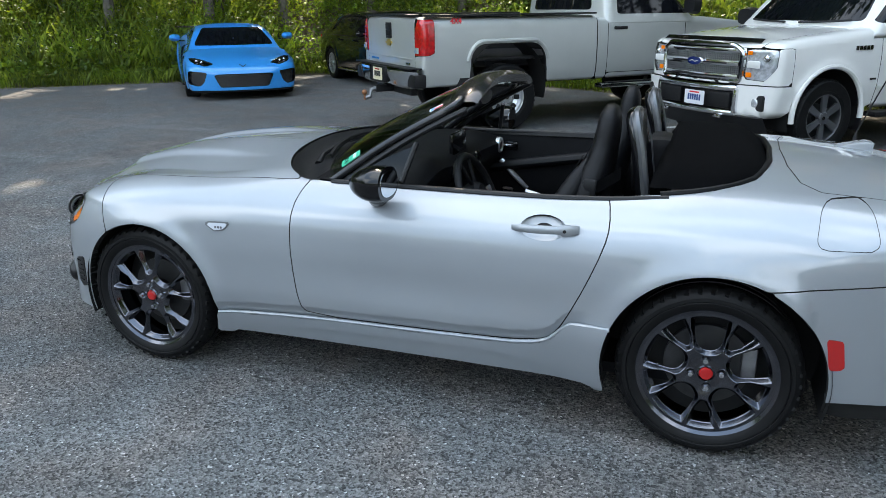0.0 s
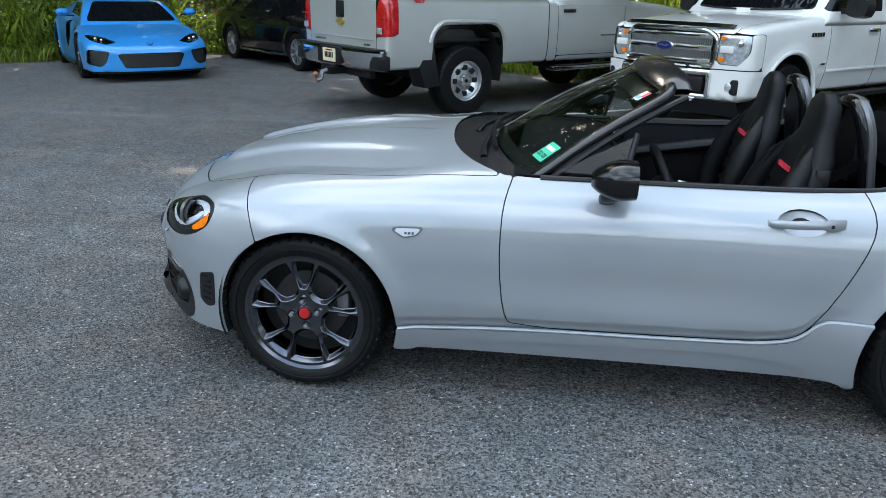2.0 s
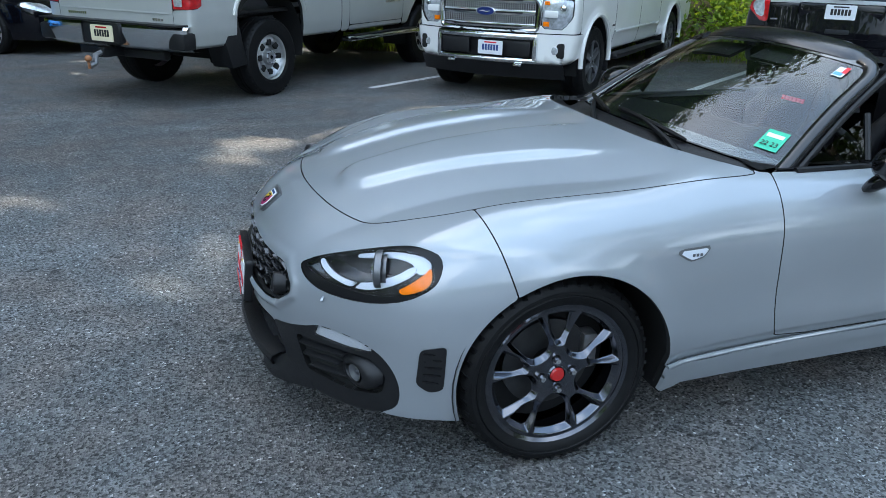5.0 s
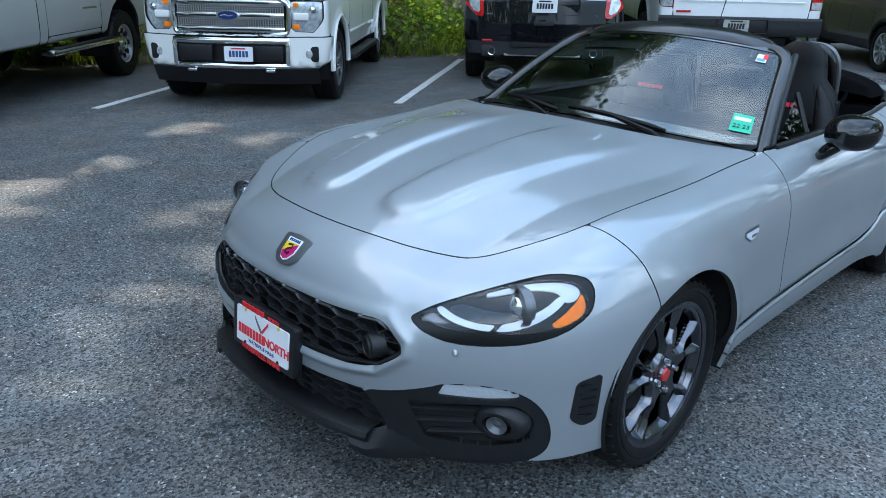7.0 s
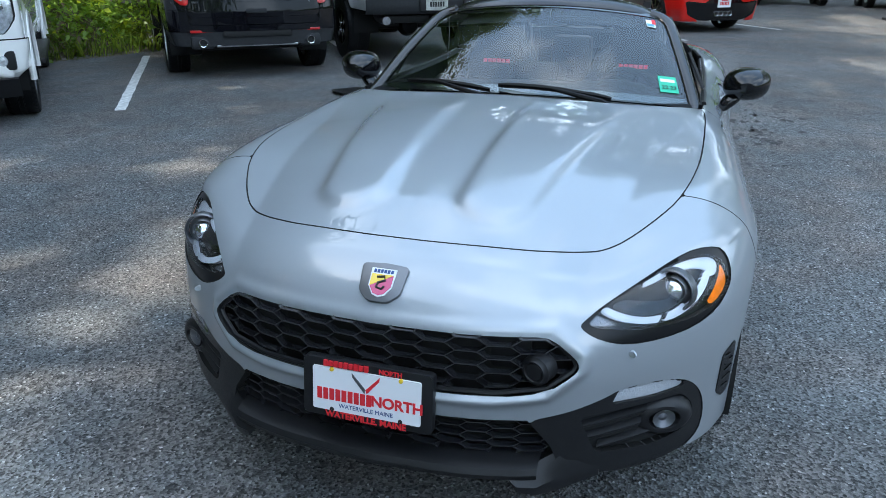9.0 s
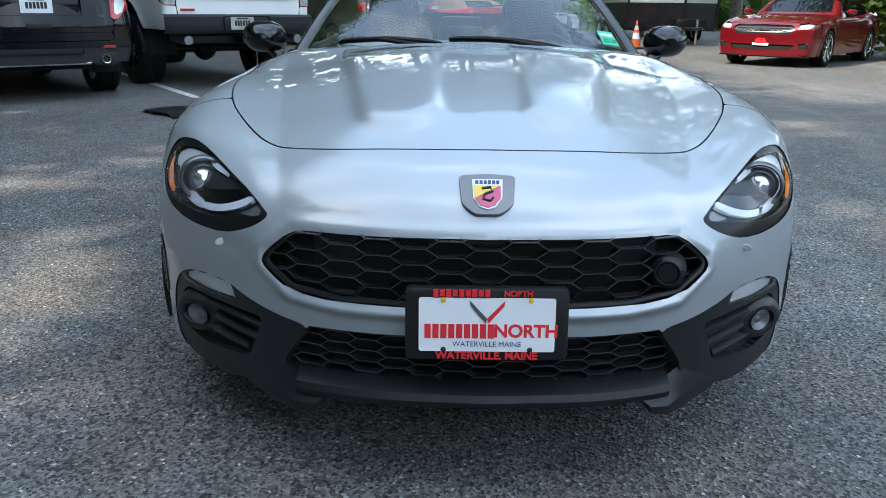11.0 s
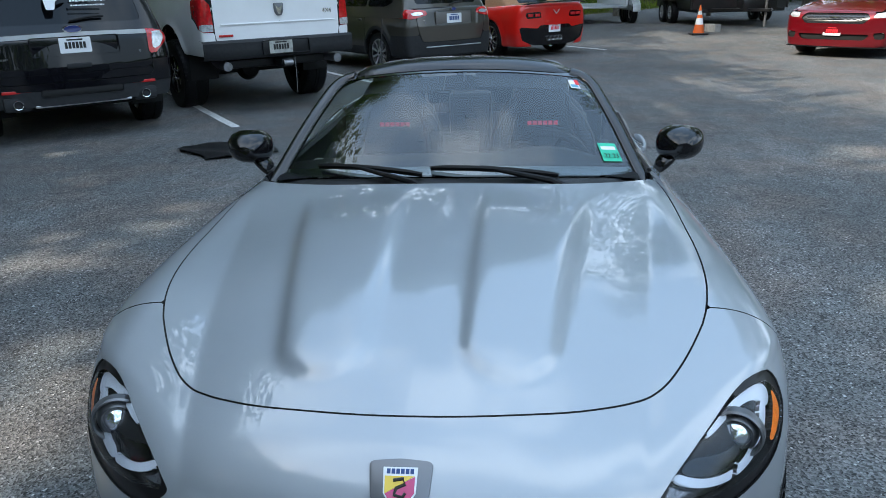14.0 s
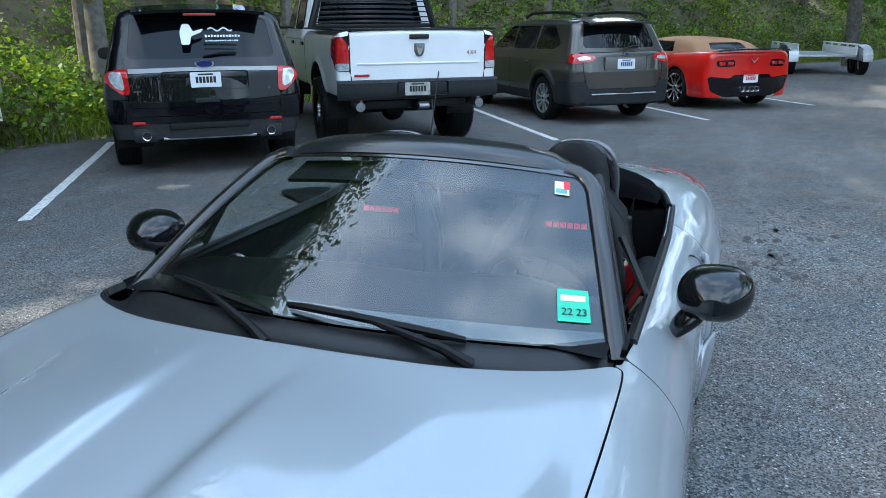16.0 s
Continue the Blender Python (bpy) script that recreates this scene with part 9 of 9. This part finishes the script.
def shrubs(n, s0, s1, d0, d1, per, rad, leaf, material, label, power=1.0, lift=.6, up=.45, slim=.55):
    c, d, _ = scatter(n, s0, s1, d0, d1, power)
    r = rng.uniform(rad * .6, rad * 1.5, n)
    v = rng.normal(size=(n, per, 3))
    v /= np.linalg.norm(v, axis=2, keepdims=True)
    v *= rng.uniform(.35, 1.0, (n, per, 1)) ** .5
    pts = c[:, None, :] + v * r[:, None, None] * np.array((1, 1, .8)) + np.array((0, 0, 1)) * (r[:, None, None] * lift)
    pts = pts.reshape(-1, 3)
    keep = pts[:, 2] > .03
    pts = pts[keep]
    size = rng.uniform(leaf * .6, leaf * 1.4, len(pts))
    return fast_mesh("undergrowth", leaves(pts, size, up, slim), 4, material, label, "undergrowth", "bank plants")


shrubs(1050, s_left, s_split, .2, 5.0, 95, .42, .085, M_LEAF, "dense green shrubs on the bank", .9)
shrubs(380, s_left, s_split, .3, 3.0, 85, .40, .075, M_LEAFDK, "dark green weeds low on the bank")
shrubs(300, s_left, s_split, .8, 5.5, 80, .40, .10, M_LEAFYL, "yellow-green leafy shrubs on the bank", 1.0, .9)
shrubs(150, s_left, s_split, .15, 1.0, 55, .30, .12, M_LEAF, "broad-leaved vines at the foot of the bank", 1.0, .5, .8, .95)
shrubs(300, s_split, s_right, .2, 1.9, 80, .45, .095, M_LEAF, "green shrubs below the brown slope")
shrubs(120, s_split, s_right, .4, 2.6, 70, .42, .10, M_LEAFYL, "yellow-green shrubs below the brown slope", 1.0, .8)
shrubs(520, float(cum[12]), s_right + 8, .4, 7.0, 70, .62, .12, M_LEAF, "dense leafy growth on the far bank", 1.0, .9)
shrubs(240, s_split, s_right, 2.0, 9.0, 70, .40, .12, M_LEAFDK, "scattered saplings on the brown slope")

# shrubs that fill the corner of the bank behind the far cars
def thicket(n, x0, x1, y0, y1, per, rad, leaf, material, label):
    c = np.column_stack([rng.uniform(x0, x1, n), rng.uniform(y0, y1, n), np.zeros(n)])
    A, B = edge[:-1], edge[1:]
    AB = B - A
    t = np.clip(((c[:, None, :2] - A) * AB).sum(2) / (AB ** 2).sum(1), 0, 1)
    q = A + t[..., None] * AB
    dist = np.linalg.norm(c[:, None, :2] - q, axis=2)
    k = dist.argmin(1)
    i = np.arange(n)
    side_ = AB[k, 0] * (c[:, 1] - A[k, 1]) - AB[k, 1] * (c[:, 0] - A[k, 0])
    keep = (side_ > 0) & (dist[i, k] > .2)
    c, d = c[keep], dist[i, k][keep]
    c[:, 2] = rise(d)
    r = rng.uniform(rad * .6, rad * 1.5, len(c))
    v = rng.normal(size=(len(c), per, 3))
    v /= np.linalg.norm(v, axis=2, keepdims=True)
    pts = (c[:, None, :] + v * r[:, None, None] * rng.uniform(.4, 1, (len(c), per, 1)) + np.array((0, 0, .6)) * r[:, None, None]).reshape(-1, 3)
    fast_mesh("undergrowth", leaves(pts[pts[:, 2] > .03], rng.uniform(leaf * .6, leaf * 1.4, int((pts[:, 2] > .03).sum()))), 4, material, label, "undergrowth", "bank plants")


thicket(420, -10.5, -1.0, 11.0, 17.0, 95, .5, .09, M_LEAF, "dense green shrubs behind the far cars")
thicket(160, -10.5, -1.0, 11.0, 16.0, 80, .45, .10, M_LEAFYL, "yellow-green shrubs behind the far cars")
thicket(260, 5.8, 11.0, 7.0, 12.5, 90, .5, .09, M_LEAF, "green shrubs at the bank corner")

# drooping compound fronds
fr_c, fr_d, _ = scatter(130, s_left + 4, float(cum[5]), 1.2, 3.6)
quads = []
for c in fr_c:
    a = rng.uniform(0, 2 * math.pi)
    L = rng.uniform(.5, .9)
    h = rng.uniform(.5, 1.2)
    for k in range(14):
        t = (k + 1) / 15
        p = np.array((c[0] + L * t * math.cos(a), c[1] + L * t * math.sin(a), c[2] + h + .25 * t - .45 * t * t))
        for s in (-1, 1):
            dr = np.array((-math.sin(a) * s + .5 * math.cos(a), math.cos(a) * s + .5 * math.sin(a), -.25))
            dr /= np.linalg.norm(dr)
            w = np.array((math.cos(a), math.sin(a), -.2)) * .016
            ln = .17 * math.sin(math.pi * min(.95, .25 + .7 * t)) + .03
            quads.append([p, p + dr * ln * .5 + w, p + dr * ln, p + dr * ln * .5 - w])
fast_mesh("sumac_frond", np.array(quads), 4, M_LEAF, "drooping feathery fronds on the bank", "undergrowth", "bank plants")


def blades(n, s0, s1, d0, d1, hmin, hmax, w, label):
    c, d, _ = scatter(n, s0, s1, d0, d1, 1.3)
    h = rng.uniform(hmin, hmax, n)
    a = rng.uniform(0, 2 * math.pi, n)
    lean = rng.uniform(.1, .6, n)
    sx = np.stack([-np.sin(a), np.cos(a), 0 * a], 1) * w
    ld = np.stack([np.cos(a), np.sin(a), 0 * a], 1) * (h * lean)[:, None]
    upv = np.stack([0 * a, 0 * a, h], 1)
    fast_mesh("grass", np.stack([c - sx, c + sx, c + ld * .4 + upv * .6 + sx * .7, c + ld + upv], 1), 4, M_GRASS, label, "grass", "bank plants")


blades(26000, s_left, s_split, -.03, 1.1, .08, .34, .006, "long grass along the edge of the lot")
blades(22000, s_left, s_split, .6, 4.0, .3, .75, .010, "tall grass and weeds on the bank")
blades(9000, s_split, s_right, -.03, .9, .08, .30, .006, "rough grass under the slope")
fl_c, _, _ = scatter(900, s_left, s_split, .3, 2.6)
fl_c[:, 2] += rng.uniform(.35, .9, len(fl_c))
fq = []
for c in fl_c:
    r = rng.uniform(.014, .030)
    for k in range(3):
        o = rng.normal(size=3) * .014
        fq.append([c + o + np.array(v) * r for v in ((1, 0, .3), (0, 1, .1), (-1, 0, .3), (0, -1, .1))])
fast_mesh("wildflower", np.array(fq), 4, M_PETAL, "small white wildflowers among the weeds", "flowers", "bank plants")


# openings cut into the mostly unseen crowns to put sun on chosen spots: (x, y, half length, half width) where the light
# lands
SUN_GAPS = [(-4.8, 1.6, .30, .10), (-3.1, 2.35, .08, .02), (.03, 4.65, .34, .22), (-.98, 3.9, .40, .30), (-1.65, 3.62, .34, .24), (-1.95, 3.08, .30, .2),
            (-1.05, 2.4, .36, .18), (-1.75, 1.34, .34, .2), (-2.3, .86, .22, .1), (.45, 3.87, .42, .12), (1.7, 2.18, .48, .2), (.95, 2.12, .28, .12), (1.0, 2.65, .35, .14),
            (-.72, 1.6, .5, .2), (-.2, 1.8, .3, .13), (-1.1, 1.55, .25, .16), (2.75, 3.45, .55, .14), (4.1, 4.25, .6, .14), (3.5, -3.3, .5, .13), (.4, -2.15, .3, .10), (17.6, -4.3, 1.6, .5), (9.0, -5.3, .9, .14), (8.6, -3.0, .8, .14), (6.3, -2.1, .4, .1)]


# more openings at random, added to brighten the bank
gap_rng = random.Random(5)
for _ in range(110):     # dapples on the bank
    q, n_ = edge_at(np.array([gap_rng.uniform(float(cum[2]), s_split + 6)]))
    d_ = gap_rng.uniform(.2, 3.5)
    z_ = float(rise(np.array(d_))) + .4
    SUN_GAPS.append((q[0, 0] + n_[0, 0] * d_ - sun_to[0] / sun_to[2] * z_, q[0, 1] + n_[0, 1] * d_ - sun_to[1] / sun_to[2] * z_, gap_rng.uniform(.5, 1.3), gap_rng.uniform(.3, .85)))


def shaded(p):
    """Keeps the leaves whose shade does not fall into one of the openings, with ragged rims."""
    g = p[:, :2] - np.array(sun_to[:2]) * (p[:, 2:3] / sun_to[2])
    wob = 1 + .35 * np.sin(g[:, 0] * 17 + 1.3 * g[:, 1]) * np.sin(g[:, 1] * 23 - g[:, 0] * 5)
    keep = np.ones(len(p), bool)
    for cx, cy, a, b in SUN_GAPS:
        keep &= np.hypot((g[:, 0] - cx) / (a + .16), (g[:, 1] - cy) / (b + .16)) > wob
    return keep


def tree(x, y, z0, h, r_trunk, crown_r, crown_z, n, lean=(0, 0), group="bank trees"):
    t = empty("tree", pose(x, y, z0), "tall broad-leaved tree with a grey trunk", "tree", group)
    bm = bmesh.new()
    pts = [(lean[0] * u + .12 * math.sin(3 * u + x), lean[1] * u + .12 * math.cos(2.3 * u + y), -.4 + (h * .92 + .4) * u) for u in np.linspace(0, 1, 9)]
    tube(bm, pts, [r_trunk * (1.25 - 1.0 * u ** .8) + .02 for u in np.linspace(0, 1, 9)], 9)
    part("trunk", bm, M_BARK, t)
    for k in range(7):
        u = .42 + .5 * k / 7
        b = Vector(pts[int(u * 8)])
        a = 2.4 * k + x
        L = crown_r * (.9 - .4 * (u - .4))
        bm = bmesh.new()
        tube(bm, [b, b + Vector((math.cos(a) * L * .5, math.sin(a) * L * .5, L * .35)), b + Vector((math.cos(a) * L, math.sin(a) * L, L * .5))], [r_trunk * .4, r_trunk * .22, .02], 6)
        part("limb", bm, M_BARK, t)
    nc = max(24, n // 125)
    cc = rng.normal(size=(nc, 3))
    cc /= np.linalg.norm(cc, axis=1, keepdims=True)
    cc *= rng.uniform(.35, 1, (nc, 1)) ** .6 * np.array((crown_r, crown_r, crown_z)) 
    cc += np.array((lean[0] * .6, lean[1] * .6, h - crown_z))
    v = rng.normal(size=(nc, n // nc, 3)) * (crown_r * .12)
    pp = (cc[:, None, :] + v).reshape(-1, 3)
    pp = pp[shaded(pp + np.array((x, y, z0)))]
    cr = fast_mesh("crown", leaves(pp, rng.uniform(.14, .30, len(pp)), .5, .7), 4, M_CROWN, "", "")
    cr.parent = t
    return t


# tall trees in two rows along the bank; thinner over the sunny end of the lot
tree_s = np.concatenate([np.arange(float(cum[1]) + 1, float(cum[-2]) + 4, 3.9), np.arange(float(cum[1]) + 3, float(cum[-2]) + 4, 5.2)])
n_front = len(np.arange(float(cum[1]) + 1, float(cum[-2]) + 4, 3.9))
for k, s_ in enumerate(tree_s):
    back = k >= n_front
    p, nr = edge_at(np.array([s_ + rng.uniform(-.8, .8)]))
    d = (9.0 if back else 4.2) + rng.uniform(-.8, .8)
    x, y = float(p[0, 0] + nr[0, 0] * d), float(p[0, 1] + nr[0, 1] * d)
    sunny = 7.0 < x < 13.5
    h = rng.uniform(23, 27) - (8 if sunny else -4 if x > 13.5 else 0)
    h = min(h, (math.hypot(x, y) - 2.0) * math.tan(radians(50)) - float(rise(np.array(d))))
    tree(x, y, float(rise(np.array(d))) - .1, h, .17 + .06 * rng.uniform(), 4.8 if not sunny else 3.2, h * (.31 if -2.5 < x < 8 else .39), 5000 if (sunny or x < -19 or x > 30 or -4 < x < 1) else 11000, (-nr[0, 0] * (3.0 if x < -2.5 else 1.2), -nr[0, 1] * (3.0 if x < -2.5 else 1.2)))
# added young row, crowns out of view, to block sun and fill reflections
for s_ in np.arange(float(cum[1]) + 2, float(cum[7]), 3.3):
    p, nr = edge_at(np.array([s_ + rng.uniform(-.6, .6)]))
    d = 3.4 + rng.uniform(-.5, .5)
    tree(float(p[0, 0] + nr[0, 0] * d), float(p[0, 1] + nr[0, 1] * d), float(rise(np.array(d))) - .1, rng.uniform(10, 11.5), .09, 2.7, 4.0, 5000, (-nr[0, 0] * .8, -nr[0, 1] * .8), "young trees")
# further trees added at the left end to keep the sun off the lot
for x, y in ((-11.0, 13.4), (-13.6, 11.2), (-16.5, 9.4)):
    tree(x, y, .9, rng.uniform(19, 22), .2, 4.4, 8.5, 9000, (.5, -1.5))
for x, y in ((-10.6, 12.4), (-9.3, 14.0), (-7.4, 15.2), (-12.2, 11.0), (-5.2, 15.4)):
    tree(x, y, .8, rng.uniform(9.5, 11), .09, 2.3, 4.4, 4500, (.3, -.5), "young trees")
for x, y in ((-6.6, 16.2), (-3.6, 15.6), (-9.4, 17.0), (-1.0, 14.6)):
    tree(x, y, 1.2, min(rng.uniform(24, 26), (math.hypot(x, y) - 1.5) * 1.19), .24, 4.2, 5.2, 9000, (.3, -1.5))
# tall and young trees behind the convertible and the box trailer
for x, y, h in ((14.2, -13.2, 19), (18.6, -14.0, 21.5), (27.5, -11.5, 19), (28.0, -4.5, 21), (22.5, -13.0, 21), (9.5, -15.5, 17)):
    tree(x, y, -.1, h, .2, 4.9, h * .40, 10000, (-.8, 1.0), "lot edge trees")
for x, y in ((14.6, -10.6), (16.6, -9.9), (18.6, -10.6), (12.6, -11.6), (26.4, -7.6)):
    tree(x, y, -.1, rng.uniform(5.5, 7), .07, 1.9, 3.1, 5000, (.2, .2), "young trees")
# bare and leaning stems on the slope
for x, y in ((3.9, 11.2), (8.3, 9.6), (12.2, 8.0), (16.5, 5.9), (20.5, 4.4)):
    st = empty("slim_tree", pose(x, y, 1.2), "slim grey tree stem on the brown slope", "tree", "slope stems")
    bm = bmesh.new()
    tube(bm, [(0, 0, -.8), (.05, .02, 1.5), (.02, .1, 4), (.1, .1, 8)], [.13, .115, .09, .04], 9)
    part("trunk", bm, M_BARK, st)
# sawn stump end
st = empty("slim_tree", pose(8.0, 9.0, 1.4), "grey trunk with a pale sawn branch stub", "tree", "slope stems")
bm = bmesh.new()
tube(bm, [(0, 0, -.8), (.02, 0, 1.0), (0, .05, 3.0)], [.17, .15, .12], 10)
part("trunk", bm, M_BARK, st)
bm = bmesh.new()
tube(bm, [(-.05, 0, .55), (-.22, -.12, .66)], [.12, .12], 12)
part("branch_stub", bm, mat("sawn_wood", (.45, .34, .20), .8, noise_scale=20, noise_amt=.2), st)
# dry brush on the slope
bm = bmesh.new()
bc, _, _ = scatter(150, float(cum[5]), s_right, 1.8, 7.0)
for c in bc:
    a, L = rng.uniform(0, 6.28), rng.uniform(.4, 1.3)
    tube(bm, [Vector(c) + Vector((0, 0, .03)), Vector(c) + Vector((math.cos(a) * L * .5, math.sin(a) * L * .5, rng.uniform(.05, .35))), Vector(c) + Vector((math.cos(a) * L, math.sin(a) * L, rng.uniform(0, .4)))], [.018, .014, .006], 4)
tagged(part("dry_brush", bm, M_BARK), "dry grey brushwood scattered on the slope", "brushwood", kind="stuff")

# far woods that close the horizon
fw = []
for k in range(620):
    a = rng.uniform(0, 2 * math.pi)
    north = k >= 460
    R_ = rng.uniform(30, 44) if north else rng.uniform(40, 62)
    if north:
        a = radians(rng.uniform(10, 165))
    cx, cy = R_ * math.cos(a), R_ * math.sin(a) + 5
    ang = math.degrees(a) % 360
    hh = rng.uniform(18, 27) if north else rng.uniform(8, 15) * (1.25 if 185 < ang < 225 else .3 if cy < -5 else 1)
    v = rng.normal(size=(130 if north else 60, 3)) * np.array((2.6, 2.6, hh * .28)) + np.array((cx, cy, hh * .5))
    fw.append(v)
fw = np.concatenate(fw)
fw = fw[(fw[:, 2] < 30) & shaded(fw)]
fast_mesh("far_woods", leaves(fw, rng.uniform(.9, 1.9, len(fw)), .4, .8), 4, M_CROWN, "distant woods round the lot", "woods")

# ---------- loose things on the lot ----------
# traffic cone
cone = empty("traffic_cone", pose(17.6, -5.1, 0), "orange traffic cone with white bands on a black foot", "cone")
bm = bmesh.new()
box(bm, (0, 0, .025), (.42, .42, .05), bevel=.015)
part("foot", bm, M_BLACKPL, cone)
for nm, z0, z1, mt in (("cone_base", .05, .26, M_ORANGE), ("lower_band", .26, .42, M_WHITEPL), ("cone_middle", .42, .50, M_ORANGE), ("upper_band", .50, .60, M_WHITEPL), ("cone_tip", .60, .74, M_ORANGE)):
    bm = bmesh.new()
    def rad(z):
        return .155 - .155 * (z / .80)
    tube(bm, [(0, 0, z0), (0, 0, z1)], [rad(z0), rad(z1)], 20)
    part(nm, bm, mt, cone)
# block at the trailer tongue
for bx, by in ((18.6, -5.7), (20.4, -8.6)):
    bm = bmesh.new()
    box(bm, (0, 0, .10), (.42, .2, .2), bevel=.01)
    ob = part("concrete_block", bm, mat("pale_concrete", (.36, .35, .33), .9, noise_scale=12, noise_amt=.2, bump=.4, bump_scale=60))
    ob.matrix_world = pose(bx, by, 0, 0, 0, 25)
    tagged(ob, "grey concrete block beside the trailer", "block", "trailer blocks")
# black flap on the asphalt
bm = sheet(lambda u, v: Vector((4.0 + .55 * (u - .5) + .28 * (v - .5), 2.55 - .62 * (v - .5) * 1.0 + .50 * (u - .5) - .05 * math.sin(7 * u), .012 + .018 * math.sin(3 * u + 4 * v) ** 2)), 12, 10, .006)
tagged(part("rubber_mat", bm, M_RUBBER), "flat black rubber mat lying on the asphalt", "mat")

# enclosed trailer
et = empty("box_trailer", pose(20.4, -7.2, 0, 0, 0, 6), "enclosed cargo trailer with black lower and white upper panels", "trailer")
M_TRW = mat("trailer_white", (0.62, 0.62, 0.60), 0.4, noise_scale=4, noise_amt=0.08, coat=.3)
M_TRB = mat("trailer_black", (0.010, 0.010, 0.012), 0.35, noise_scale=4, noise_amt=0.2, coat=.3)
plan = [(0, 0), (.9, 1.45), (4.4, 1.45), (4.4, -1.45), (.9, -1.45)]
for nm, z0, z1, mt, ins in (("lower_wall", .48, 1.22, M_TRB, 0), ("upper_wall", 1.22, 2.55, M_TRW, .006)):
    for k, ((ax, ay_), (bx, by)) in enumerate(zip(plan, plan[1:] + plan[:1])):
        bm = bmesh.new()
        d = Vector((bx - ax, by - ay_, 0))
        n = Vector((d.y, -d.x, 0)).normalized() * .03
        a, b = Vector((ax, ay_, z0)), Vector((bx, by, z0))
        vs = [bm.verts.new(v) for v in (a, b, b + n, a + n)]
        f = bm.faces.new(vs)
        ex = bmesh.ops.extrude_face_region(bm, geom=[f])
        bmesh.ops.translate(bm, verts=[v for v in ex["geom"] if isinstance(v, bmesh.types.BMVert)], vec=(0, 0, z1 - z0))
        bmesh.ops.recalc_face_normals(bm, faces=bm.faces[:])
        part(nm, bm, mt, et, smooth=False)
bm = bmesh.new()
prism(bm, plan, 2.55, 2.62, Matrix(((1, 0, 0, 0), (0, 0, 1, 0), (0, 1, 0, 0), (0, 0, 0, 1))))
part("roof", bm, M_TRW, et)
for (ax, ay_) in plan[:2] + plan[-1:]:
    bm = bmesh.new()
    tube(bm, [(ax, ay_, .46), (ax, ay_, 2.6)], .04, 8)
    part("corner_post", bm, M_TRB, et)
slab("frame_rail", et, (2.5, 0, .43), (3.6, 2.6, .10), M_TRB, .01)
for sg in (-1, 1):
    bm = bmesh.new()
    tube(bm, [(-1.25, 0, .50), (.95, sg * 1.1, .46)], .045, 6)
    part("tongue_beam", bm, M_TRB, et)
    for wx in (2.5, 3.35):
        road_wheel(et, (wx, sg * 1.50, .34), sg, .34, .2, .2, 6, "bar", M_ALLOY, M_GLOSSBLK, 5)
    slab("wheel_fender", et, (2.92, sg * 1.52, .74), (1.75, .20, .04), M_TRB, .015)
bm = bmesh.new()
tube(bm, [(-1.0, 0, .05), (-1.0, 0, .75)], .035, 10)
part("tongue_jack", bm, M_STEEL, et)
slab("tool_box", et, (-.35, 0, .62), (.5, .95, .28), M_TRB, .02)

# flat utility trailer with a round galvanised mudguard
ut = empty("utility_trailer", pose(23.6, -3.2, 0, 0, 0, 190), "low white utility trailer with galvanised mudguards", "trailer")
M_GALV = mat("galvanised", (0.5, 0.51, 0.52), 0.4, metal=0.7, noise_scale=10, noise_amt=0.15)
slab("deck", ut, (-1.2, 0, .52), (3.4, 1.6, .06), M_GALV, .01)
for sg in (-1, 1):
    slab("side_rail", ut, (-1.2, sg * .80, .66), (3.4, .05, .22), M_WHITEPL, .012)
    for k in range(5):
        slab("rail_post", ut, (-2.8 + .8 * k, sg * .80, .78), (.05, .06, .12), M_WHITEPL, .01)
    slab("top_rail", ut, (-1.2, sg * .80, .85), (3.4, .05, .04), M_WHITEPL, .01)
    for wx in (.35, 1.05):
        road_wheel(ut, (wx - .55, sg * .98, .33), sg, .33, .19, .19, 5, "bar", M_ALLOY, M_CHROME, 5)
    bm = sheet(lambda u, v: Vector((.15 + .78 * math.cos(math.pi * (1 - u)), sg * (.86 + .26 * v), .38 + .46 * math.sin(math.pi * u) ** .6)), 20, 2, .012)
    part("mudguard", bm, M_GALV, ut)
    slab("guard_skirt", ut, (.15, sg * .87, .58), (1.3, .012, .34), M_GALV, .004)
slab("tail_light", ut, (.55, -.84, .60), (.05, .05, .08), M_RED, .01)
bm = bmesh.new()
tube(bm, [(-2.9, 0, .50), (-4.2, 0, .50)], .05, 6)
part("drawbar", bm, M_GALV, ut)

# worn pits where the asphalt has broken up behind the car
prng = random.Random(11)
M_PIT = mat("worn_pit", (0.062, 0.060, 0.058), 0.95, noise_scale=60, noise_amt=0.4, bump=0.8, bump_scale=150)
bm = bmesh.new()
for k in range(80):
    cx = prng.gauss(3.6, .75)
    cy = -1.25 - .22 * (cx - 3.6) + prng.gauss(0, .24)
    r = prng.uniform(.008, .036)
    n = 9
    vs = []
    for i in range(n):
        a = 2 * math.pi * i / n
        q = r * prng.uniform(.55, 1.2)
        vs.append(bm.verts.new((cx + 1.9 * q * math.cos(a), cy + q * math.sin(a), .004)))
    bm.faces.new(vs)
tagged(part("asphalt_pits", bm, M_PIT, smooth=False), "dark pits in the worn asphalt", "pits", kind="stuff")
